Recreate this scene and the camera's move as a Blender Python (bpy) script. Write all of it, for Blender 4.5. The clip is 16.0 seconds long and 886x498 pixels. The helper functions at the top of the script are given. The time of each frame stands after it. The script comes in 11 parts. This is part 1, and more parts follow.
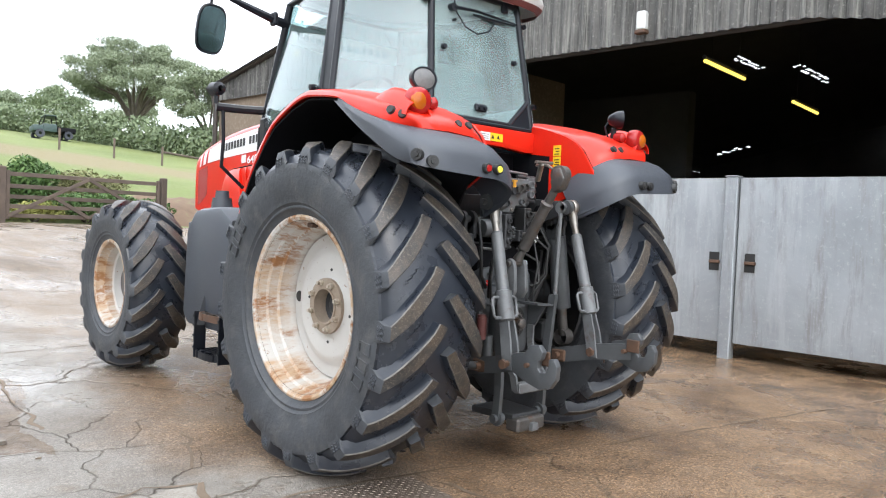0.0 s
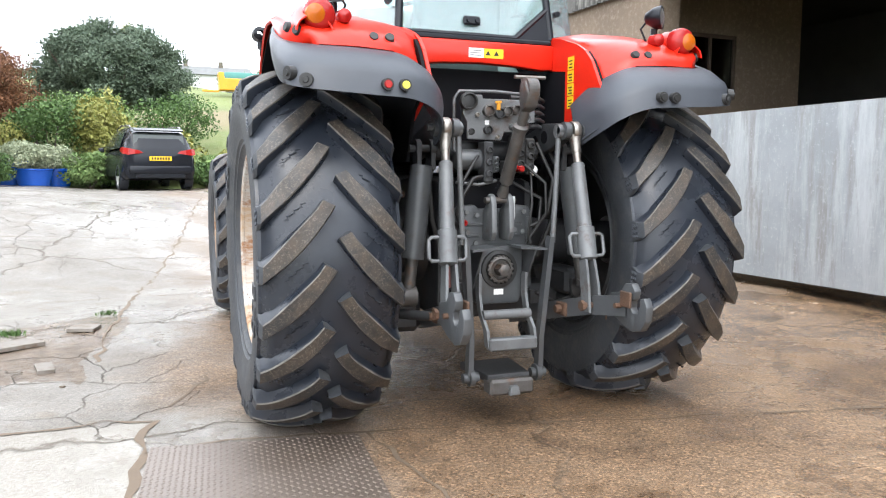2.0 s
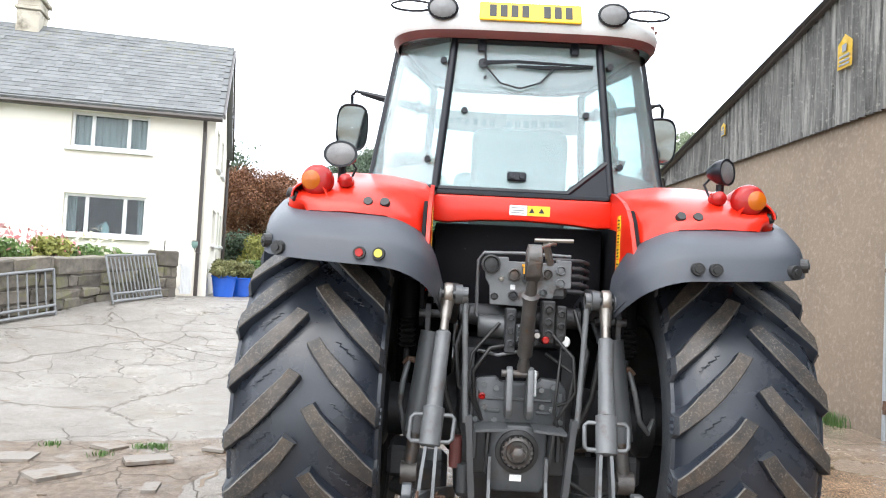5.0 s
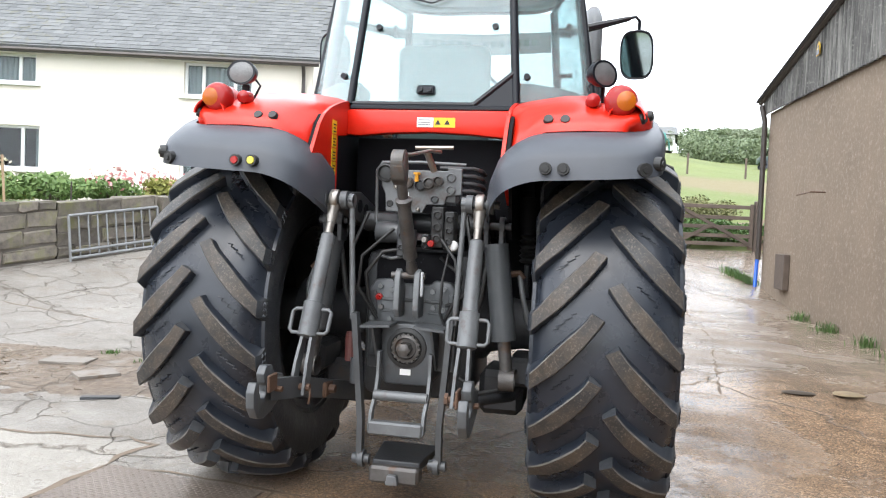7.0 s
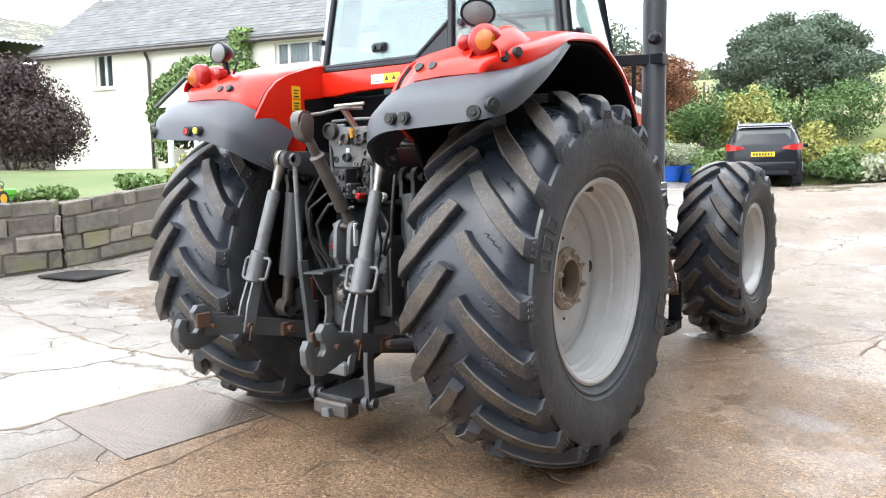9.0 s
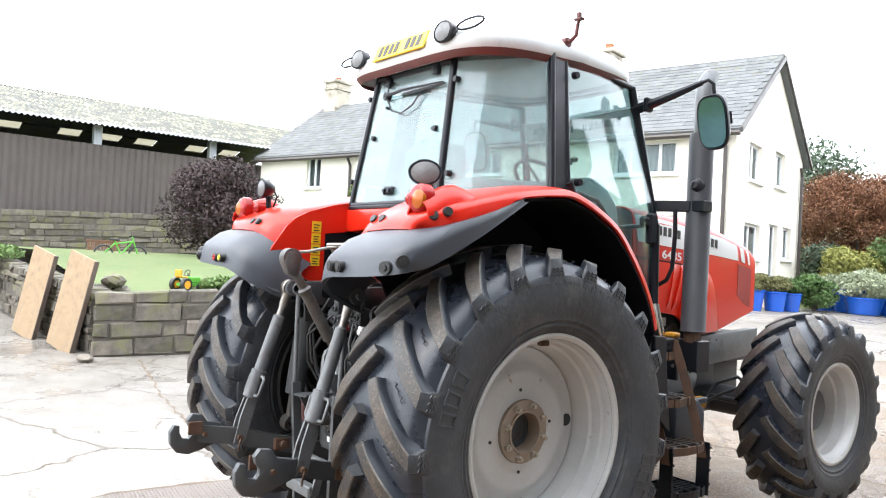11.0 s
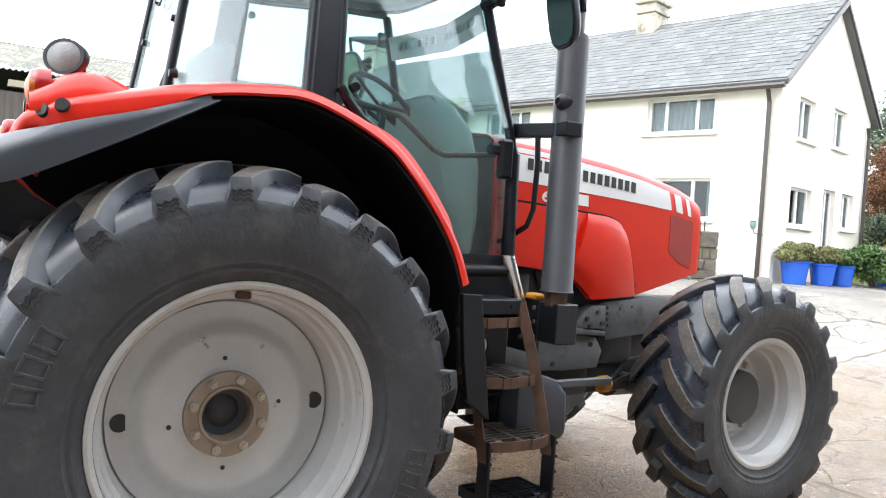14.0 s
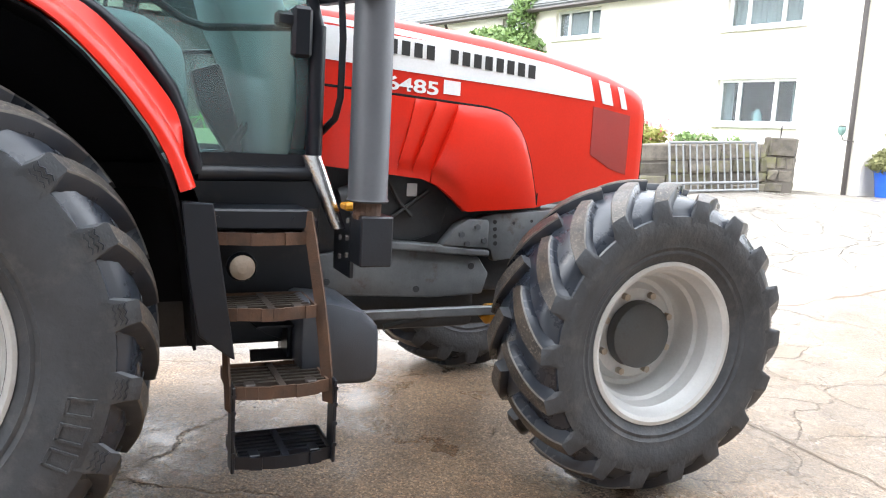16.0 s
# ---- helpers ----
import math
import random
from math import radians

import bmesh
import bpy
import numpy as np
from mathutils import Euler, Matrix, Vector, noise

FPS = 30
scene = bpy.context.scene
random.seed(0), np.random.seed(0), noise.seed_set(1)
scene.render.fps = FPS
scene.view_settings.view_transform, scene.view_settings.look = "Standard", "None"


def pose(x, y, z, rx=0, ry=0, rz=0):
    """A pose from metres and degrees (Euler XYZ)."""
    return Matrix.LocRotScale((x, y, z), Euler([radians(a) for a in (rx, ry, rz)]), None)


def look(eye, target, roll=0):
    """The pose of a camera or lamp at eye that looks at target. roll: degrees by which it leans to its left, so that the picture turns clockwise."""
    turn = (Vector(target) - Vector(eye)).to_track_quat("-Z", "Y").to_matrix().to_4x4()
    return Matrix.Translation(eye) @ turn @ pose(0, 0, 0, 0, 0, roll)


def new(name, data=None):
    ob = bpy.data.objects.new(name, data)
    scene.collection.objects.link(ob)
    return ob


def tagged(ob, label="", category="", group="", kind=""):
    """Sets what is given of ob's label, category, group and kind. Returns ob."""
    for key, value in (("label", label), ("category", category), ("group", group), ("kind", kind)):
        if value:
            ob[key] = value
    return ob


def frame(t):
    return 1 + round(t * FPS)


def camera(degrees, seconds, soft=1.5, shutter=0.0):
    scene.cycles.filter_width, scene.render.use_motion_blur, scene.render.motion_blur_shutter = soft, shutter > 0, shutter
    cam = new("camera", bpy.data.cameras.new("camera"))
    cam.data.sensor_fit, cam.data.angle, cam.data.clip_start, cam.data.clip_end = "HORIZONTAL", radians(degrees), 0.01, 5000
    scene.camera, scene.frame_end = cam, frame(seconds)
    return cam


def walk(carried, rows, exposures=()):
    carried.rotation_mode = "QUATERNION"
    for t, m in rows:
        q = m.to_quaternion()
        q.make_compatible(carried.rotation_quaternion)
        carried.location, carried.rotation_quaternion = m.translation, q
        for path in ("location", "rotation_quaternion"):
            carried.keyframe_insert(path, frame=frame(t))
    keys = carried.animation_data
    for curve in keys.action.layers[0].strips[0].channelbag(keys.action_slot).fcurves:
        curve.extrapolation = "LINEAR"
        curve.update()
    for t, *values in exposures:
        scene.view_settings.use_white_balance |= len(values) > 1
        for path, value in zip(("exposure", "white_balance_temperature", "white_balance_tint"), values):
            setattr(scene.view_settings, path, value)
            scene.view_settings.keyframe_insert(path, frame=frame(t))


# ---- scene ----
cam = camera(59.9, 16.0, 1.1)
PATH = [
    (0, (-3.306, -3.438, 1.335), (-1.952, -1.967, 1.266), 2.4),
    (0.5, (-2.944, -3.619, 1.27), (-1.71, -2.047, 1.189), 1.5),
    (1, (-2.605, -3.748, 1.237), (-1.516, -2.081, 1.042), 0.0),
    (1.5, (-2.117, -3.802, 1.223), (-1.255, -2.004, 1.056), -0.1),
    (2, (-1.567, -3.918, 1.239), (-0.879, -2.05, 1.046), 0.3),
    (2.5, (-1.169, -3.863, 1.254), (-0.689, -1.944, 0.958), 0.7),
    (3, (-0.826, -3.81, 1.318), (-0.472, -1.867, 1.006), 0.6),
    (3.5, (-0.615, -3.801, 1.432), (-0.49, -1.814, 1.242), 1.4),
    (4, (-0.451, -3.882, 1.538), (-0.414, -1.883, 1.562), 1.8),
    (4.2, (-0.465, -3.872, 1.541), (-0.418, -1.875, 1.631), 2.0),
    (6.3, (0.348, -3.953, 1.424), (0.074, -1.972, 1.434), 3.2),
    (6.5, (0.49, -3.99, 1.446), (0.179, -2.015, 1.423), 2.7),
    (7, (0.838, -3.948, 1.378), (0.451, -1.988, 1.304), 2.4),
    (7.5, (1.269, -3.81, 1.355), (0.77, -1.884, 1.152), 1.2),
    (8, (1.736, -3.735, 1.359), (1.003, -1.892, 1.102), 0.6),
    (8.2, (1.935, -3.665, 1.373), (1.08, -1.877, 1.097), 0.6),
    (10.3, (3.394, -2.736, 1.525), (1.918, -1.39, 1.424), 1.1),
    (10.5, (3.469, -2.682, 1.587), (1.943, -1.393, 1.486), 2.4),
    (11, (3.582, -2.582, 1.645), (2.008, -1.348, 1.677), 3.0),
    (11.5, (3.635, -2.507, 1.641), (2.058, -1.278, 1.695), 3.3),
    (12, (3.642, -2.271, 1.612), (2.07, -1.036, 1.665), 3.7),
    (12.5, (3.662, -1.934, 1.612), (2.09, -0.699, 1.665), 3.3),
    (13, (3.733, -1.552, 1.603), (2.087, -0.416, 1.63), 3.0),
    (13.5, (3.668, -1.176, 1.6), (1.992, -0.085, 1.603), 3.8),
    (14, (3.625, -0.819, 1.557), (1.933, 0.246, 1.506), 3.7),
    (14.5, (3.678, -0.436, 1.562), (1.935, 0.539, 1.464), 3.9),
    (15, (3.641, -0.041, 1.514), (1.912, 0.952, 1.356), 4.4),
    (15.5, (3.607, 0.355, 1.495), (1.867, 1.31, 1.249), 3.2),
    (15.8, (3.591, 0.607, 1.52), (1.791, 1.438, 1.257), 2.5),
    (16, (3.603, 0.726, 1.548), (1.792, 1.525, 1.261), 3.1),
]
walk(cam, [(t, look(eye, target, roll)) for t, eye, target, roll in PATH], [(0, 0.78), (1, 0.9), (2, 1.06), (3, 1.16), (4, 1.1), (7, 0.88), (8, 1.09), (10.5, 1.35), (12, 1.18), (13, 1.26), (14.5, 1.42), (16, 1.76)])

# world: overcast, drizzle
world = bpy.data.worlds.new("overcast_sky")
scene.world = world
world.use_nodes = True
wn, wl = world.node_tree.nodes, world.node_tree.links
wn.clear()
sky = wn.new("ShaderNodeTexSky")
sky.sky_type, sky.sun_disc = "NISHITA", False
sky.sun_elevation, sky.sun_rotation = radians(48), radians(200)
sky.air_density, sky.dust_density = 1.0, 6.0
cloud = wn.new("ShaderNodeMix")
cloud.data_type, cloud.blend_type = "RGBA", "MIX"
cloud.inputs[0].default_value = 0.9
cloud.inputs[7].default_value = (12.9, 13.7, 14.9, 1)
wl.new(sky.outputs[0], cloud.inputs[6])
bg = wn.new("ShaderNodeBackground")
bg.inputs[1].default_value = 0.15
wl.new(cloud.outputs[2], bg.inputs[0])
wo = wn.new("ShaderNodeOutputWorld")
wl.new(bg.outputs[0], wo.inputs[0])
sun = new("sun", bpy.data.lights.new("sun", "SUN"))
sun.data.energy, sun.data.angle, sun.data.color = 0.7, radians(35), (1.0, 0.97, 0.92)
sun.matrix_basis = look((0, 0, 60), (14, 42, 0))

# ---------------------------------------------------------------- materials
def nodes_of(m):
    m.use_nodes = True
    nt = m.node_tree
    return nt, nt.nodes, nt.links, nt.nodes["Principled BSDF"]


def noise_tex(nt, scale, detail=6.0, rough=0.6, coord="Object", stretch=None, rand=False):
    tc = nt.nodes.new("ShaderNodeTexCoord")
    src = tc.outputs[coord]
    if stretch:
        mp = nt.nodes.new("ShaderNodeMapping")
        mp.inputs["Scale"].default_value = stretch
        nt.links.new(src, mp.inputs[0])
        src = mp.outputs[0]
    n = nt.nodes.new("ShaderNodeTexNoise")
    n.inputs["Scale"].default_value, n.inputs["Detail"].default_value, n.inputs["Roughness"].default_value = scale, detail, rough
    nt.links.new(src, n.inputs["Vector"])
    if rand:
        n.noise_dimensions = "4D"
        oi = nt.nodes.new("ShaderNodeObjectInfo")
        mu = nt.nodes.new("ShaderNodeMath")
        mu.operation = "MULTIPLY"
        mu.inputs[1].default_value = 40.0
        nt.links.new(oi.outputs["Random"], mu.inputs[0])
        nt.links.new(mu.outputs[0], n.inputs["W"])
    return n.outputs["Fac"]


def ramp(nt, fac, stops):
    r = nt.nodes.new("ShaderNodeValToRGB")
    while len(r.color_ramp.elements) < len(stops):
        r.color_ramp.elements.new(0.5)
    for e, (p, c) in zip(r.color_ramp.elements, stops):
        e.position = p
        e.color = (*c, 1) if len(c) == 3 else c
    nt.links.new(fac, r.inputs[0])
    return r.outputs[0]


def mix(nt, fac, a, b, mode="MIX"):
    m = nt.nodes.new("ShaderNodeMix")
    m.data_type, m.blend_type = "RGBA", mode
    for i, v in ((0, fac), (6, a), (7, b)):
        if isinstance(v, (int, float)):
            m.inputs[i].default_value = v
        elif isinstance(v, tuple):
            m.inputs[i].default_value = (*v, 1)
        else:
            nt.links.new(v, m.inputs[i])
    return m.outputs[2]


def bump(nt, height, strength, distance=0.01, before=None):
    b = nt.nodes.new("ShaderNodeBump")
    b.inputs["Strength"].default_value, b.inputs["Distance"].default_value = strength, distance
    nt.links.new(height, b.inputs["Height"])
    if before:
        nt.links.new(before, b.inputs["Normal"])
    return b.outputs[0]


def surface(name, base, dark=None, scale=6.0, rough=0.6, rough_var=0.15, metal=0.0, bump_s=0.15, fine=90.0, stain=None, stain_at=(0.55, 0.7), stain_scale=2.0, coat=0.0, vary=0.0, spec=0.5, coord="Object"):
    """A plain weathered surface: two scales of noise over the base colour, optional stains with a shape of their own."""
    m = bpy.data.materials.new(name)
    nt, n, l, p = nodes_of(m)
    dark = dark or tuple(c * 0.75 for c in base)
    big = noise_tex(nt, scale, 5, 0.6, coord, rand=bool(vary))
    small = noise_tex(nt, fine, 3, 0.6, coord)
    col = mix(nt, ramp(nt, big, [(0.3, (0, 0, 0)), (0.7, (1, 1, 1))]), dark, base)
    col = mix(nt, 0.18, col, mix(nt, small, tuple(c * 0.5 for c in base), tuple(min(1, c * 1.4) for c in base)))
    if stain:
        f = ramp(nt, noise_tex(nt, stain_scale, 8, 0.7, coord), [(stain_at[0], (0, 0, 0)), (stain_at[1], (1, 1, 1))])
        col = mix(nt, f, col, stain)
    if vary:
        oi = n.new("ShaderNodeObjectInfo")
        hv = n.new("ShaderNodeHueSaturation")
        mr = n.new("ShaderNodeMapRange")
        mr.inputs[3].default_value, mr.inputs[4].default_value = 1 - vary, 1 + vary
        ge = n.new("ShaderNodeNewGeometry")
        fr = n.new("ShaderNodeMath")
        fr.operation = "ADD"
        l.new(oi.outputs["Random"], fr.inputs[0])
        l.new(ge.outputs["Random Per Island"], fr.inputs[1])
        fc = n.new("ShaderNodeMath")
        fc.operation = "FRACT"
        l.new(fr.outputs[0], fc.inputs[0])
        l.new(fc.outputs[0], mr.inputs[0])
        l.new(mr.outputs[0], hv.inputs["Value"])
        l.new(col, hv.inputs["Color"])
        col = hv.outputs[0]
    l.new(col, p.inputs["Base Color"])
    rr = n.new("ShaderNodeMapRange")
    rr.inputs[3].default_value, rr.inputs[4].default_value = max(0.02, rough - rough_var), min(1, rough + rough_var)
    l.new(big, rr.inputs[0])
    l.new(rr.outputs[0], p.inputs["Roughness"])
    p.inputs["Metallic"].default_value = metal
    p.inputs["Coat Weight"].default_value = coat
    p.inputs["Coat Roughness"].default_value = 0.08
    p.inputs["Specular IOR Level"].default_value = spec
    if bump_s:
        l.new(bump(nt, small, bump_s, 0.004), p.inputs["Normal"])
    return m


def glass(name, tint, rough=0.0, dirt_glare=0.0, gloss=0.10):
    m = bpy.data.materials.new(name)
    nt, n, l, p = nodes_of(m)
    n.remove(p)
    tr = n.new("ShaderNodeBsdfTransparent")
    tr.inputs[0].default_value = (*tint, 1)
    gl = n.new("ShaderNodeBsdfGlossy")
    gl.inputs["Roughness"].default_value = 0.03
    fr = n.new("ShaderNodeLayerWeight")
    fr.inputs[0].default_value = 0.5
    pw = n.new("ShaderNodeMath")
    pw.operation = "POWER"
    pw.inputs[1].default_value = 4.0
    l.new(fr.outputs["Facing"], pw.inputs[0])
    ma = n.new("ShaderNodeMath")
    ma.operation = "MULTIPLY_ADD"
    ma.inputs[1].default_value, ma.inputs[2].default_value = 0.5, gloss
    l.new(pw.outputs[0], ma.inputs[0])
    mx = n.new("ShaderNodeMixShader")
    l.new(ma.outputs[0], mx.inputs[0])
    l.new(tr.outputs[0], mx.inputs[1])
    l.new(gl.outputs[0], mx.inputs[2])
    out = mx.outputs[0]
    # milky diffuse film: some dirt, plus reflected sky put in as pale teal
    if dirt_glare:
        df = n.new("ShaderNodeBsdfDiffuse")
        df.inputs[0].default_value = (0.62, 0.76, 0.775, 1)
        m2 = n.new("ShaderNodeMixShader")
        f = ramp(nt, noise_tex(nt, 3.0, 6, 0.7), [(0.3, (dirt_glare * 0.5,) * 3), (0.75, (dirt_glare * 1.6,) * 3)])
        l.new(f, m2.inputs[0])
        l.new(out, m2.inputs[1])
        l.new(df.outputs[0], m2.inputs[2])
        out = m2.outputs[0]
    l.new(out, n["Material Output"].inputs[0])
    return m


def rubber_material():
    m = bpy.data.materials.new("tyre_rubber")
    nt, n, l, p = nodes_of(m)
    big = noise_tex(nt, 3.0, 6, 0.65)
    small = noise_tex(nt, 140.0, 3, 0.6)
    col = mix(nt, ramp(nt, big, [(0.35, (0, 0, 0)), (0.7, (1, 1, 1))]), (0.013, 0.0165, 0.024), (0.024, 0.029, 0.039))
    # dusty film on the rubber
    dust = ramp(nt, noise_tex(nt, 9.0, 8, 0.7), [(0.55, (0, 0, 0)), (0.85, (0.4, 0.4, 0.4))])
    col = mix(nt, dust, col, (0.08, 0.075, 0.07))
    l.new(col, p.inputs["Base Color"])
    rr = ramp(nt, noise_tex(nt, 5.0, 6, 0.65), [(0.35, (0.20, 0.20, 0.20)), (0.65, (0.42, 0.42, 0.42))])
    l.new(rr, p.inputs["Roughness"])
    l.new(bump(nt, small, 0.12, 0.003), p.inputs["Normal"])
    return m


def muddy_rubber():
    m = bpy.data.materials.new("worn_lug_face")
    nt, n, l, p = nodes_of(m)
    mud = ramp(nt, noise_tex(nt, 7.0, 8, 0.7, rand=True), [(0.40, (0, 0, 0)), (0.62, (1, 1, 1))])
    col = mix(nt, mud, (0.024, 0.024, 0.025), (0.066, 0.050, 0.037))
    sp = ramp(nt, noise_tex(nt, 120.0, 6, 0.75, rand=True), [(0.53, (0, 0, 0)), (0.60, (1, 1, 1))])
    col = mix(nt, sp, col, (0.135, 0.115, 0.093))
    dk = ramp(nt, noise_tex(nt, 18.0, 6, 0.7, rand=True), [(0.52, (0, 0, 0)), (0.62, (0.8, 0.8, 0.8))])
    col = mix(nt, dk, col, (0.022, 0.021, 0.021))
    l.new(col, p.inputs["Base Color"])
    l.new(ramp(nt, noise_tex(nt, 4.0, 5, 0.6, rand=True), [(0.4, (0.36, 0.36, 0.36)), (0.62, (0.66, 0.66, 0.66))]), p.inputs["Roughness"])
    l.new(bump(nt, noise_tex(nt, 90, 4, 0.6), 0.35, 0.004), p.inputs["Normal"])
    return m


def ground_material():
    """Wet, stained farm concrete: cracked pale slabs, brown washed mud towards the shed."""
    m = bpy.data.materials.new("wet_concrete")
    nt, n, l, p = nodes_of(m)
    tc = n.new("ShaderNodeTexCoord")
    sep = n.new("ShaderNodeSeparateXYZ")
    l.new(tc.outputs["Object"], sep.inputs[0])

    def math_(op, a, b=None, c=None):
        q = n.new("ShaderNodeMath")
        q.operation = op
        for i, v in enumerate((a, b, c)):
            if v is None:
                continue
            if isinstance(v, (int, float)):
                q.inputs[i].default_value = v
            else:
                l.new(v, q.inputs[i])
        return q.outputs[0]

    X, Y = sep.outputs[0], sep.outputs[1]
    wob = noise_tex(nt, 0.55, 6, 0.6)
    wobs = math_("MULTIPLY", math_("SUBTRACT", wob, 0.5), 5.0)
    # mud wash: strong to the right of and behind the tractor, fading to the left
    aft = n.new("ShaderNodeMapRange")
    aft.interpolation_type = "SMOOTHSTEP"
    aft.inputs[1].default_value, aft.inputs[2].default_value = -0.5, 0.4
    l.new(Y, aft.inputs[0])
    side = math_("ADD", math_("ADD", math_("ADD", X, 0.85), math_("MULTIPLY", aft.outputs[0], 0.40)), math_("MULTIPLY", wobs, 0.5))
    mudx = n.new("ShaderNodeMapRange")
    mudx.interpolation_type = "SMOOTHSTEP"
    mudx.inputs[1].default_value, mudx.inputs[2].default_value = -0.5, 0.5
    l.new(side, mudx.inputs[0])
    fy = n.new("ShaderNodeMapRange")
    fy.interpolation_type = "SMOOTHSTEP"
    fy.inputs[1].default_value, fy.inputs[2].default_value, fy.inputs[3].default_value, fy.inputs[4].default_value = 1.8, 4.6, 1.0, 0.45
    l.new(math_("ADD", Y, wobs), fy.inputs[0])
    mud = math_("MULTIPLY", mudx.outputs[0], fy.outputs[0])
    big = noise_tex(nt, 0.9, 8, 0.65)
    agg = noise_tex(nt, 55.0, 5, 0.7)
    fine = noise_tex(nt, 160.0, 3, 0.6)
    vor = n.new("ShaderNodeTexVoronoi")
    vor.inputs["Scale"].default_value = 70.0
    l.new(tc.outputs["Object"], vor.inputs["Vector"])
    pale = mix(nt, ramp(nt, big, [(0.3, (0, 0, 0)), (0.7, (1, 1, 1))]), (0.18, 0.163, 0.142), (0.272, 0.254, 0.230))
    pale = mix(nt, ramp(nt, noise_tex(nt, 3.2, 8, 0.7), [(0.55, (0, 0, 0)), (0.75, (0.7, 0.7, 0.7))]), pale, (0.20, 0.16, 0.12))
    brown = mix(nt, ramp(nt, noise_tex(nt, 1.6, 7, 0.65), [(0.35, (0, 0, 0)), (0.7, (1, 1, 1))]), (0.165, 0.103, 0.060), (0.29, 0.190, 0.114))
    brown = mix(nt, ramp(nt, agg, [(0.46, (0, 0, 0)), (0.68, (0.7, 0.7, 0.7))]), brown, (0.34, 0.25, 0.17))
    grit = n.new("ShaderNodeSeparateColor")
    gv_ = n.new("ShaderNodeTexVoronoi")
    gv_.inputs["Scale"].default_value = 105.0
    l.new(tc.outputs["Object"], gv_.inputs["Vector"])
    l.new(gv_.outputs["Color"], grit.inputs[0])
    col = mix(nt, mud, pale, brown)
    speck = ramp(nt, grit.outputs[0], [(0.0, (0.42, 0.42, 0.42)), (0.45, (0.88, 0.88, 0.88)), (0.82, (1.15, 1.15, 1.15)), (1.0, (1.8, 1.75, 1.7))])
    col = mix(nt, math_("ADD", math_("MULTIPLY", mud, 0.6), 0.38), col, mix(nt, 1.0, col, speck, "MULTIPLY"))
    col = mix(nt, 0.6, col, mix(nt, 1.0, col, ramp(nt, fine, [(0.3, (0.28, 0.265, 0.25)), (0.7, (1.72, 1.72, 1.72))]), "MULTIPLY"))
    col = mix(nt, ramp(nt, vor.outputs["Distance"], [(0.0, (0.35, 0.35, 0.35)), (0.28, (0, 0, 0))]), col, (0.1, 0.085, 0.07))
    # one newer, drier slab beside the cover plate
    wig = math_("MULTIPLY", math_("SUBTRACT", noise_tex(nt, 7.0, 6, 0.6), 0.5), 0.10)
    dry = math_("MULTIPLY", math_("LESS_THAN", math_("ADD", X, wig), -1.67), math_("LESS_THAN", math_("ADD", Y, wig), 0.10))
    far = n.new("ShaderNodeMapRange")
    far.interpolation_type = "SMOOTHSTEP"
    far.inputs[1].default_value, far.inputs[2].default_value = -5.2, -2.8
    l.new(math_("ADD", X, math_("MULTIPLY", wobs, 0.4)), far.inputs[0])
    dry = math_("MULTIPLY", dry, far.outputs[0])
    col = mix(nt, math_("MULTIPLY", dry, 0.75), col, mix(nt, ramp(nt, agg, [(0.38, (0, 0, 0)), (0.62, (1, 1, 1))]), (0.27, 0.245, 0.21), (0.40, 0.375, 0.335)))
    # mud and straw in the broken strip
    strip = math_("MULTIPLY", math_("LESS_THAN", math_("ABSOLUTE", math_("ADD", math_("SUBTRACT", Y, 1.85), math_("MULTIPLY", wobs, 0.42))), 0.78), 0.9)
    stripy = math_("MULTIPLY", math_("GREATER_THAN", math_("ADD", X, math_("MULTIPLY", wobs, 0.9)), -5.6), math_("LESS_THAN", math_("ADD", X, math_("MULTIPLY", wobs, 0.22)), -1.95))
    sf = math_("MULTIPLY", math_("MULTIPLY", strip, stripy), ramp(nt, noise_tex(nt, 2.4, 8, 0.7), [(0.34, (0, 0, 0)), (0.46, (1, 1, 1))]))
    col = mix(nt, sf, col, mix(nt, ramp(nt, noise_tex(nt, 14.0, 7, 0.7), [(0.4, (0, 0, 0)), (0.62, (1, 1, 1))]), (0.095, 0.066, 0.045), (0.19, 0.145, 0.105)))
    # crazed cracks in the old pale slabs, fewer under the mud
    warp = n.new("ShaderNodeVectorMath")
    warp.operation = "MULTIPLY_ADD"
    wn_ = n.new("ShaderNodeTexNoise")
    wn_.inputs["Scale"].default_value, wn_.inputs["Detail"].default_value = 2.6, 9
    l.new(tc.outputs["Object"], wn_.inputs["Vector"])
    l.new(wn_.outputs["Color"], warp.inputs[0])
    warp.inputs[1].default_value = (0.5, 0.5, 0.0)
    l.new(tc.outputs["Object"], warp.inputs[2])

    def cracks(scale, width):
        v = n.new("ShaderNodeTexVoronoi")
        v.feature, v.voronoi_dimensions = "DISTANCE_TO_EDGE", "2D"
        v.inputs["Scale"].default_value = scale
        l.new(warp.outputs[0], v.inputs["Vector"])
        return ramp(nt, v.outputs["Distance"], [(0.0, (1, 1, 1)), (width, (0.65, 0.65, 0.65)), (width * 2.2, (0, 0, 0))])

    patch = ramp(nt, noise_tex(nt, 0.33, 4, 0.6), [(0.44, (0.0, 0.0, 0.0)), (0.56, (1, 1, 1))])
    bare = math_("SUBTRACT", 1.0, math_("MULTIPLY", mud, 0.92))
    cr = math_("MULTIPLY", math_("MULTIPLY", cracks(1.7, 0.007), patch), bare)
    cr = math_("MAXIMUM", cr, math_("MULTIPLY", cracks(0.42, 0.0045), math_("MAXIMUM", bare, 0.5)))
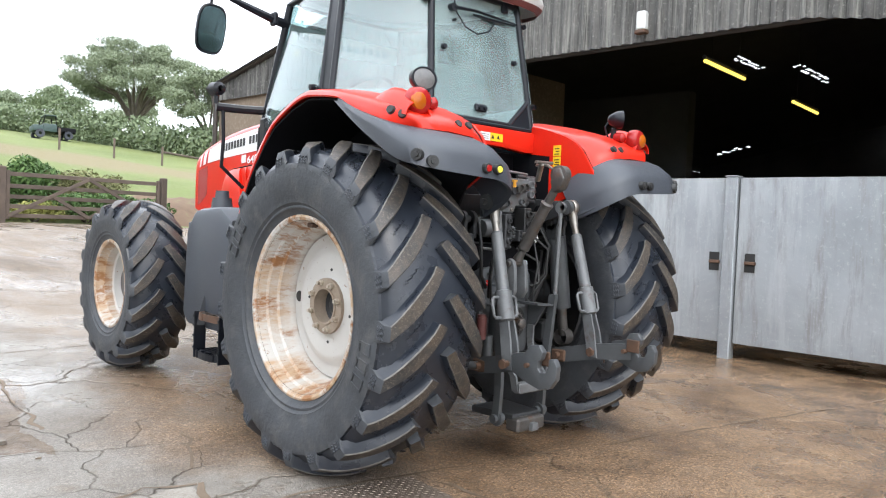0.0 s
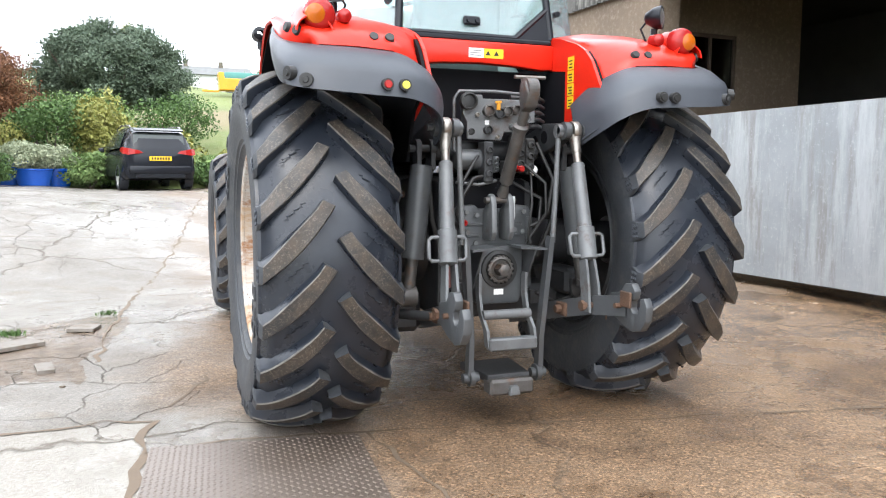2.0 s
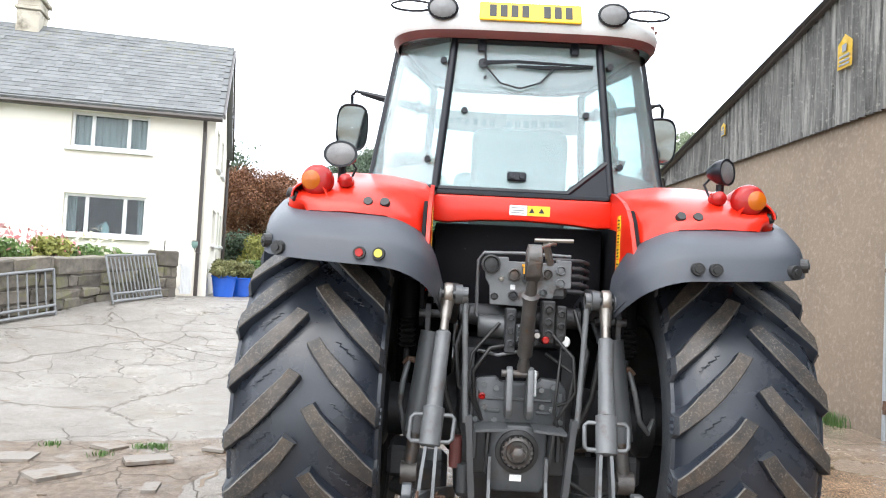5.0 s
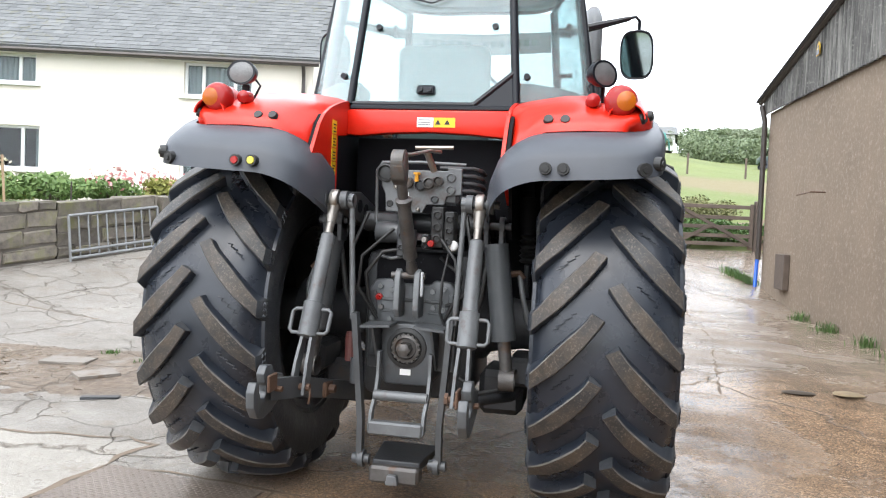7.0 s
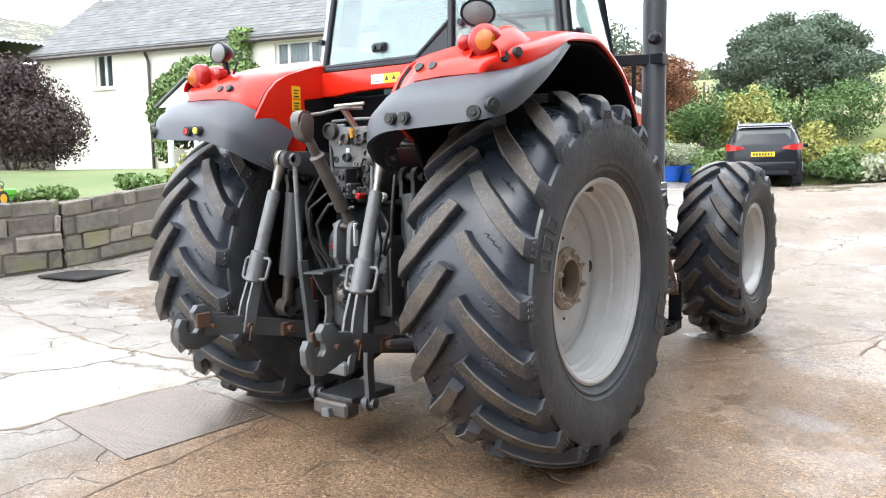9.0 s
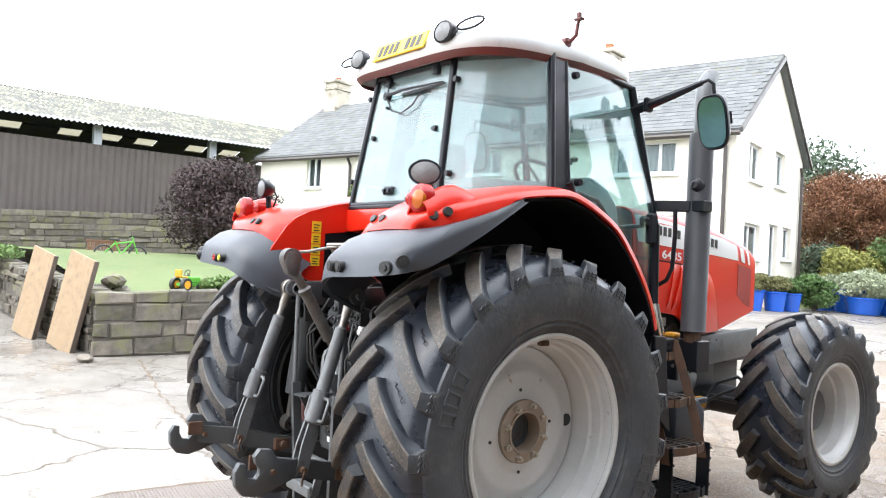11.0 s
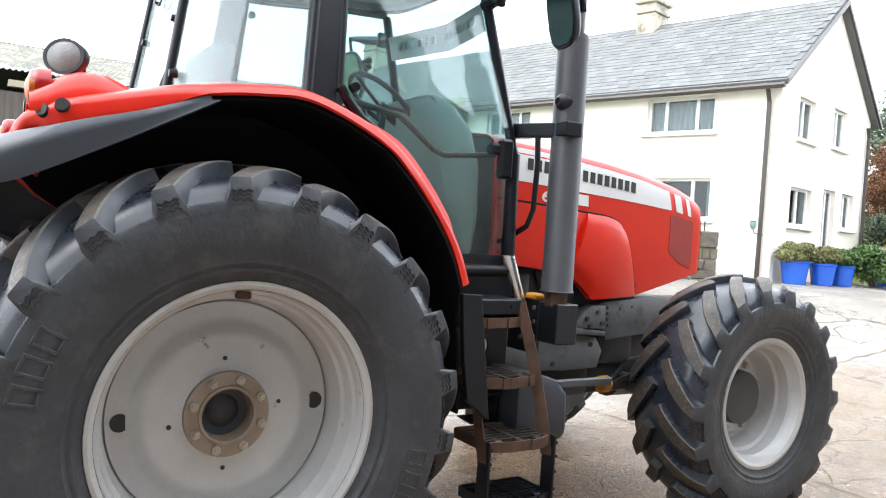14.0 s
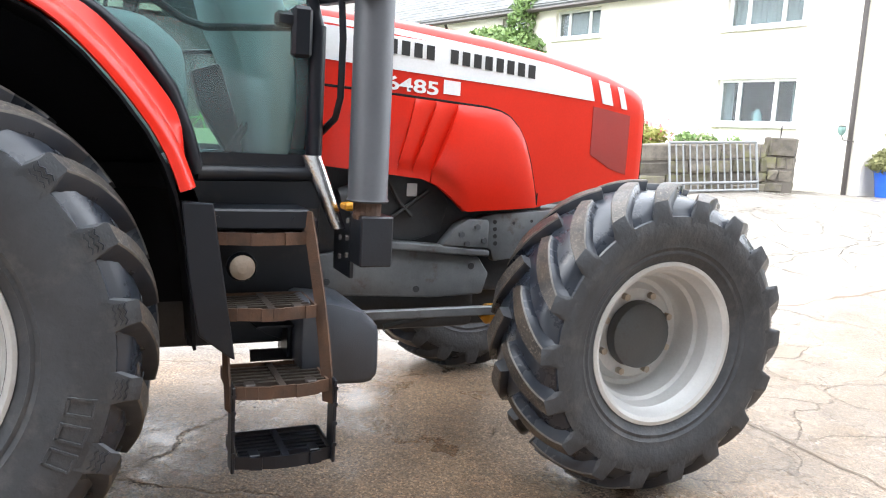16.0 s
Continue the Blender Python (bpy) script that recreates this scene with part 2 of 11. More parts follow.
    col = mix(nt, math_("MULTIPLY", cr, 0.8), col, (0.115, 0.092, 0.07))
    dirt_glare = ramp(nt, noise_tex(nt, 6.5, 8, 0.75), [(0.54, (0, 0, 0)), (0.68, (0.55, 0.55, 0.55))])
    col = mix(nt, dirt_glare, col, (0.155, 0.12, 0.09))
    # soaked dark stains
    soak = ramp(nt, noise_tex(nt, 1.25, 10, 0.72), [(0.48, (0, 0, 0)), (0.58, (0.8, 0.8, 0.8))])
    soak = math_("MULTIPLY", soak, math_("ADD", math_("MULTIPLY", mud, 0.7), 0.3))
    col = mix(nt, soak, col, mix(nt, 1.0, col, (0.52, 0.49, 0.47), "MULTIPLY"))
    l.new(col, p.inputs["Base Color"])
    wetx = n.new("ShaderNodeMapRange")
    wetx.inputs[1].default_value, wetx.inputs[2].default_value, wetx.inputs[4].default_value = 1.2, 2.6, 0.09
    l.new(X, wetx.inputs[0])
    wetf = math_("SUBTRACT", math_("SUBTRACT", noise_tex(nt, 0.55, 8, 0.62), wetx.outputs[0]), math_("MULTIPLY", soak, 0.10))
    wet = ramp(nt, wetf, [(0.40, (0.16, 0.16, 0.16)), (0.50, (0.42, 0.42, 0.42)), (0.66, (0.72, 0.72, 0.72))])
    l.new(wet, p.inputs["Roughness"])
    p.inputs["Specular IOR Level"].default_value = 0.22
    puddle = ramp(nt, wetf, [(0.40, (0.15, 0.15, 0.15)), (0.52, (1, 1, 1))])
    hm = math_("SUBTRACT", math_("MULTIPLY", mix(nt, 0.4, agg, fine), puddle), math_("MULTIPLY", cr, 1.2))
    b1 = bump(nt, hm, 1.0, 0.014)
    l.new(bump(nt, big, 0.2, 0.06, b1), p.inputs["Normal"])
    return m


def grass_material(name="grass_field", a=(0.105, 0.138, 0.034), b=(0.155, 0.185, 0.054)):
    m = bpy.data.materials.new(name)
    nt, n, l, p = nodes_of(m)
    col = mix(nt, ramp(nt, noise_tex(nt, 0.12, 6, 0.65), [(0.35, (0, 0, 0)), (0.65, (1, 1, 1))]), a, b)
    col = mix(nt, ramp(nt, noise_tex(nt, 1.5, 8, 0.7), [(0.5, (0, 0, 0)), (0.75, (0.6, 0.6, 0.6))]), col, (0.19, 0.165, 0.08))
    tc = n.new("ShaderNodeTexCoord")
    sep = n.new("ShaderNodeSeparateXYZ")
    l.new(tc.outputs["Object"], sep.inputs[0])
    # band of dry uncut grass across the slope
    add = n.new("ShaderNodeMath")
    add.operation = "MULTIPLY_ADD"
    l.new(noise_tex(nt, 0.25, 5, 0.6), add.inputs[0])
    add.inputs[1].default_value = 10
    l.new(sep.outputs[1], add.inputs[2])
    f = ramp(nt, add.outputs[0], [(0.0, (0, 0, 0))])
    mr = n.new("ShaderNodeMapRange")
    mr.inputs[1].default_value, mr.inputs[2].default_value = 30, 42
    l.new(add.outputs[0], mr.inputs[0])
    band = ramp(nt, mr.outputs[0], [(0.0, (0, 0, 0)), (0.25, (0.85, 0.85, 0.85)), (0.6, (0.85, 0.85, 0.85)), (0.9, (0, 0, 0))])
    col = mix(nt, band, col, (0.185, 0.145, 0.08))
    l.new(col, p.inputs["Base Color"])
    p.inputs["Roughness"].default_value = 0.9
    l.new(bump(nt, noise_tex(nt, 14, 5, 0.7), 0.6, 0.06), p.inputs["Normal"])
    return m


def leaf_material(name, a, b, trans=0.15):
    m = bpy.data.materials.new(name)
    nt, n, l, p = nodes_of(m)
    geo = n.new("ShaderNodeNewGeometry")
    col = mix(nt, geo.outputs["Random Per Island"], a, b)
    col = mix(nt, ramp(nt, noise_tex(nt, 1.2, 4, 0.6), [(0.35, (0, 0, 0)), (0.7, (0.5, 0.5, 0.5))]), col, tuple(c * 0.6 for c in a))
    l.new(col, p.inputs["Base Color"])
    p.inputs["Roughness"].default_value = 0.6
    p.inputs["Specular IOR Level"].default_value = 0.25
    return m


def streaked(name, base, dark, pale, black, stretch, rough, metal):
    """A sheet with rain streaks running down it and patches of lichen or wiping."""
    m = bpy.data.materials.new(name)
    nt, n, l, p = nodes_of(m)
    big = noise_tex(nt, 0.8, 6, 0.65)
    run = noise_tex(nt, 1.0, 7, 0.7, stretch=stretch)
    col = mix(nt, ramp(nt, big, [(0.35, (0, 0, 0)), (0.65, (1, 1, 1))]), dark, base)
    col = mix(nt, ramp(nt, run, [(0.50, (0, 0, 0)), (0.68, (0.9, 0.9, 0.9))]), col, pale)
    run2 = noise_tex(nt, 1.7, 7, 0.7, stretch=stretch)
    col = mix(nt, ramp(nt, run2, [(0.52, (0, 0, 0)), (0.66, (0.9, 0.9, 0.9))]), col, black)
    col = mix(nt, ramp(nt, noise_tex(nt, 26, 6, 0.7), [(0.56, (0, 0, 0)), (0.68, (0.6, 0.6, 0.6))]), col, pale)
    l.new(col, p.inputs["Base Color"])
    p.inputs["Roughness"].default_value, p.inputs["Metallic"].default_value = rough, metal
    l.new(bump(nt, noise_tex(nt, 70, 4, 0.6), 0.25, 0.004), p.inputs["Normal"])
    return m


MAT = {}
MAT["red"] = surface("red_paint", (0.68, 0.022, 0.008), (0.60, 0.017, 0.006), 2.0, 0.30, 0.06, 0, 0.0, coat=0.08, spec=0.38)
MAT["red_dull"] = surface("red_mesh", (0.34, 0.02, 0.014), None, 4, 0.6, 0.1, 0, 0.5, fine=220)
MAT["plastic"] = surface("grey_black_plastic", (0.053, 0.060, 0.073), (0.042, 0.047, 0.058), 5, 0.42, 0.12, 0, 0.25, fine=260)
MAT["black"] = surface("black_paint", (0.008, 0.010, 0.015), None, 5, 0.40, 0.12, 0, 0.1, stain=(0.022, 0.021, 0.021), stain_scale=4, spec=0.35)
MAT["liner"] = surface("black_wheel_arch", (0.006, 0.006, 0.008), None, 5, 0.7, 0.15, 0, 0.1, spec=0.15, stain=(0.045, 0.05, 0.058), stain_at=(0.67, 0.71), stain_scale=16)
MAT["iron"] = surface("grey_cast_iron", (0.052, 0.054, 0.058), (0.022, 0.023, 0.025), 6, 0.5, 0.15, 0.2, 0.35, fine=60, stain=(0.06, 0.042, 0.03), stain_at=(0.58, 0.75), stain_scale=5)
MAT["grey"] = surface("grey_enamel", (0.155, 0.162, 0.167), (0.085, 0.089, 0.093), 6, 0.4, 0.12, 0.1, 0.2, stain=(0.075, 0.052, 0.04), stain_at=(0.56, 0.7), stain_scale=9)
MAT["grey_dark"] = surface("dark_grey_enamel", (0.078, 0.083, 0.088), None, 6, 0.38, 0.12, 0.1, 0.15, stain=(0.05, 0.035, 0.03), stain_at=(0.58, 0.75), stain_scale=6)
MAT["steel"] = surface("bare_worn_steel", (0.36, 0.34, 0.31), (0.2, 0.17, 0.15), 12, 0.35, 0.15, 0.8, 0.2)
MAT["rust"] = surface("rusty_steel", (0.135, 0.072, 0.043), (0.055, 0.037, 0.029), 14, 0.7, 0.15, 0.2, 0.5, fine=120)
MAT["tread"] = surface("dark_greasy_tread", (0.055, 0.040, 0.031), (0.022, 0.019, 0.018), 14, 0.55, 0.15, 0.2, 0.4, fine=120)
MAT["rim"] = surface("silver_rim_paint", (0.56, 0.56, 0.55), (0.45, 0.45, 0.44), 4, 0.4, 0.1, 0.15, 0.06, stain=(0.22, 0.13, 0.075), stain_at=(0.655, 0.70), stain_scale=7)


def streaked_rim():
    """White wheel paint with orange rust creeping from the edges and running down it."""
    m = bpy.data.materials.new("rust_streaked_rim_paint")
    nt, n, l, p = nodes_of(m)
    col = mix(nt, noise_tex(nt, 4, 5, 0.6), (0.43, 0.42, 0.395), (0.57, 0.555, 0.525))
    # rust gathers on the barrel, away from the middle disc
    tc = n.new("ShaderNodeTexCoord")

    def ring(cy, cz, r):
        d = n.new("ShaderNodeVectorMath")
        d.operation = "MULTIPLY_ADD"
        d.inputs[1].default_value, d.inputs[2].default_value = (0, 1, 1), (0, -cy, -cz)
        l.new(tc.outputs["Object"], d.inputs[0])
        ln = n.new("ShaderNodeVectorMath")
        ln.operation = "LENGTH"
        l.new(d.outputs[0], ln.inputs[0])
        mr = n.new("ShaderNodeMapRange")
        mr.interpolation_type = "SMOOTHSTEP"
        mr.inputs[1].default_value, mr.inputs[2].default_value, mr.inputs[3].default_value = r * 0.82, r * 0.9, 0.0
        l.new(ln.outputs["Value"], mr.inputs[0])
        lt = n.new("ShaderNodeMath")
        lt.operation = "LESS_THAN"
        lt.inputs[1].default_value = r * 1.2
        l.new(ln.outputs["Value"], lt.inputs[0])
        mu = n.new("ShaderNodeMath")
        mu.operation = "MULTIPLY"
        l.new(mr.outputs[0], mu.inputs[0])
        l.new(lt.outputs[0], mu.inputs[1])
        return mu.outputs[0]

    both = n.new("ShaderNodeMath")
    both.operation = "MAXIMUM"
    l.new(ring(0.0, 0.862, 0.47), both.inputs[0])
    l.new(ring(2.85, 0.742, 0.34), both.inputs[1])
    wash = ramp(nt, noise_tex(nt, 3.0, 9, 0.7, stretch=(0.5, 2, 2)), [(0.40, (0, 0, 0)), (0.56, (0.85, 0.85, 0.85))])
    deep = ramp(nt, noise_tex(nt, 3.4, 9, 0.75, stretch=(0.5, 2, 2)), [(0.50, (0, 0, 0)), (0.58, (1, 1, 1))])
    for fac, c in ((wash, (0.40, 0.25, 0.13)), (deep, (0.26, 0.115, 0.04))):
        mu = n.new("ShaderNodeMath")
        mu.operation = "MULTIPLY"
        l.new(fac, mu.inputs[0])
        l.new(both.outputs[0], mu.inputs[1])
        col = mix(nt, mu.outputs[0], col, c)
    col = mix(nt, ramp(nt, noise_tex(nt, 30, 5, 0.7), [(0.64, (0, 0, 0)), (0.70, (1, 1, 1))]), col, (0.19, 0.08, 0.03))
    l.new(col, p.inputs["Base Color"])
    p.inputs["Roughness"].default_value = 0.5
    l.new(bump(nt, noise_tex(nt, 60, 4, 0.6), 0.1, 0.003), p.inputs["Normal"])
    return m


MAT["rim_rusty"] = streaked_rim()
MAT["nut"] = surface("pale_worn_wheel_nut", (0.5, 0.45, 0.38), (0.36, 0.29, 0.22), 20, 0.5, 0.1, 0.4, 0.2)
MAT["worn"] = surface("worn_greasy_steel", (0.125, 0.12, 0.116), (0.065, 0.058, 0.053), 14, 0.45, 0.12, 0.5, 0.4, fine=110, stain=(0.12, 0.07, 0.045), stain_at=(0.56, 0.68), stain_scale=12)
MAT["hub"] = surface("rusty_hub_flange", (0.36, 0.30, 0.24), (0.24, 0.18, 0.13), 9, 0.6, 0.15, 0.3, 0.3)
MAT["rubber"] = rubber_material()
MAT["lug"] = muddy_rubber()
MAT["lug_edge"] = surface("worn_lug_edge", (0.17, 0.155, 0.135), (0.05, 0.048, 0.046), 22, 0.6, 0.1, 0, 0.3)
MAT["sidewall"] = surface("dusty_tyre_sidewall", (0.053, 0.058, 0.066), (0.025, 0.028, 0.033), 6, 0.55, 0.15, 0, 0.9, fine=38, stain=(0.086, 0.086, 0.085), stain_at=(0.50, 0.74), stain_scale=7)
MAT["white"] = surface("white_decal", (0.78, 0.78, 0.77), (0.74, 0.74, 0.73), 4, 0.35, 0.1, 0, 0.0)
MAT["roofpaint"] = surface("cab_roof_paint", (0.60, 0.61, 0.60), (0.50, 0.51, 0.50), 3, 0.4, 0.1, 0, 0.05, stain=(0.36, 0.36, 0.33), stain_at=(0.6, 0.8))
MAT["maroon"] = surface("dirty_maroon_trim", (0.13, 0.035, 0.03), (0.07, 0.025, 0.022), 6, 0.5, 0.1, 0, 0.1)
MAT["yellow"] = surface("yellow_sticker", (0.85, 0.55, 0.02), (0.78, 0.48, 0.02), 9, 0.4, 0.1, 0, 0.0)
MAT["inkblack"] = surface("black_print", (0.02, 0.02, 0.02), None, 9, 0.5, 0.1, 0, 0.0)
MAT["orange"] = surface("amber_lens", (0.44, 0.105, 0.004), (0.36, 0.08, 0.004), 20, 0.2, 0.05, 0, 0.15, fine=200, coat=0.1, spec=0.35)
MAT["redlens"] = surface("red_lens", (0.36, 0.012, 0.010), None, 20, 0.2, 0.05, 0, 0.15, fine=200, coat=0.1, spec=0.35)
MAT["yellowlens"] = surface("yellow_button", (0.72, 0.66, 0.08), None, 20, 0.25, 0.05, 0, 0.0)
MAT["cabglass"] = glass("green_tinted_glass", (0.76, 0.84, 0.845), dirt_glare=0.17, gloss=0.07)
MAT["screenglass"] = glass("green_tinted_screen", (0.80, 0.86, 0.86), dirt_glare=0.07, gloss=0.05)
MAT["black_blue"] = surface("scuffed_blue_black_paint", (0.014, 0.017, 0.024), (0.009, 0.010, 0.013), 7, 0.38, 0.12, 0, 0.15, stain=(0.045, 0.04, 0.037), stain_at=(0.6, 0.74), stain_scale=8)
MAT["doorglass"] = glass("green_tinted_door_glass", (0.74, 0.85, 0.85), dirt_glare=0.03, gloss=0.06)
MAT["mirror"] = surface("mirror_face", (0.34, 0.41, 0.42), (0.31, 0.38, 0.39), 5, 0.06, 0.02, 1.0, 0.0)
MAT["chrome"] = surface("reflector_chrome", (0.85, 0.85, 0.85), (0.75, 0.75, 0.75), 6, 0.22, 0.04, 1.0, 0.3, fine=120)
MAT["carglass"] = surface("dark_car_glass", (0.05, 0.062, 0.06), None, 5, 0.08, 0.02, 0, 0.0, spec=0.6)
MAT["lens"] = surface("clear_lamp_lens", (0.34, 0.34, 0.335), (0.22, 0.22, 0.215), 20, 0.15, 0.05, 0.3, 0.4, fine=120)
MAT["lens_dim"] = surface("dusty_lamp_lens", (0.20, 0.20, 0.20), (0.12, 0.12, 0.12), 20, 0.35, 0.1, 0.2, 0.5, fine=150)
MAT["stack"] = surface("grey_exhaust_paint", (0.052, 0.054, 0.061), (0.038, 0.040, 0.046), 4, 0.5, 0.1, 0.0, 0.1)
MAT["seat"] = surface("grey_seat_fabric", (0.15, 0.21, 0.21), None, 9, 0.9, 0.05, 0, 0.4, fine=300)
MAT["interior"] = surface("cab_trim_grey", (0.36, 0.45, 0.45), (0.30, 0.39, 0.385), 6, 0.7, 0.1, 0, 0.15)
MAT["concrete"] = ground_material()
MAT["field"] = grass_material()
MAT["lawn"] = grass_material("lawn_grass", (0.085, 0.125, 0.042), (0.15, 0.19, 0.075))
MAT["render_wall"] = surface("cream_house_render", (0.76, 0.71, 0.62), (0.70, 0.65, 0.56), 0.6, 0.85, 0.08, 0, 0.35, fine=70)
MAT["slate"] = surface("roof_slate", (0.175, 0.180, 0.180), (0.105, 0.110, 0.112), 1.6, 0.85, 0.1, 0, 0.5, fine=30, stain=(0.15, 0.145, 0.10), stain_at=(0.52, 0.72), stain_scale=5.0, vary=0.13, spec=0.2)
MAT["chimney"] = surface("weathered_beige_render", (0.48, 0.44, 0.36), (0.32, 0.285, 0.23), 1.5, 0.9, 0.05, 0, 0.5, fine=40, stain=(0.14, 0.12, 0.09), stain_at=(0.5, 0.68), stain_scale=2.5)
MAT["pvc"] = surface("white_window_frame", (0.8, 0.8, 0.79), (0.76, 0.76, 0.75), 4, 0.35, 0.1, 0, 0.0)
MAT["pane"] = glass("window_pane", (0.70, 0.75, 0.75), gloss=0.035)
# near-black: the shade of the unlit rooms is put into this colour
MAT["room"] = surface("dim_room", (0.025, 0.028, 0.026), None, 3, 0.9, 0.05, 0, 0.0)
MAT["curtain"] = surface("pale_curtain", (0.62, 0.64, 0.66), None, 6, 0.9, 0.05, 0, 0.2)
MAT["lantern_glass"] = surface("pale_green_lantern_glass", (0.16, 0.26, 0.23), None, 6, 0.3, 0.1, 0, 0.0)
MAT["jug"] = surface("pale_blue_plastic", (0.42, 0.60, 0.62), (0.36, 0.53, 0.55), 6, 0.35, 0.1, 0, 0.0)
MAT["pipe"] = surface("brown_black_pipe", (0.05, 0.04, 0.035), None, 6, 0.4, 0.1, 0, 0.05)
MAT["stone"] = surface("rough_wall_stone", (0.175, 0.152, 0.122), (0.055, 0.048, 0.04), 9, 0.85, 0.1, 0, 0.8, fine=35, stain=(0.13, 0.125, 0.06), stain_at=(0.50, 0.66), stain_scale=3, vary=0.35)
MAT["mortar"] = surface("lime_mortar", (0.12, 0.105, 0.088), None, 6, 0.9, 0.05, 0, 0.8, fine=50)
MAT["roughcast"] = surface("brown_roughcast", (0.215, 0.165, 0.12), (0.145, 0.11, 0.08), 0.7, 0.9, 0.06, 0, 1.0, fine=26, stain=(0.27, 0.22, 0.17), stain_at=(0.5, 0.7), stain_scale=16)
MAT["cladding"] = streaked("weathered_fibre_cement", (0.125, 0.122, 0.116), (0.055, 0.053, 0.05), (0.29, 0.285, 0.26), (0.022, 0.022, 0.020), (14, 14, 0.7), 0.85, 0.0)
MAT["galv"] = streaked("galvanised_sheet", (0.37, 0.395, 0.415), (0.27, 0.29, 0.305), (0.45, 0.475, 0.49), (0.24, 0.24, 0.235), (3.0, 3.0, 0.45), 0.45, 0.4)
MAT["dull_galv"] = surface("dull_galvanised_tube", (0.23, 0.235, 0.235), (0.16, 0.165, 0.165), 7, 0.55, 0.1, 0.2, 0.2)
# dark on purpose: the shade inside shed and barn is part of this colour
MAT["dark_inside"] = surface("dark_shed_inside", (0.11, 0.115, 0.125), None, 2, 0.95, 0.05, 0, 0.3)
MAT["slat"] = surface("brown_sheet_cladding", (0.105, 0.088, 0.078), (0.08, 0.067, 0.06), 1.4, 0.7, 0.1, 0.1, 0.1)
MAT["mossroof"] = surface("mossy_fibre_cement_roof", (0.12, 0.122, 0.115), (0.065, 0.067, 0.063), 0.8, 0.85, 0.1, 0, 0.3, stain=(0.085, 0.088, 0.035), stain_at=(0.46, 0.62), stain_scale=1.6)
MAT["barn_roof"] = surface("lichened_fibre_cement", (0.15, 0.15, 0.135), (0.085, 0.085, 0.075), 1.2, 0.9, 0.08, 0, 0.4, stain=(0.31, 0.30, 0.20), stain_at=(0.50, 0.60), stain_scale=2.6, spec=0.2)
MAT["barn_eave"] = surface("pale_fibre_cement", (0.28, 0.285, 0.285), (0.20, 0.205, 0.205), 1.2, 0.9, 0.06, 0, 0.2, stain=(0.24, 0.24, 0.22), stain_at=(0.55, 0.7), stain_scale=3.0, spec=0.2)
MAT["wood_old"] = surface("weathered_dark_timber", (0.12, 0.09, 0.07), (0.07, 0.052, 0.042), 4, 0.8, 0.1, 0, 0.5, fine=50, vary=0.2)
MAT["bench"] = surface("red_brown_bench_wood", (0.20, 0.105, 0.062), (0.13, 0.065, 0.04), 5, 0.75, 0.1, 0, 0.3, vary=0.15)
MAT["wood_pale"] = surface("pale_plywood", (0.35, 0.25, 0.15), (0.25, 0.17, 0.095), 5, 0.65, 0.1, 0, 0.4, stain=(0.2, 0.15, 0.1), stain_at=(0.52, 0.72), stain_scale=9)
MAT["bluepot"] = surface("glazed_blue_pot", (0.015, 0.11, 0.55), (0.012, 0.085, 0.45), 4, 0.22, 0.08, 0, 0.0, coat=0.4)
MAT["leaf_green_paint"] = surface("lime_green_paint", (0.12, 0.42, 0.05), None, 4, 0.35, 0.1, 0, 0.0)
MAT["joint"] = surface("muddy_joint_filling", (0.17, 0.125, 0.085), (0.11, 0.08, 0.055), 9, 0.8, 0.1, 0, 0.6, fine=70)
MAT["fragment"] = surface("pale_broken_concrete", (0.215, 0.195, 0.17), (0.15, 0.13, 0.11), 9, 0.7, 0.1, 0, 0.6, fine=70, stain=(0.13, 0.095, 0.066), stain_at=(0.48, 0.64), stain_scale=9)
MAT["pebble"] = surface("muddy_concrete_crumbs", (0.20, 0.158, 0.12), (0.11, 0.083, 0.06), 3, 0.7, 0.1, 0, 0.6, fine=60)
MAT["utv"] = surface("dark_green_vehicle_paint", (0.035, 0.065, 0.06), None, 3, 0.5, 0.1, 0, 0.0)
MAT["earth"] = surface("bare_brown_earth", (0.17, 0.11, 0.07), (0.10, 0.065, 0.042), 3, 0.95, 0.03, 0, 1.0, fine=20, stain=(0.13, 0.15, 0.06), stain_at=(0.55, 0.7), stain_scale=3)
MAT["soil"] = surface("dark_soil", (0.06, 0.045, 0.032), None, 8, 0.95, 0.03, 0, 0.8, fine=60)
MAT["bark"] = surface("tree_bark", (0.12, 0.1, 0.08), (0.07, 0.058, 0.048), 4, 0.9, 0.05, 0, 0.8, fine=30)
MAT["tank_teal"] = surface("teal_tanker_paint", (0.03, 0.17, 0.14), None, 3, 0.5, 0.1, 0, 0.0)
MAT["machine_yellow"] = surface("orange_yellow_machine_paint", (0.72, 0.33, 0.02), None, 3, 0.5, 0.1, 0, 0.0)
MAT["carpaint"] = surface("black_car_paint", (0.010, 0.012, 0.017), (0.008, 0.010, 0.014), 2, 0.25, 0.05, 0.0, 0.0, coat=0.05, spec=0.3)
MAT["plate"] = surface("chequer_plate_steel", (0.19, 0.155, 0.13), (0.12, 0.09, 0.07), 2.2, 0.36, 0.12, 0.4, 0.3)
MAT["terracotta"] = surface("terracotta_chimney_pot", (0.42, 0.17, 0.09), None, 6, 0.8, 0.1, 0, 0.2)
MAT["straw"] = surface("straw_litter", (0.25, 0.19, 0.11), (0.14, 0.1, 0.065), 12, 0.9, 0.05, 0, 0.8)


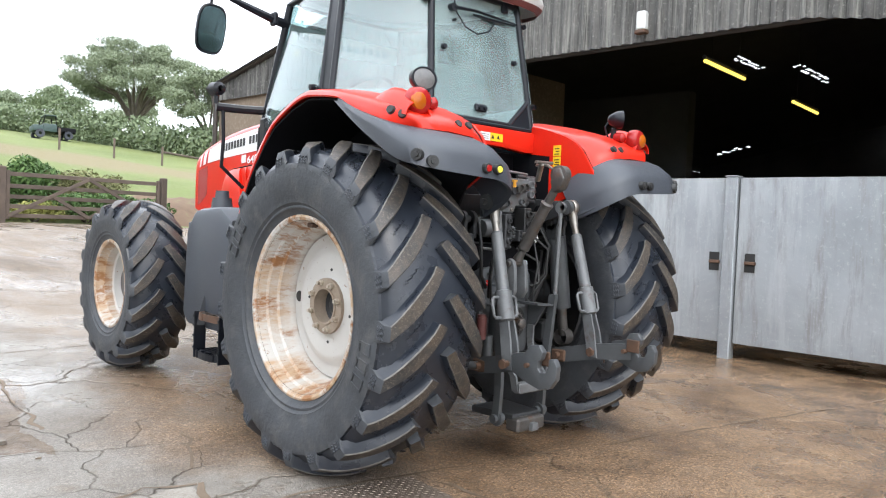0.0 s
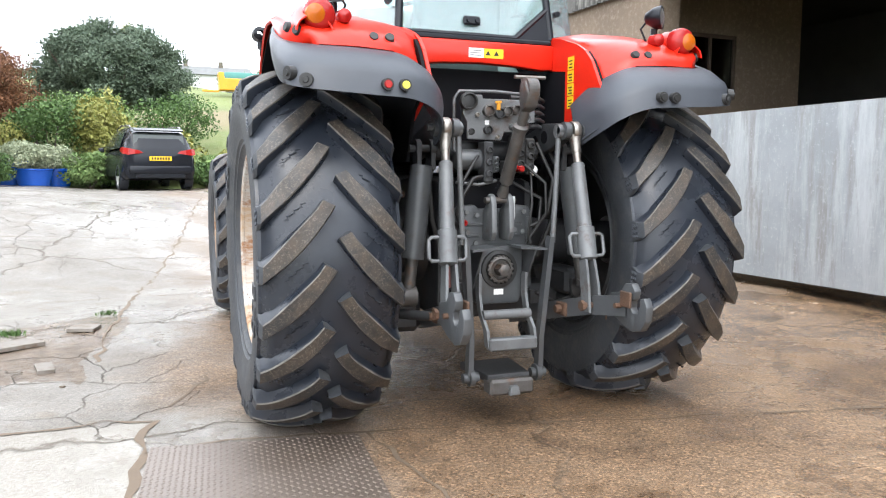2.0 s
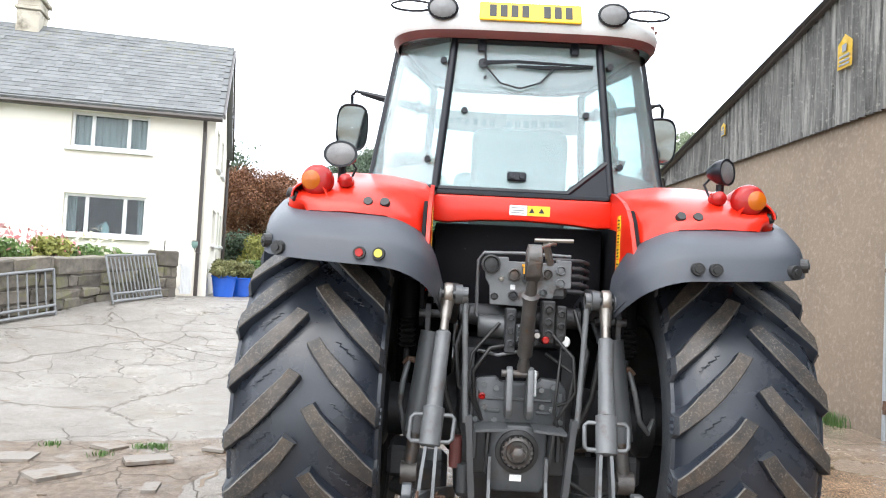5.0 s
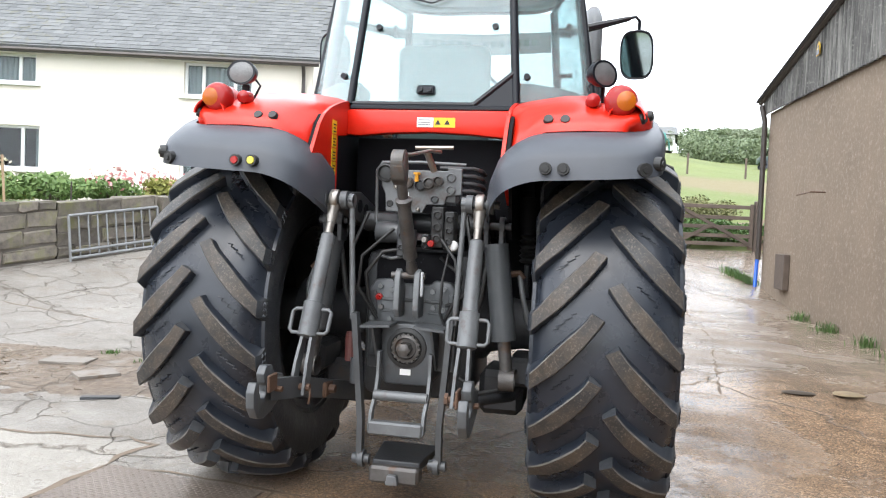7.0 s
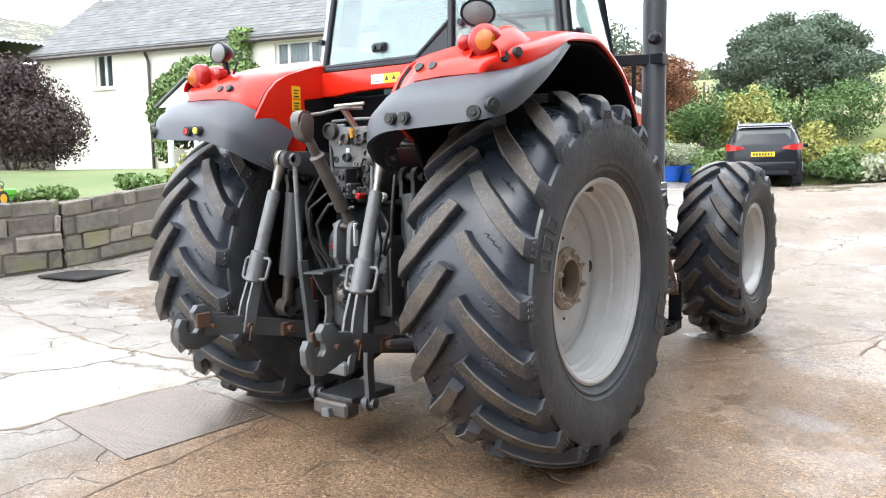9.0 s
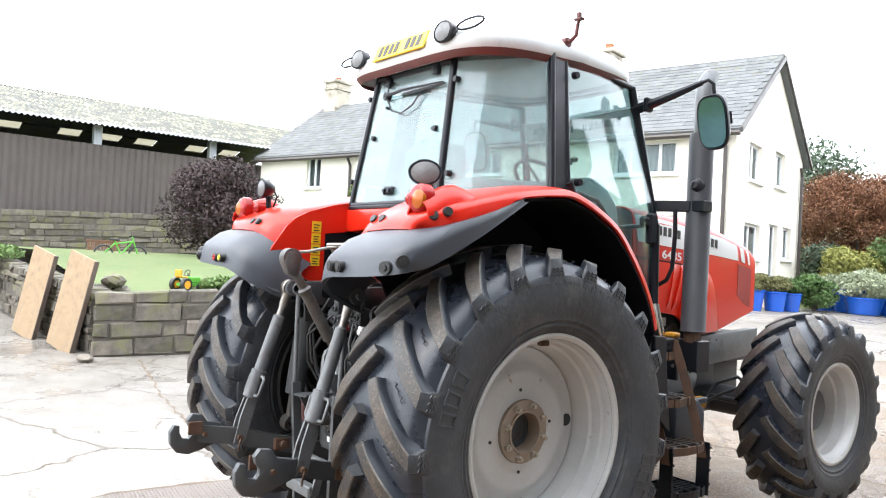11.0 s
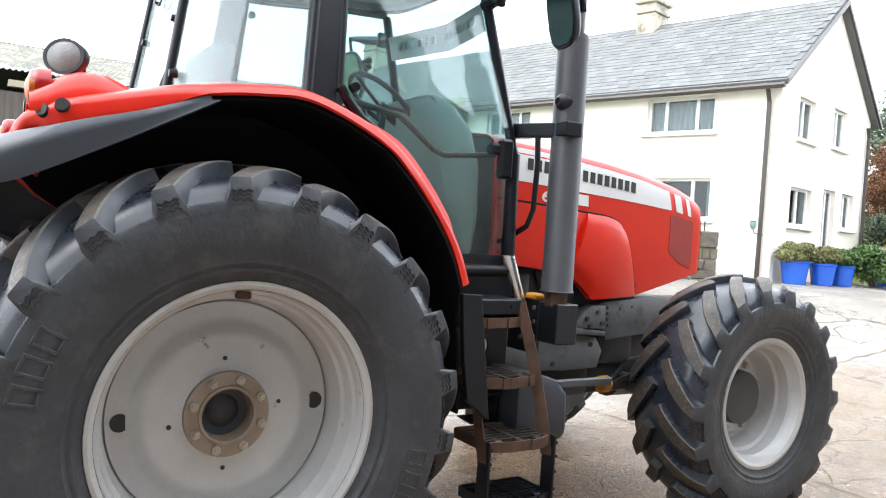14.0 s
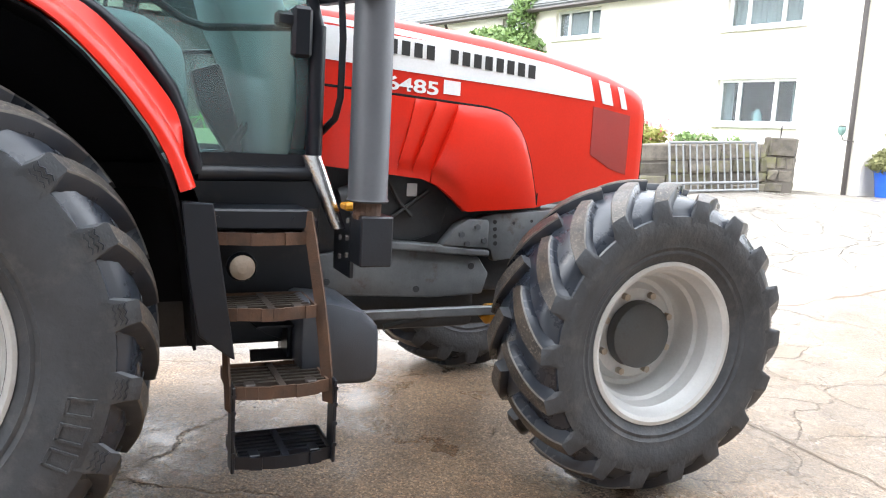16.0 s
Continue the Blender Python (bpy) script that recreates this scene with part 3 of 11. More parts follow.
def lamp_material(name, colour, strength):
    m = bpy.data.materials.new(name)
    nt, n, l, p = nodes_of(m)
    p.inputs["Base Color"].default_value = (*colour, 1)
    p.inputs["Emission Color"].default_value = (*colour, 1)
    p.inputs["Emission Strength"].default_value = strength
    return m


MAT["tube"] = lamp_material("warm_fluorescent_tube", (1.0, 0.72, 0.12), 1.3)


def translucent_sheet():
    m = bpy.data.materials.new("translucent_roof_sheet")
    nt, n, l, p = nodes_of(m)
    n.remove(p)
    tr = n.new("ShaderNodeBsdfTranslucent")
    df = n.new("ShaderNodeBsdfDiffuse")
    mx = n.new("ShaderNodeMixShader")
    mx.inputs[0].default_value = 0.45
    col = mix(nt, noise_tex(nt, 3, 5, 0.6), (0.55, 0.52, 0.42), (0.8, 0.78, 0.68))
    l.new(col, tr.inputs[0])
    df.inputs[0].default_value = (0.26, 0.26, 0.24, 1)
    l.new(tr.outputs[0], mx.inputs[1])
    l.new(df.outputs[0], mx.inputs[2])
    l.new(mx.outputs[0], n["Material Output"].inputs[0])
    return m


MAT["rooflight"] = translucent_sheet()
# far oaks and hedges: drizzle haze is mixed into these pale leaf colours
MAT["leaf_oak_haze"] = leaf_material("hazed_oak_leaves", (0.185, 0.225, 0.145), (0.30, 0.345, 0.23))
MAT["leaf_hedge_haze"] = leaf_material("hazed_hedge_leaves", (0.145, 0.19, 0.11), (0.235, 0.285, 0.165))
MAT["leaf_dark"] = leaf_material("dark_conifer_needles", (0.06, 0.09, 0.06), (0.15, 0.195, 0.13))
MAT["leaf_mid"] = leaf_material("green_shrub_leaves", (0.05, 0.10, 0.03), (0.12, 0.20, 0.06))
MAT["leaf_bright"] = leaf_material("bright_green_leaves", (0.10, 0.17, 0.055), (0.22, 0.31, 0.11))
MAT["leaf_yellow"] = leaf_material("yellow_green_leaves", (0.20, 0.21, 0.05), (0.36, 0.35, 0.11))
MAT["leaf_olive"] = leaf_material("olive_bronze_leaves", (0.11, 0.12, 0.045), (0.23, 0.22, 0.10))
MAT["leaf_brown"] = leaf_material("rust_brown_leaves", (0.10, 0.044, 0.024), (0.27, 0.125, 0.06))
MAT["leaf_purple"] = leaf_material("purple_bronze_leaves", (0.028, 0.02, 0.022), (0.075, 0.045, 0.042))
MAT["leaf_silver"] = leaf_material("silver_green_leaves", (0.24, 0.28, 0.18), (0.42, 0.45, 0.30))
MAT["flower_red"] = leaf_material("red_pink_flowers", (0.50, 0.14, 0.14), (0.70, 0.42, 0.42))
MAT["flower_pale"] = leaf_material("pale_flowers", (0.75, 0.7, 0.5), (0.85, 0.8, 0.7))

# ---------------------------------------------------------------- mesh helpers
ORIGIN = {}


def finish(bm, smooth=None):
    bmesh.ops.recalc_face_normals(bm, faces=bm.faces)
    if smooth is not None:
        for f in bm.faces:
            f.smooth = True
        for e in bm.edges:
            if len(e.link_faces) == 2 and e.calc_face_angle(0) > radians(smooth):
                e.smooth = False


def thing(name, label, category, base=(0, 0, 0), group="", kind="", turn=0.0):
    ob = tagged(new(name), label, category, group, kind)
    ob.empty_display_size = 0.2
    ob.matrix_basis = pose(*base, 0, 0, turn)
    ORIGIN[ob] = Vector(base) if not turn else None
    return ob


def root_of(ob):
    while ob.parent:
        ob = ob.parent
    return ob


def part(name, bm, material, parent, label="", smooth=None, local=False):
    """Links a bmesh, built in world metres (local: in the thing's own frame), as one mesh under parent."""
    finish(bm, smooth)
    base = ORIGIN.get(root_of(parent))
    if base is not None and not local:
        bmesh.ops.translate(bm, verts=bm.verts, vec=-base)
    me = bpy.data.meshes.new(name)
    bm.to_mesh(me)
    bm.free()
    for m in material if isinstance(material, (list, tuple)) else [material]:
        me.materials.append(MAT[m])
    ob = new(name, me)
    ob.parent = parent
    if label:
        ob["label"] = label
    return ob


def solo(name, bm, material, label="", category="", group="", kind="", smooth=None):
    finish(bm, smooth)
    me = bpy.data.meshes.new(name)
    bm.to_mesh(me)
    bm.free()
    for m in material if isinstance(material, (list, tuple)) else [material]:
        me.materials.append(MAT[m])
    return tagged(new(name, me), label, category, group, kind)


def box(bm, a, b, bev=0.0, m=None, idx=0, seg=1):
    """A box between two corners, with bevelled edges; m: a pose that turns it."""
    r = bmesh.ops.create_cube(bm, size=1.0)
    vs = r["verts"]
    s = [max(abs(q - p), 1e-4) for p, q in zip(a, b)]
    c = [(p + q) / 2 for p, q in zip(a, b)]
    bmesh.ops.scale(bm, verts=vs, vec=s)
    bmesh.ops.translate(bm, verts=vs, vec=c)
    faces = list({f for v in vs for f in v.link_faces})
    if bev:
        bev = min(bev, min(s) * 0.45)
        edges = list({e for v in vs for e in v.link_edges})
        r = bmesh.ops.bevel(bm, geom=edges, offset=bev, segments=seg, profile=0.5, affect="EDGES")
        faces = list({f for f in r["faces"]} | {f for f in faces if f.is_valid})
        vs = list({v for f in faces for v in f.verts})
    if idx:
        for f in faces:
            f.material_index = idx
    if m is not None:
        bmesh.ops.transform(bm, matrix=m, verts=vs)
    return vs


def cyl(bm, p, q, r, r2=None, seg=16, idx=0, caps=True):
    p, q = Vector(p), Vector(q)
    d = q - p
    m = Matrix.Translation((p + q) / 2) @ d.to_track_quat("Z", "Y").to_matrix().to_4x4()
    g = bmesh.ops.create_cone(bm, cap_ends=caps, segments=seg, radius1=r, radius2=r if r2 is None else r2, depth=d.length, matrix=m)
    if idx:
        for f in {f for v in g["verts"] for f in v.link_faces}:
            f.material_index = idx
    return g["verts"]


def tube(bm, pts, r, seg=10, idx=0, closed=False):
    """A round bar along a line of points; r: one radius or one a point."""
    pts = [Vector(p) for p in pts]
    n = len(pts)
    rs = r if isinstance(r, (list, tuple)) else [r] * n
    rings = []
    up = None
    for i, p in enumerate(pts):
        if closed:
            d = pts[(i + 1) % n] - pts[i - 1]
        else:
            d = pts[min(i + 1, n - 1)] - pts[max(i - 1, 0)]
        d.normalize()
        if up is None:
            up = d.orthogonal().normalized()
        up = (up - d * up.dot(d)).normalized()
        sd = d.cross(up)
        rings.append([bm.verts.new(p + (up * math.cos(a) + sd * math.sin(a)) * rs[i]) for a in (2 * math.pi * k / seg for k in range(seg))])
    pairs = list(zip(rings, rings[1:])) + ([(rings[-1], rings[0])] if closed else [])
    for a, b in pairs:
        for k in range(seg):
            bm.faces.new((a[k], a[(k + 1) % seg], b[(k + 1) % seg], b[k])).material_index = idx
    if not closed:
        bm.faces.new(rings[0][::-1]).material_index = idx
        bm.faces.new(rings[-1]).material_index = idx


def prism(bm, pts, axis, a, b, bev=0.0, idx=0):
    """A flat outline, given in the two other axes, drawn out along axis from a to b."""
    def at(p, v):
        q = list(p)
        q.insert("xyz".index(axis), v)
        return Vector(q)
    lo = [bm.verts.new(at(p, a)) for p in pts]
    hi = [bm.verts.new(at(p, b)) for p in pts]
    fs = [bm.faces.new(lo[::-1]), bm.faces.new(hi)]
    n = len(pts)
    for k in range(n):
        fs.append(bm.faces.new((lo[k], lo[(k + 1) % n], hi[(k + 1) % n], hi[k])))
    for f in fs:
        f.material_index = idx
    if bev:
        bmesh.ops.recalc_face_normals(bm, faces=fs)
        ed = [e for e in {e for f in fs for e in f.edges} if e.calc_face_angle(0) > 0.5]
        r = bmesh.ops.bevel(bm, geom=ed, offset=bev, segments=2, profile=0.5, affect="EDGES")
        for f in r["faces"]:
            f.material_index = idx
    return lo + hi


def lathe(bm, prof, centre, axis="x", seg=48, flip=1, idx=0, closed=False):
    """Turns a profile of (along, radius) about an axis."""
    c = Vector(centre)
    rings = []
    for a, r in prof:
        ring = []
        for k in range(seg):
            t = 2 * math.pi * k / seg
            if axis == "x":
                v = Vector((a * flip, r * math.cos(t), r * math.sin(t)))
            elif axis == "y":
                v = Vector((r * math.cos(t), a * flip, r * math.sin(t)))
            else:
                v = Vector((r * math.cos(t), r * math.sin(t), a * flip))
            ring.append(bm.verts.new(c + v))
        rings.append(ring)
    for i in range(len(rings) - (0 if closed else 1)):
        a, b = rings[i], rings[(i + 1) % len(rings)]
        for k in range(seg):
            bm.faces.new((a[k], a[(k + 1) % seg], b[(k + 1) % seg], b[k])).material_index = idx
    return rings


def grid(bm, rows, thick=0.0, idx=0, closed=False):
    """A sheet through rows of points, with thickness."""
    vs = [[bm.verts.new(p) for p in row] for row in rows]
    fs = []
    for a, b in zip(vs, vs[1:]):
        n = len(a)
        for k in range(n if closed else n - 1):
            fs.append(bm.faces.new((a[k], a[(k + 1) % n], b[(k + 1) % n], b[k])))
    for f in fs:
        f.material_index = idx
    if thick:
        bmesh.ops.recalc_face_normals(bm, faces=fs)
        r = bmesh.ops.solidify(bm, geom=fs, thickness=thick)
        for f in r["geom"]:
            if isinstance(f, bmesh.types.BMFace):
                f.material_index = idx
    return fs


def bolt(bm, p, d, r=0.012, h=0.01, idx=0):
    p = Vector(p)
    cyl(bm, p, p + Vector(d) * h, r, None, 6, idx)


def smoothstep(a, b, x):
    t = min(1.0, max(0.0, (x - a) / (b - a)))
    return t * t * (3 - 2 * t)


def ground_z(x, y):
    """The yard lies flat by the shed and rises towards the house and the field gate; the field climbs beyond."""
    z = 0.95 * smoothstep(5.5, 13.5, y - 0.6 * x) * smoothstep(-9, -2, y + 3)
    z += 0.062 * smoothstep(0.9, 2.5, y) * smoothstep(-4.5, -2.0, x)
    z -= 0.16 * smoothstep(8.0, 13.0, y) * smoothstep(-4.6, -2.6, x) * (1 - 0.55 * smoothstep(-0.8, 1.2, x))
    if y > 16.5:
        t = y - 16.5
        steep = 0.156 - 0.045 * max(0.0, min(1.0, (x - 3) / 10))
        z += 0.5 * smoothstep(0.2, 3.5, t) + steep * min(t, 30) * smoothstep(0, 6, t) + 0.112 * max(0, min(t - 30, 100))
    return z


def leaf_mesh(name, blobs, count, size, material, seed, shell=0.55, flat=1.0, soft=0.0):
    """A crown of many small leaf blades scattered through lumpy clumps. blobs: (centre, radii)."""
    rs = np.random.RandomState(seed)
    c = np.array([b[0] for b in blobs], float)
    r = np.array([b[1] if hasattr(b[1], "__len__") else (b[1],) * 3 for b in blobs], float)
    w = (r.prod(1)) ** (2 / 3)
    pick = rs.choice(len(blobs), count, p=w / w.sum())
    d = rs.normal(size=(count, 3))
    d /= np.linalg.norm(d, axis=1)[:, None]
    rad = shell + (1.06 - shell) * rs.rand(count) ** 0.6
    p = c[pick] + d * r[pick] * rad[:, None]
    if soft:
        p = p + rs.normal(size=(count, 3)) * r[pick] * soft
    nrm = d * 0.7 + rs.normal(size=(count, 3)) * 0.6
    nrm /= np.linalg.norm(nrm, axis=1)[:, None]
    t = np.cross(nrm, rs.normal(size=(count, 3)))
    t /= np.linalg.norm(t, axis=1)[:, None]
    b = np.cross(nrm, t)
    s = size * (0.6 + 0.8 * rs.rand(count))[:, None]
    v = np.stack([p - t * s, p + b * s * 0.45 * flat, p + t * s, p - b * s * 0.45 * flat], 1).reshape(-1, 3)
    f = np.arange(count * 4).reshape(-1, 4)
    me = bpy.data.meshes.new(name)
    me.from_pydata(v.tolist(), [], f.tolist())
    me.materials.append(MAT[material])
    return me


def leafy(name, blobs, count, size, material, parent, seed, label="", **kw):
    me = leaf_mesh(name, blobs, count, size, material, seed, **kw)
    base = ORIGIN.get(root_of(parent))
    if base is not None:
        me.transform(Matrix.Translation(-base))
    ob = new(name, me)
    ob.parent = parent
    if label:
        ob["label"] = label
    return ob


def lumps(c, r, n, seed, squash=0.8, k=0.45):
    """Clump centres over a rounded crown."""
    rng = random.Random(seed)
    rx, ry, rz = r if hasattr(r, "__len__") else (r, r, r * squash)
    out = [(c, (rx * 0.72, ry * 0.72, rz * 0.72))]
    for _ in range(n):
        a, e = rng.uniform(0, 2 * math.pi), math.asin(rng.uniform(-0.5, 1))
        q = k * rng.uniform(0.7, 1.2)
        out.append(((c[0] + rx * 0.72 * math.cos(a) * math.cos(e), c[1] + ry * 0.72 * math.sin(a) * math.cos(e), c[2] + rz * 0.72 * math.sin(e)), (rx * q, ry * q, rz * q)))
    return out


def wall_with_holes(bm, u_end, z0, z1, holes, at, thick, u_start=0.0):
    """One solid wall with rectangular holes through it. at(u, n, z) gives a place."""
    us = sorted({u_start, u_end, *[h[0] for h in holes], *[h[1] for h in holes]})
    zs = sorted({z0, z1, *[h[2] for h in holes], *[h[3] for h in holes]})
    solid = {}
    for i in range(len(us) - 1):
        for j in range(len(zs) - 1):
            um, vm = (us[i] + us[i + 1]) / 2, (zs[j] + zs[j + 1]) / 2
            solid[i, j] = not any(h[0] < um < h[1] and h[2] < vm < h[3] for h in holes)
    vert = {}

    def v(i, j, k):
        if (i, j, k) not in vert:
            vert[i, j, k] = bm.verts.new(at(us[i], k * thick, zs[j]))
        return vert[i, j, k]

    for (i, j), ok in solid.items():
        if not ok:
            continue
        for k in (0, 1):
            bm.faces.new((v(i, j, k), v(i + 1, j, k), v(i + 1, j + 1, k), v(i, j + 1, k)))
        for di, dj, a, b in ((-1, 0, (i, j), (i, j + 1)), (1, 0, (i + 1, j), (i + 1, j + 1)), (0, -1, (i, j), (i + 1, j)), (0, 1, (i, j + 1), (i + 1, j + 1))):
            if not solid.get((i + di, j + dj), False):
                bm.faces.new((v(*a, 0), v(*b, 0), v(*b, 1), v(*a, 1)))

# ---------------------------------------------------------------- ground
# One sheet to the horizon: yard in concrete, hill in grass.
bm = bmesh.new()
xs = [-900, -300, -90, -60, -40] + [-30 + 1.0 * i for i in range(75)] + [50, 65, 90, 300, 900]
ys = [-900, -300, -90, -40, -25] + [-16 + 0.8 * j for j in range(42)] + [19 + 2.5 * j for j in range(50)] + [160, 260, 500, 900, 2500]
gv = [[bm.verts.new((x, y, ground_z(x, y))) for x in xs] for y in ys]
for j in range(len(ys) - 1):
    for i in range(len(xs) - 1):
        f = bm.faces.new((gv[j][i], gv[j][i + 1], gv[j + 1][i + 1], gv[j + 1][i]))
        yc = (ys[j] + ys[j + 1]) / 2
        f.material_index = 1 if (yc > 16.4 or xs[i] < -30 or xs[i] > 44 or yc < -16) else 0
ground = solo("ground", bm, ["concrete", "field"], "wet cracked farmyard concrete running up to a green grass hill", "ground", kind="structure", smooth=60)


# ---------------------------------------------------------------- stone shed beside the yard
SHED_P, SHED_U = Vector((4.583, 0.56, 0)), Vector((-0.0625, 0.998, 0))
SHED_N = Vector((SHED_U.y, -SHED_U.x, 0))  # into the shed


def shed(a, n, z):
    """A place in the shed: metres along its yard wall, metres inwards, height."""
    return SHED_P + SHED_U * a + SHED_N * n + Vector((0, 0, z))


def shed_box(bm, a0, a1, n0, n1, z0, z1, bev=0.0, idx=0):
    m = Matrix.Translation(SHED_P) @ Matrix(((SHED_N.x, SHED_U.x, 0, 0), (SHED_N.y, SHED_U.y, 0, 0), (0, 0, 1, 0), (0, 0, 0, 1)))
    return box(bm, (n0, a0, z0), (n1, a1, z1), bev, m, idx)


def shed_roof_z(a):
    """Height of the cladding's sloping top along the gable."""
    return 3.86 + 0.215 * (10.8 - a) if a > -6 else 3.86 + 0.215 * 16.8 - 0.215 * (-6 - a)


bm = bmesh.new()
shed_box(bm, 3.82, 10.75, 0.0, 0.32, -0.3, 3.62)
wall = solo("wall_shed", bm, "roughcast", "brown roughcast stone shed wall, stained and damp", "wall", kind="structure")
# walls past the gates are unseen, added to close the shed against daylight
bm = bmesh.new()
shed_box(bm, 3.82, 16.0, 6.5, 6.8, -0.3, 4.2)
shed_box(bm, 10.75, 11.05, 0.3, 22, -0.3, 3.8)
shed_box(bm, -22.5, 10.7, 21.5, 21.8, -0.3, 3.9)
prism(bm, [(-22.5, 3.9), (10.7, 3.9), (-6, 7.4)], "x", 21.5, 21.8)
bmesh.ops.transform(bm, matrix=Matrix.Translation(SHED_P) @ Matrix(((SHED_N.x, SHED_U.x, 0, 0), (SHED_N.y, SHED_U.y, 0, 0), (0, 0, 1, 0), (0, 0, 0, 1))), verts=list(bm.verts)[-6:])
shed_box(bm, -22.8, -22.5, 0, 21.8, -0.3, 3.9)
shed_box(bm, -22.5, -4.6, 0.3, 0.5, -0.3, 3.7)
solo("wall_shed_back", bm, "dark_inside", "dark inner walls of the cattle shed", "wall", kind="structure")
# inner cross wall with a metal window
bm = bmesh.new()
W0, W1, WZ0, WZ1 = 0.55, 2.05, 2.35, 3.25
for n0, n1, z0, z1 in ((0.32, W0, -0.2, 3.9), (W1, 3.3, -0.2, 3.9), (W0, W1, -0.2, WZ0), (W0, W1, WZ1, 3.9)):
    shed_box(bm, 4.6, 4.85, n0, n1, z0, z1)
shed_box(bm, 4.85, 10.7, 3.05, 3.3, -0.2, 3.9)
solo("wall_shed_inner", bm, "roughcast", "dim roughcast inner wall beside the shed opening", "wall", kind="structure")
win = thing("window_1", "dark metal-framed shed window with three panes", "window", shed((4.6), 1.3, WZ0), kind="structure")
bm = bmesh.new()
for n in (W0, W0 + 0.5, W0 + 1.0, W1 - 0.05):
    shed_box(bm, 4.62, 4.68, n, n + 0.05, WZ0, WZ1)
for z in (WZ0, WZ1 - 0.05):
    shed_box(bm, 4.62, 4.68, W0, W1, z, z + 0.05)
part("window_frame", bm, "wood_old", win)
for k in range(3):
    bm = bmesh.new()
    shed_box(bm, 4.645, 4.65, W0 + 0.05 + 0.5 * k, W0 + 0.5 + 0.5 * k, WZ0 + 0.05, WZ1 - 0.05)
    part("pane", bm, "pane", win)

# corrugated cladding over the wall and the opening; its unseen far run keeps daylight out
bm = bmesh.new()
rows_lo, rows_hi = [], []
a = -22.6
k = 0
while a <= 10.95:
    n = -0.07 + 0.028 * math.cos(a / 0.146 * 2 * math.pi)
    lo = 3.60 if a > 3.5 else 3.53 - 0.20 * min(1.0, max(0.0, (-0.7 - a) / 1.2))
    rows_lo.append(tuple(shed(a, n, lo)))
    rows_hi.append(tuple(shed(a, n, shed_roof_z(a))))
    a += 0.0243
    k += 1
mid = [tuple((Vector(p) + Vector(q)) / 2) for p, q in zip(rows_lo, rows_hi)]
grid(bm, [rows_lo, mid, rows_hi], 0.008)
solo("cladding", bm, "cladding", "grey weathered corrugated fibre-cement cladding with lichen and dark streaks", "cladding", kind="structure", smooth=60)
bm = bmesh.new()
rg = random.Random(8)
# broken sheets let small specks of daylight through
GAPS = []
for n0, n1, a0, a1, rows_, cols in ((8.9, 10.5, 3.9, 4.12, 2, 11), (11.1, 13.6, 3.3, 3.55, 2, 14), (13.8, 14.25, 7.4, 8.8, 6, 4), (19.0, 19.6, 7.8, 9.1, 5, 3), (20.6, 21.2, 3.4, 3.9, 2, 2)):
    for q in range(rows_):
        for c in range(cols):
            if rg.random() < 0.85:
                x0 = n0 + (n1 - n0) * (c + rg.uniform(0.0, 0.35)) / cols
                y0 = a0 + (a1 - a0) * (q + rg.uniform(0.0, 0.35)) / rows_
                GAPS.append((x0, x0 + (n1 - n0) / cols * rg.uniform(0.4, 0.85), y0, y0 + (a1 - a0) / rows_ * rg.uniform(0.4, 0.8)))
wall_with_holes(bm, 22, -6.0, 10.98, GAPS, lambda u, k, a: shed(a, u, shed_roof_z(a) + 0.02 + k), 0.008, -0.22)
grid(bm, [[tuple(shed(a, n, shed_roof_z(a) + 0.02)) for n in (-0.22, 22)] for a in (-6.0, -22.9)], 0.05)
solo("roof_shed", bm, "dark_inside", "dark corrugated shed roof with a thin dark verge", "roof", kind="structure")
bm = bmesh.new()
for a0, a1 in ((11.0, -6.0), (-6.0, -22.9)):
    p, q = shed(a0, -0.12, shed_roof_z(a0) + 0.02), shed(a1, -0.12, shed_roof_z(a1) + 0.02)
    tube(bm, [p, q], 0.05, 6)
solo("trim_verge", bm, "pipe", "dark verge trim along the shed roof", "trim", kind="structure")
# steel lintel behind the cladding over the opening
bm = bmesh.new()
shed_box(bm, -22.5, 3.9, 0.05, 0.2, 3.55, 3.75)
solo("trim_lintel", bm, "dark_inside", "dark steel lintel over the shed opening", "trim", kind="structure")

# sheeted gates across the opening
def sheet_gate(a0, a1, latch_a, label):
    g = thing("sheeted_gate", label, "gate", shed((a0 + a1) / 2, 0.0, 0), "sheeted gates of the shed")
    bm = bmesh.new()
    shed_box(bm, a0, a1, -0.015, 0.015, 0.17, 1.94)
    part("sheet", bm, "galv", g)
    bm = bmesh.new()
    for z in (0.17, 1.0, 1.9):
        shed_box(bm, a0, a1, 0.016, 0.06, z, z + 0.045, 0.006)
    for q in (a0, a1 - 0.045):
        shed_box(bm, q, q + 0.045, 0.016, 0.06, 0.17, 1.945, 0.006)
    part("gate_frame", bm, "galv", g)
    if latch_a is not None:
        bm = bmesh.new()
        shed_box(bm, latch_a - 0.055, latch_a + 0.055, -0.021, -0.016, 0.94, 1.14)
        part("latch_recess", bm, "inkblack", g, "dark latch cut-out")
        bm = bmesh.new()
        shed_box(bm, latch_a - 0.07, latch_a + 0.05, -0.05, -0.022, 1.02, 1.055, 0.006)
        part("latch", bm, "rust", g, "rusty sliding latch")
    return g


sheet_gate(0.08, 3.72, 0.17, "grey galvanised sheeted gate, closed, streaked")
sheet_gate(-4.3, -0.08, -0.22, "grey galvanised sheeted gate, closed, with pale wipe marks")
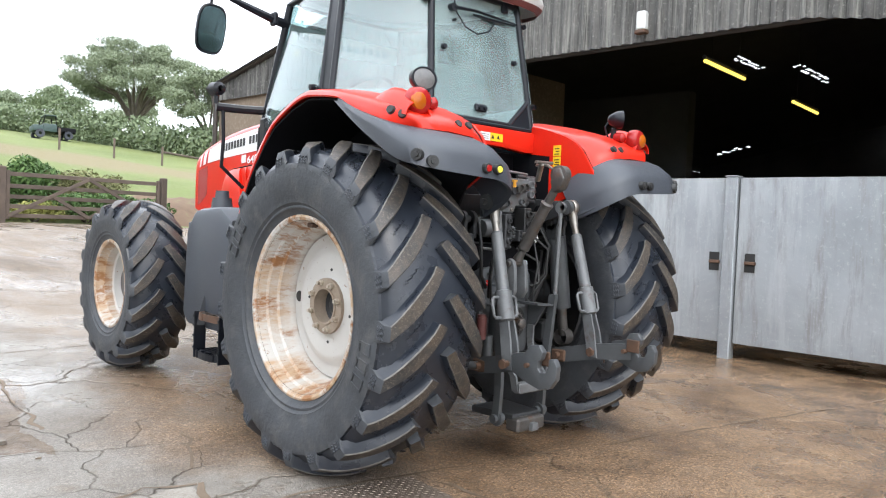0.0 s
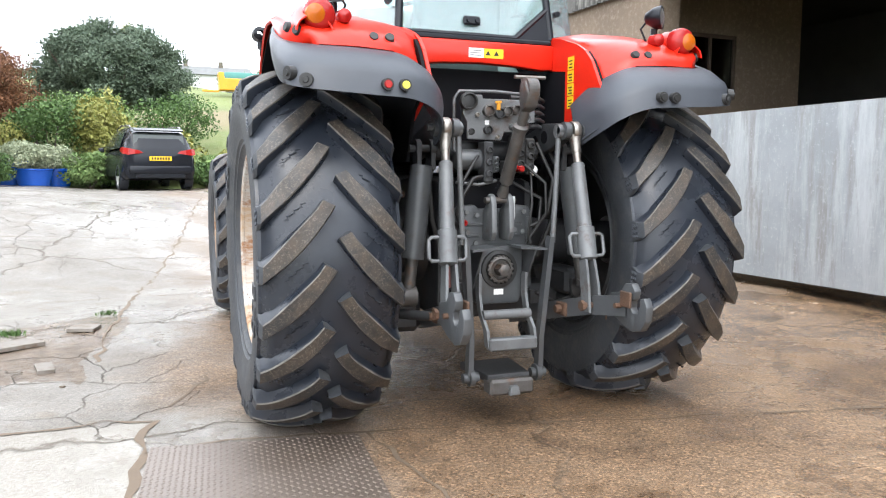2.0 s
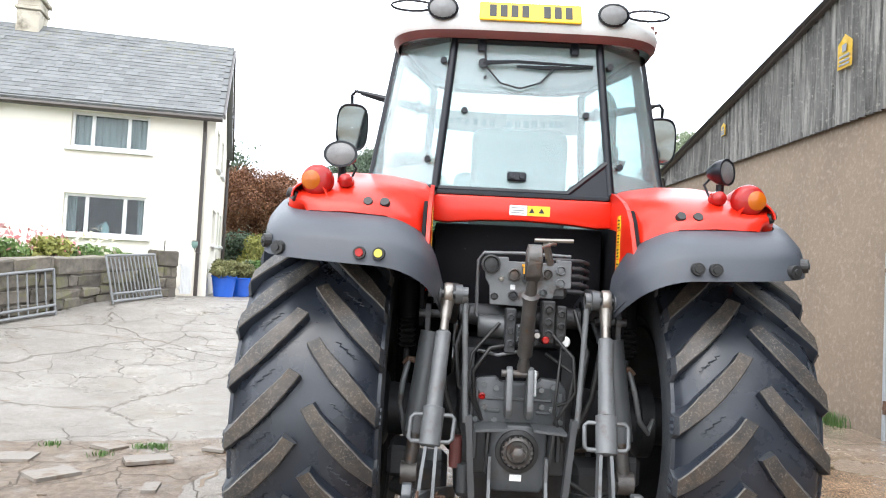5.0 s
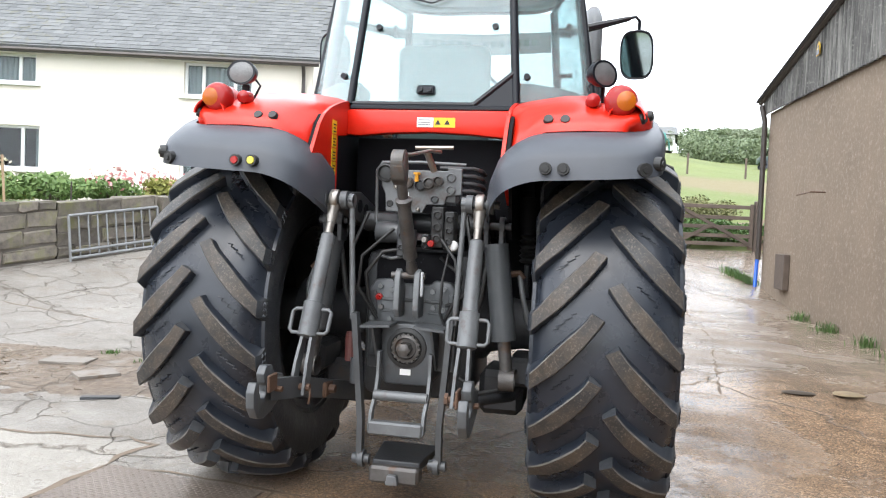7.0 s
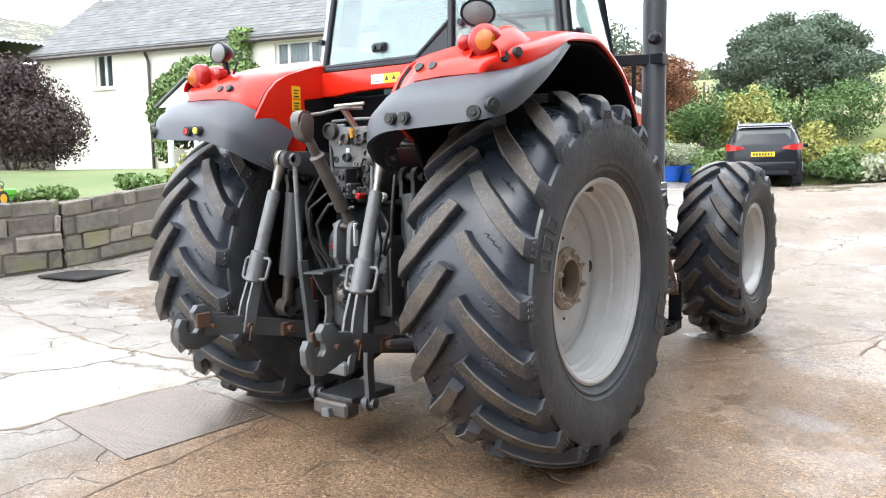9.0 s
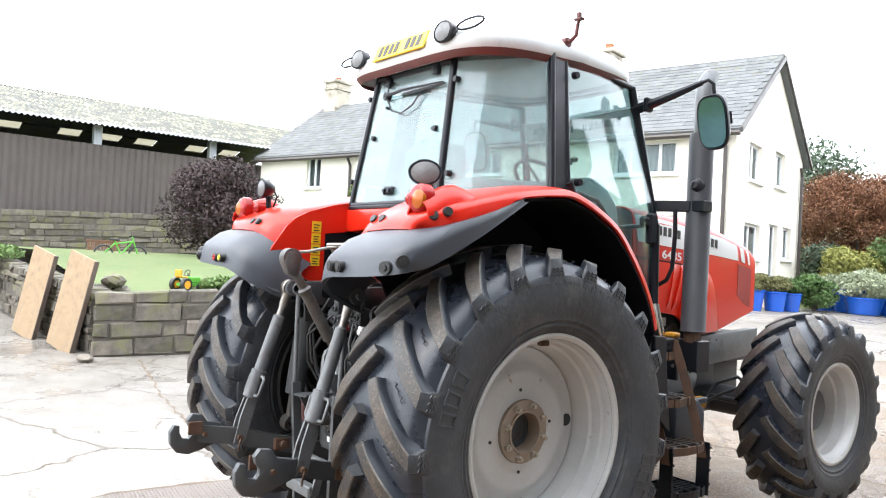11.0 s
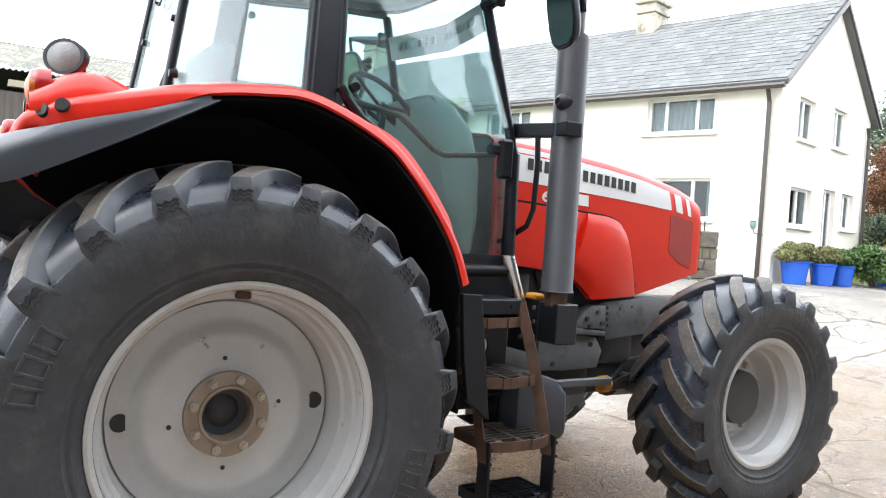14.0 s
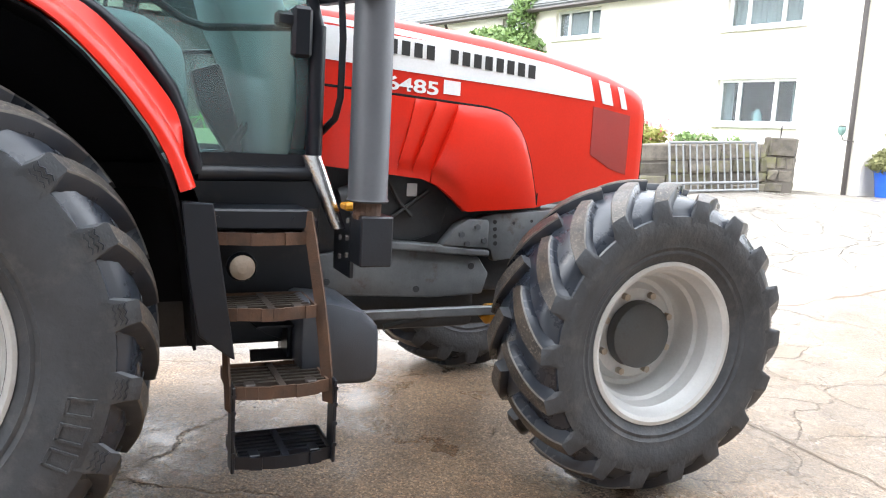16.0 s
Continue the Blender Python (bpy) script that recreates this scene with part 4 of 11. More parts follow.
post = thing("gate_post", "galvanised steel box post between the sheeted gates", "gate post", shed(0, 0, 0))
bm = bmesh.new()
shed_box(bm, -0.065, 0.065, -0.07, 0.06, -0.05, 1.95, 0.01)
part("post", bm, "galv", post)
bm = bmesh.new()
shed_box(bm, -0.07, 0.07, -0.075, 0.065, 1.951, 1.965, 0.004)
part("cap", bm, "galv", post)
hp = thing("hanging_post", "galvanised gate hanging post bolted to the wall end", "gate post", shed(3.78, 0, 0))
bm = bmesh.new()
shed_box(bm, 3.74, 3.81, -0.05, 0.05, -0.05, 2.05, 0.01)
part("post", bm, "galv", hp)
for z in (0.4, 1.85):
    bm = bmesh.new()
    cyl(bm, shed(3.73, -0.06, z - 0.06), shed(3.73, -0.06, z + 0.08), 0.025, None, 10)
    shed_box(bm, 3.66, 3.76, -0.075, -0.055, z - 0.02, z + 0.02)
    part("hinge", bm, "rust", hp)

# tubes glowing under the shed roof, and gaps of daylight through its sheets
for x0, y0, x1, y1 in ((7.7, 2.72, 9.35, 2.9), (12.0, 3.2, 13.7, 3.4)):
    t = thing("strip_light", "glowing warm-yellow strip light hung in the dark shed", "strip light", (x0, y0, 4.0), "strip lights in the shed")
    bm = bmesh.new()
    cyl(bm, (x0, y0, 4.0), (x1, y1, 4.0), 0.028, None, 10)
    part("tube", bm, "tube", t)
    bm = bmesh.new()
    cyl(bm, (x0 - 0.03, y0, 4.06), (x1 + 0.03, y1, 4.06), 0.03, None, 8)
    part("batten", bm, "dark_inside", t)
    for f in (0.15, 0.85):
        bm = bmesh.new()
        xx, yy = x0 + (x1 - x0) * f, y0 + (y1 - y0) * f
        cyl(bm, (xx, yy, 4.05), (xx, yy, 5.55), 0.006, None, 5)
        part("hanger", bm, "dark_inside", t)

# ---------------------------------------------------------------- farmhouse
HP, HU = Vector((-5.42, 12.20, 0)), Vector((-0.970, -0.243, 0)).normalized()
HN = Vector((HU.y, -HU.x, 0))  # into the house
HM = Matrix(((HU.x, HN.x, 0, HP.x), (HU.y, HN.y, 0, HP.y), (0, 0, 1, 0), (0, 0, 0, 1)))
HOUSE_L, HOUSE_D, EAVE, RIDGE = 15.6, 5.7, 4.80, 6.98


def hp_(a, n, z):
    return HM @ Vector((a, n, z))


def hbox(bm, a, b, bev=0.0, idx=0):
    return box(bm, a, b, bev, HM, idx)


house = thing("farmhouse", "cream-rendered two-storey farmhouse with a grey slate roof", "house", HP)


FRONT = [(1.30, 2.80, 3.87, 4.60), (1.27, 2.85, 2.10, 2.93), (5.95, 7.32, 3.98, 4.60), (5.85, 7.32, 2.12, 3.06), (8.3, 9.2, 4.0, 4.6), (12.7, 13.35, 3.75, 4.7)]
SIDE = [(0.95, 1.9, 3.82, 4.65), (3.05, 3.95, 3.9, 4.75), (0.8, 2.0, 2.08, 2.85), (2.72, 3.5, 1.05, 2.95), (3.95, 4.8, 2.15, 2.95)]
bm = bmesh.new()
wall_with_holes(bm, HOUSE_L, 0.2, EAVE, FRONT, hp_, 0.35)
part("wall", bm, "render_wall", house)
bm = bmesh.new()
wall_with_holes(bm, HOUSE_D - 0.35, 0.2, EAVE, SIDE, lambda u, n, z: hp_(n, u, z), 0.35, 0.35)
part("wall", bm, "render_wall", house)
bm = bmesh.new()
hbox(bm, (0, HOUSE_D - 0.35, 0.2), (HOUSE_L, HOUSE_D, EAVE))
hbox(bm, (HOUSE_L - 0.35, 0.35, 0.2), (HOUSE_L, HOUSE_D - 0.35, EAVE))
part("wall", bm, "render_wall", house)
for a0, a1 in ((0.0, 0.3), (HOUSE_L - 0.3, HOUSE_L)):
    bm = bmesh.new()
    tri_ = [(0.0, EAVE), (HOUSE_D, EAVE), (HOUSE_D / 2, RIDGE - 0.08)]
    prism(bm, tri_, "x", a0, a1)
    bmesh.ops.transform(bm, matrix=HM, verts=bm.verts)
    part("gable", bm, "render_wall", house)
# added backing wall, coloured near-black for the shade behind the windows
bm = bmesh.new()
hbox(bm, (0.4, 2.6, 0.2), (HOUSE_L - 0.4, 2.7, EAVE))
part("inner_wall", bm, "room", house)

# slates: rows of their own over a boarded roof
SL = math.hypot(HOUSE_D / 2 + 0.2, RIDGE - EAVE + 0.08)
slope = math.atan2(RIDGE - EAVE + 0.08, HOUSE_D / 2 + 0.2)
for side in (0, 1):
    bm = bmesh.new()
    n0, n1 = (-0.2, HOUSE_D / 2) if side == 0 else (HOUSE_D + 0.2, HOUSE_D / 2)
    grid(bm, [[hp_(-0.15, n0, EAVE - 0.1), hp_(HOUSE_L + 0.15, n0, EAVE - 0.1)], [hp_(-0.15, n1, RIDGE - 0.02), hp_(HOUSE_L + 0.15, n1, RIDGE - 0.02)]], 0.06)
    roof = part("roof", bm, "slate", house)
    if side == 0:
        ROOF_FRONT = roof
bm = bmesh.new()
for k in range(35):
    a = -0.15 + k * 0.455
    tube(bm, [hp_(a, HOUSE_D / 2, RIDGE + 0.0), hp_(a + 0.44, HOUSE_D / 2, RIDGE + 0.0)], 0.075, 8)
part("ridge", bm, "slate", house)
bm = bmesh.new()
tube(bm, [hp_(-0.15, -0.27, EAVE - 0.16), hp_(HOUSE_L + 0.15, -0.27, EAVE - 0.16)], 0.055, 8)
part("gutter", bm, "pipe", house)
for n0, n1 in ((-0.25, HOUSE_D / 2), (HOUSE_D + 0.25, HOUSE_D / 2)):
    bm = bmesh.new()
    prism(bm, [(n0, EAVE - 0.15), (n0, EAVE - 0.04), (n1, RIDGE + 0.02), (n1, RIDGE - 0.09)], "x", -0.2, -0.155)
    bmesh.ops.transform(bm, matrix=HM, verts=bm.verts)
    part("bargeboard", bm, "pipe", house)
for a, n in ((0.2, -0.07), (11.35, -0.07), (-0.07, 5.4)):
    bm = bmesh.new()
    tube(bm, [hp_(a, n - 0.12, EAVE - 0.2), hp_(a, n, EAVE - 0.42), hp_(a, n, 0.6)], 0.042, 8)
    part("downpipe", bm, "pipe", house)
for a, n, zt, tall in ((4.45, HOUSE_D / 2, 7.56, 0.16), (15.1, HOUSE_D / 2, 7.82, 0.1)):
    bm = bmesh.new()
    w = 0.30 if a > 10 else 0.25
    hbox(bm, (a - w, n - 0.36, RIDGE - 0.5), (a + w, n + 0.36, zt - 0.25), 0.02)
    hbox(bm, (a - w - 0.04, n - 0.40, zt - 0.25), (a + w + 0.04, n + 0.40, zt - 0.17), 0.015)
    hbox(bm, (a - w, n - 0.36, zt - 0.17), (a + w, n + 0.36, zt), 0.02)
    hbox(bm, (a - w - 0.07, n - 0.43, zt), (a + w + 0.07, n + 0.43, zt + 0.1), 0.02)
    ch = part("chimney", bm, "chimney", house, "rendered chimney stack with a flat cap")
    bm = bmesh.new()
    c = hp_(a, n, zt + 0.1)
    lathe(bm, [(0.0, 0.13), (tall, 0.11), (tall + 0.03, 0.13), (tall + 0.05, 0.13), (tall + 0.05, 0.09), (0.05, 0.09)], c, "z", 14)
    part("chimney_pot", bm, "terracotta", ch)


def house_window(u0, u1, z0, z1, put, lights=3, open_door=False):
    """A white casement window in its reveal, with sill, panes, and curtains behind."""
    bm = bmesh.new()
    fr = 0.055
    ring = []
    for u, z, e, f in ((u0, z0, 1, 1), (u1, z0, -1, 1), (u1, z1, -1, -1), (u0, z1, 1, -1)):
        ring.append([bm.verts.new(put.point(u + e * d, n, z + f * d)) for d, n in ((0, 0.09), (fr, 0.09), (fr, 0.15), (0, 0.15))])
    for a, b in zip(ring, ring[1:] + ring[:1]):
        for k in range(4):
            bm.faces.new((a[k], a[(k + 1) % 4], b[(k + 1) % 4], b[k]))
    cuts = [u0 + (u1 - u0) * c for c in ((0.27, 0.73) if lights == 3 else (0.5,))]
    win = part("window", bm, "pvc", house, "white casement window")
    for c in cuts:
        bm = bmesh.new()
        put(bm, c - 0.035, c + 0.035, 0.085, 0.15, z0 + fr, z1 - fr)
        part("mullion", bm, "pvc", win)
    edges = [u0 + fr, *cuts, u1 - fr]
    for a, b in zip(edges, edges[1:]):
        bm = bmesh.new()
        put(bm, a + 0.01, b - 0.01, 0.118, 0.124, z0 + fr, z1 - fr)
        part("pane", bm, "pane", win)
    if not open_door:
        bm = bmesh.new()
        put(bm, u0 - 0.1, u1 + 0.1, -0.08, 0.09, z0 - 0.07, z0)
        part("sill", bm, "pvc", win)
        # upstairs a full-width pale sheet stands for the sky reflected in the panes
        spans = ((u0 + 0.02, u0 + 0.2), (u1 - 0.2, u1 - 0.02)) if z0 < 3.5 else ((u0 + 0.02, u1 - 0.02),)
        for a, b in spans:
            bm = bmesh.new()
            n = 10 if b - a < 0.3 else 40
            rows = [[put.point(a + (b - a) * k / n, 0.28 + 0.025 * math.sin(k * 2.2), z) for k in range(n + 1)] for z in (z0 - 0.05, z1 + 0.05)]
            grid(bm, rows, 0.006)
            part("curtain", bm, "curtain", win)


class FrontPut:
    def __call__(self, bm, u0, u1, n0, n1, z0, z1):
        hbox(bm, (u0, n0, z0), (u1, n1, z1), 0.006)

    def point(self, u, n, z):
        return hp_(u, n, z)


class SidePut:
    def __call__(self, bm, u0, u1, n0, n1, z0, z1):
        hbox(bm, (n0, u0, z0), (n1, u1, z1), 0.006)

    def point(self, u, n, z):
        return hp_(n, u, z)


for k, (a, b, c, d) in enumerate(FRONT):
    house_window(a, b, c, d, FrontPut(), 2 if k >= 4 else 3)
for k, (a, b, c, d) in enumerate(SIDE):
    house_window(a, b, c, d, SidePut(), 2, k == 3)

# porch with a white pediment
porch_a0, porch_a1 = 8.25, 9.75
bm = bmesh.new()
prism(bm, [(porch_a0 - 0.2, 2.98), (porch_a1 + 0.2, 2.98), ((porch_a0 + porch_a1) / 2, 3.62)], "y", -1.35, -1.27)
bmesh.ops.transform(bm, matrix=HM, verts=bm.verts)
porch = part("porch", bm, "pvc", house, "white timber porch with a pediment")
bm = bmesh.new()
for s, e in ((porch_a0 - 0.25, (porch_a0 + porch_a1) / 2), (porch_a1 + 0.25, (porch_a0 + porch_a1) / 2)):
    grid(bm, [[hp_(s, -1.42, 2.97), hp_(s, 0, 2.97)], [hp_(e, -1.42, 3.68), hp_(e, 0, 3.68)]], 0.05)
part("porch_roof", bm, "slate", porch)
bm = bmesh.new()
for a in (porch_a0, porch_a0 + 0.55, porch_a1 - 0.12):
    hbox(bm, (a, -1.32, 1.2), (a + 0.12, -1.2, 2.98), 0.01)
hbox(bm, (porch_a0, -1.2, 2.86), (porch_a0 + 0.1, 0, 2.98))
hbox(bm, (porch_a1 - 0.1, -1.2, 2.86), (porch_a1, 0, 2.98))
part("porch_frame", bm, "pvc", porch)
bm = bmesh.new()
hbox(bm, (porch_a0 + 0.02, -1.28, 1.2), (porch_a0 + 0.5, -1.22, 1.95))
hbox(bm, (porch_a0 + 0.02, -1.2, 1.2), (porch_a0 + 0.08, -0.02, 1.95))
hbox(bm, (porch_a1 - 0.08, -1.2, 1.2), (porch_a1 - 0.02, -0.02, 1.95))
part("porch_wall", bm, "render_wall", porch)
bm = bmesh.new()
hbox(bm, (porch_a0 + 0.14, -1.26, 2.0), (porch_a0 + 0.54, -1.25, 2.84))
hbox(bm, (porch_a0 + 0.05, -1.15, 2.0), (porch_a0 + 0.06, -0.1, 2.84))
hbox(bm, (porch_a1 - 0.06, -1.15, 2.0), (porch_a1 - 0.05, -0.1, 2.84))
part("porch_glazing", bm, "pane", porch)
bm = bmesh.new()
hbox(bm, (porch_a0 + 0.7, -0.06, 1.2), (porch_a1 - 0.2, -0.01, 2.8), 0.01)
part("front_door", bm, "pvc", porch)

# slates as pieces over the front slope near the yard end: the rest in one mesh
slate_bm = bmesh.new()
box(slate_bm, (-0.117, 0.0, 0.0), (0.117, 0.32, 0.010))
slate_me = bpy.data.meshes.new("slate")
slate_bm.to_mesh(slate_me)
slate_bm.free()
slate_me.materials.append(MAT["slate"])
rest = bmesh.new()
rng = random.Random(5)
gauge = 0.185
n_rows = int(SL / gauge)
made = 0
for r in range(n_rows):
    for c in range(int((HOUSE_L + 0.3) / 0.24) + 1):
        a = -0.03 + c * 0.24 + (0.12 if r % 2 else 0.0)
        if a > HOUSE_L + 0.1:
            continue
        s = r * gauge
        n = -0.2 + s * math.cos(slope)
        z = EAVE - 0.1 + s * math.sin(slope) + 0.085 + rng.uniform(0, 0.008)
        m = HM @ pose(a, n, z, math.degrees(slope) - 2.2 + rng.uniform(-0.4, 0.4), 0, rng.uniform(-0.5, 0.5))
        if a < 5.6 and made < 300:
            o = new("slate", slate_me)
            o.parent = ROOF_FRONT
            o.matrix_basis = Matrix.Translation(-HP) @ m
            made += 1
        else:
            box(rest, (-0.117, 0.0, 0.0), (0.117, 0.32, 0.010), 0, m)
tagged(part("slate_rest", rest, "slate", ROOF_FRONT), kind="stuff")

# ---------------------------------------------------------------- garden wall, pillars and hurdles
def stone_run(name, p, q, height, thick, label, courses=5, lean=0.0, seed=1, stone_len=0.42):
    """A wall of squared rough stones in courses, each a piece of its own, over a mortar core."""
    rng = random.Random(seed)
    p, q = Vector((*p, 0)), Vector((*q, 0))
    d = q - p
    L = d.length
    u = d / L
    n = Vector((u.y, -u.x, 0))
    zp, zq = ground_z(p.x, p.y), ground_z(q.x, q.y)
    w = tagged(new(name), label, "wall", kind="structure")
    ORIGIN[w] = Vector((0, 0, 0))
    bm = bmesh.new()
    m = Matrix(((u.x, n.x, 0, p.x), (u.y, n.y, 0, p.y), (0, 0, 1, 0), (0, 0, 0, 1)))
    sh = Matrix.Identity(4)
    sh[2][0] = (zq - zp) / L
    box(bm, (0.02, -thick / 2 + 0.03, -0.25), (L - 0.02, thick / 2 - 0.03, height - 0.03), 0, Matrix.Translation((0, 0, zp)) @ m @ sh)
    part("core", bm, "mortar", w)
    hcs = [height / courses * rng.uniform(0.65, 1.35) for _ in range(courses)]
    k = height / sum(hcs)
    z = 0.0
    meshes = []
    for h in (x * k for x in hcs):
        s = -rng.uniform(0, 0.2)
        while s < L:
            ln = stone_len * rng.uniform(0.35, 1.7)
            a, b = max(0, s), min(L, s + ln)
            if b - a > 0.06:
                bm = bmesh.new()
                t = thick / 2 + rng.uniform(-0.025, 0.025)
                vs = box(bm, (a + 0.007, -t, z + 0.006), (b - 0.007, t, z + h - 0.006 + rng.uniform(-0.02, 0.006)), 0.02)
                for v in bm.verts:
                    v.co += Vector((rng.uniform(-1, 1), rng.uniform(-1, 1), rng.uniform(-1, 1))) * 0.017
                bmesh.ops.transform(bm, matrix=Matrix.Translation((0, 0, zp)) @ m @ sh, verts=bm.verts)
                part("stone", bm, "stone", w)
            s += ln
        z += h
    return w


GW = [(-8.45, 0.4), (-7.95, 2.2), (-7.7, 4.2), (-7.0, 6.0), (-6.35, 7.55)]
for k, (p, q) in enumerate(zip(GW, GW[1:])):
    stone_run("wall_garden", p, q, 0.95 - 0.04 * k, 0.36, "low garden wall of rough squared grey-brown stone", 4, 0, 10 + k, 0.5)
stone_run("wall_rubble", (-8.62, 0.56), (-14.2, 0.03), 0.95, 0.36, "low rubble wall of dark uneven stones behind the boards", 7, 0, 22, 0.28)
stone_run("wall_garden", (-6.35, 7.57), (-6.05, 10.62), 0.80, 0.36, "low garden wall of rough squared grey-brown stone", 4, 0, 31, 0.5)
stone_run("wall_pier", (-6.05, 10.68), (-5.66, 10.98), 0.90, 0.42, "rough stone pier beside the white garden gate", 4, 0, 32, 0.34)
stone_run("wall_barn_foot", (-20.3, -4.0), (-20.3, 12.5), 2.0, 0.5, "low dry-stone wall under the brown cladding", 12, 0, 41, 0.5)


def hurdle(p, q, h, bars, label, lean):
    p, q = Vector((*p, ground_z(*p) + 0.05)), Vector((*q, ground_z(*q) + 0.05))
    g = thing("metal_hurdle", label, "hurdle", (p + q) / 2, "hurdles at the garden wall")
    up = Vector((-lean, 0.06, h))
    for a, b in ((p, q), (p + up * 0.16, q + up * 0.16), (p + up, q + up)):
        bm = bmesh.new()
        tube(bm, [a, b], 0.022, 8)
        part("rail", bm, "dull_galv", g)
    for k in range(bars + 1):
        bm = bmesh.new()
        a = p.lerp(q, k / bars)
        tube(bm, [a + Vector((0, 0, -0.05 if k in (0, bars) else 0)), a + up], 0.02 if k in (0, bars) else 0.013, 6)
        part("bar", bm, "dull_galv", g)
    return g


hurdle((-6.62, 5.95), (-6.08, 7.38), 0.62, 10, "grey galvanised bar hurdle leaning at the garden wall", 0.10)
hurdle((-5.76, 8.58), (-5.57, 10.15), 0.74, 13, "grey galvanised bar hurdle leaning before the stone wall", 0.20)
gate = thing("garden_gate", "small white-painted picket gate by the house corner", "gate", (-5.6, 11.6, ground_z(-5.6, 11.6)))
for k in range(8):
    bm = bmesh.new()
    y = 11.06 + k * 0.080
    z = ground_z(-5.62, y) + 0.06
    box(bm, (-5.57, y, z), (-5.55, y + 0.035, z + 0.62 + 0.08 * math.sin(k / 7 * math.pi)), 0.004)
    part("picket", bm, "pvc", gate)
for dz in (0.15, 0.6):
    bm = bmesh.new()
    z = ground_z(-5.62, 11.6)
    box(bm, (-5.60, 11.04, z + dz), (-5.572, 11.68, z + dz + 0.05), 0.004)
    part("rail", bm, "pvc", gate)

wl = thing("wall_lantern", "small green glass lantern on the house wall", "lantern", (-5.60, 11.87, 2.02))
bm = bmesh.new()
lathe(bm, [(-0.09, 0.0001), (-0.085, 0.03), (-0.03, 0.062), (0.03, 0.066), (0.055, 0.058), (0.06, 0.0001)], (-5.60, 11.87, 2.02), "z", 16)
part("globe", bm, "lantern_glass", wl, "green glass globe", smooth=40)
bm = bmesh.new()
cyl(bm, (-5.60, 11.87, 2.078), (-5.60, 11.87, 2.095), 0.07, 0.05, 16)
tube(bm, [(-5.60, 11.87, 1.94), (-5.58, 11.90, 1.86), (-5.56, 12.13, 1.84)], 0.010, 6)
part("bracket", bm, "pipe", wl)
for x, y in ((-5.80, 10.74), (-6.95, 6.35)):
    sk = thing("iron_stake", "thin dark iron stake standing at the garden wall", "stake", (x, y, ground_z(x, y)), "stakes at the garden wall")
    bm = bmesh.new()
    tube(bm, [(x, y, ground_z(x, y) + 0.5), (x + 0.01, y, ground_z(x, y) + 1.08)], 0.012, 6)
    part("stake", bm, "pipe", sk)
jg = thing("plastic_jug", "pale blue plastic jug on the window sill", "jug", hp_(2.07, 0.20, 2.15))
bm = bmesh.new()
lathe(bm, [(0.0, 0.0001), (0.0, 0.07), (0.02, 0.078), (0.14, 0.075), (0.19, 0.035), (0.225, 0.03), (0.235, 0.034), (0.24, 0.0001)], hp_(2.07, 0.20, 2.15), "z", 16)
part("body", bm, "jug", jg, smooth=40)
bm = bmesh.new()
tube(bm, [hp_(2.14, 0.20, 2.20), hp_(2.20, 0.20, 2.23), hp_(2.19, 0.20, 2.31), hp_(2.12, 0.20, 2.34)], 0.010, 6)
part("handle", bm, "jug", jg, smooth=40)
# raised garden between the wall and the house
bm = bmesh.new()
rows = []
for j in range(13):
    v = j / 12
    y = 0.6 + v * 11.0
    xr = np.interp(y, [0.4, 2.2, 4.2, 6.0, 7.55, 11.6], [-8.6, -8.1, -7.85, -7.15, -6.5, -5.95])
    xl = -20.0
    zr = ground_z(xr, y) + 0.86 - 0.5 * v
    rows.append([(xr + (xl - xr) * k / 8, y, zr + (1.45 - zr) * min(1, k / 4)) for k in range(9)])
grid(bm, rows)
solo("garden_bank", bm, "lawn", "raised garden lawn behind the stone wall", "lawn", kind="structure", smooth=60)

# ---------------------------------------------------------------- brown clad barn across the garden
BX = -21.0
bm = bmesh.new()
row_lo, row_hi = [], []
y = -14.0
while y < 13.0:
    x = BX + 0.03 * math.cos(y / 0.2 * 2 * math.pi)
    row_lo.append((x, y, 1.95))
    row_hi.append((x, y, 4.6))
    y += 0.05
grid(bm, [row_lo, row_hi], 0.01)
solo("cladding_barn", bm, "slat", "dark brown vertical profiled sheet cladding of a barn", "cladding", kind="structure", smooth=50)
bm = bmesh.new()
row_lo, row_e, row_hi = [], [], []
y = -14.0
while y < 13.2:
    dz = 0.025 * math.cos(y / 0.15 * 2 * math.pi)
    row_lo.append((BX + 0.55, y, 5.13 + dz))
    row_e.append((BX + 0.05, y, 5.266 + dz))
    row_hi.append((BX - 6.5, y, 7.05 + dz))
    y += 0.0375
grid(bm, [row_e, row_hi], 0.012)
solo("roof_barn", bm, "barn_roof", "grey corrugated barn roof with yellow-white lichen", "roof", kind="structure", smooth=60)
bm = bmesh.new()
grid(bm, [row_lo, row_e], 0.012)
solo("eave_barn", bm, "barn_eave", "pale corrugated sheets along the barn eave", "roof", kind="structure", smooth=60)
bm = bmesh.new()
box(bm, (BX - 13, -14, 1), (BX - 12.7, 13, 5.2))
box(bm, (BX - 12.7, 12.9, 1), (BX - 0.3, 13.1, 5.2))
solo("wall_barn_back", bm, "dark_inside", "dark inner wall of the brown barn", "wall", kind="structure")
back_z = lambda d: 7.03 - 0.2731 * (d - 6.5)
LIGHTS = [4.6 - 5.23 * b + o for b in range(4) for o in (0.0, 1.57, 3.02)] + [9.84, 11.4]
bm = bmesh.new()
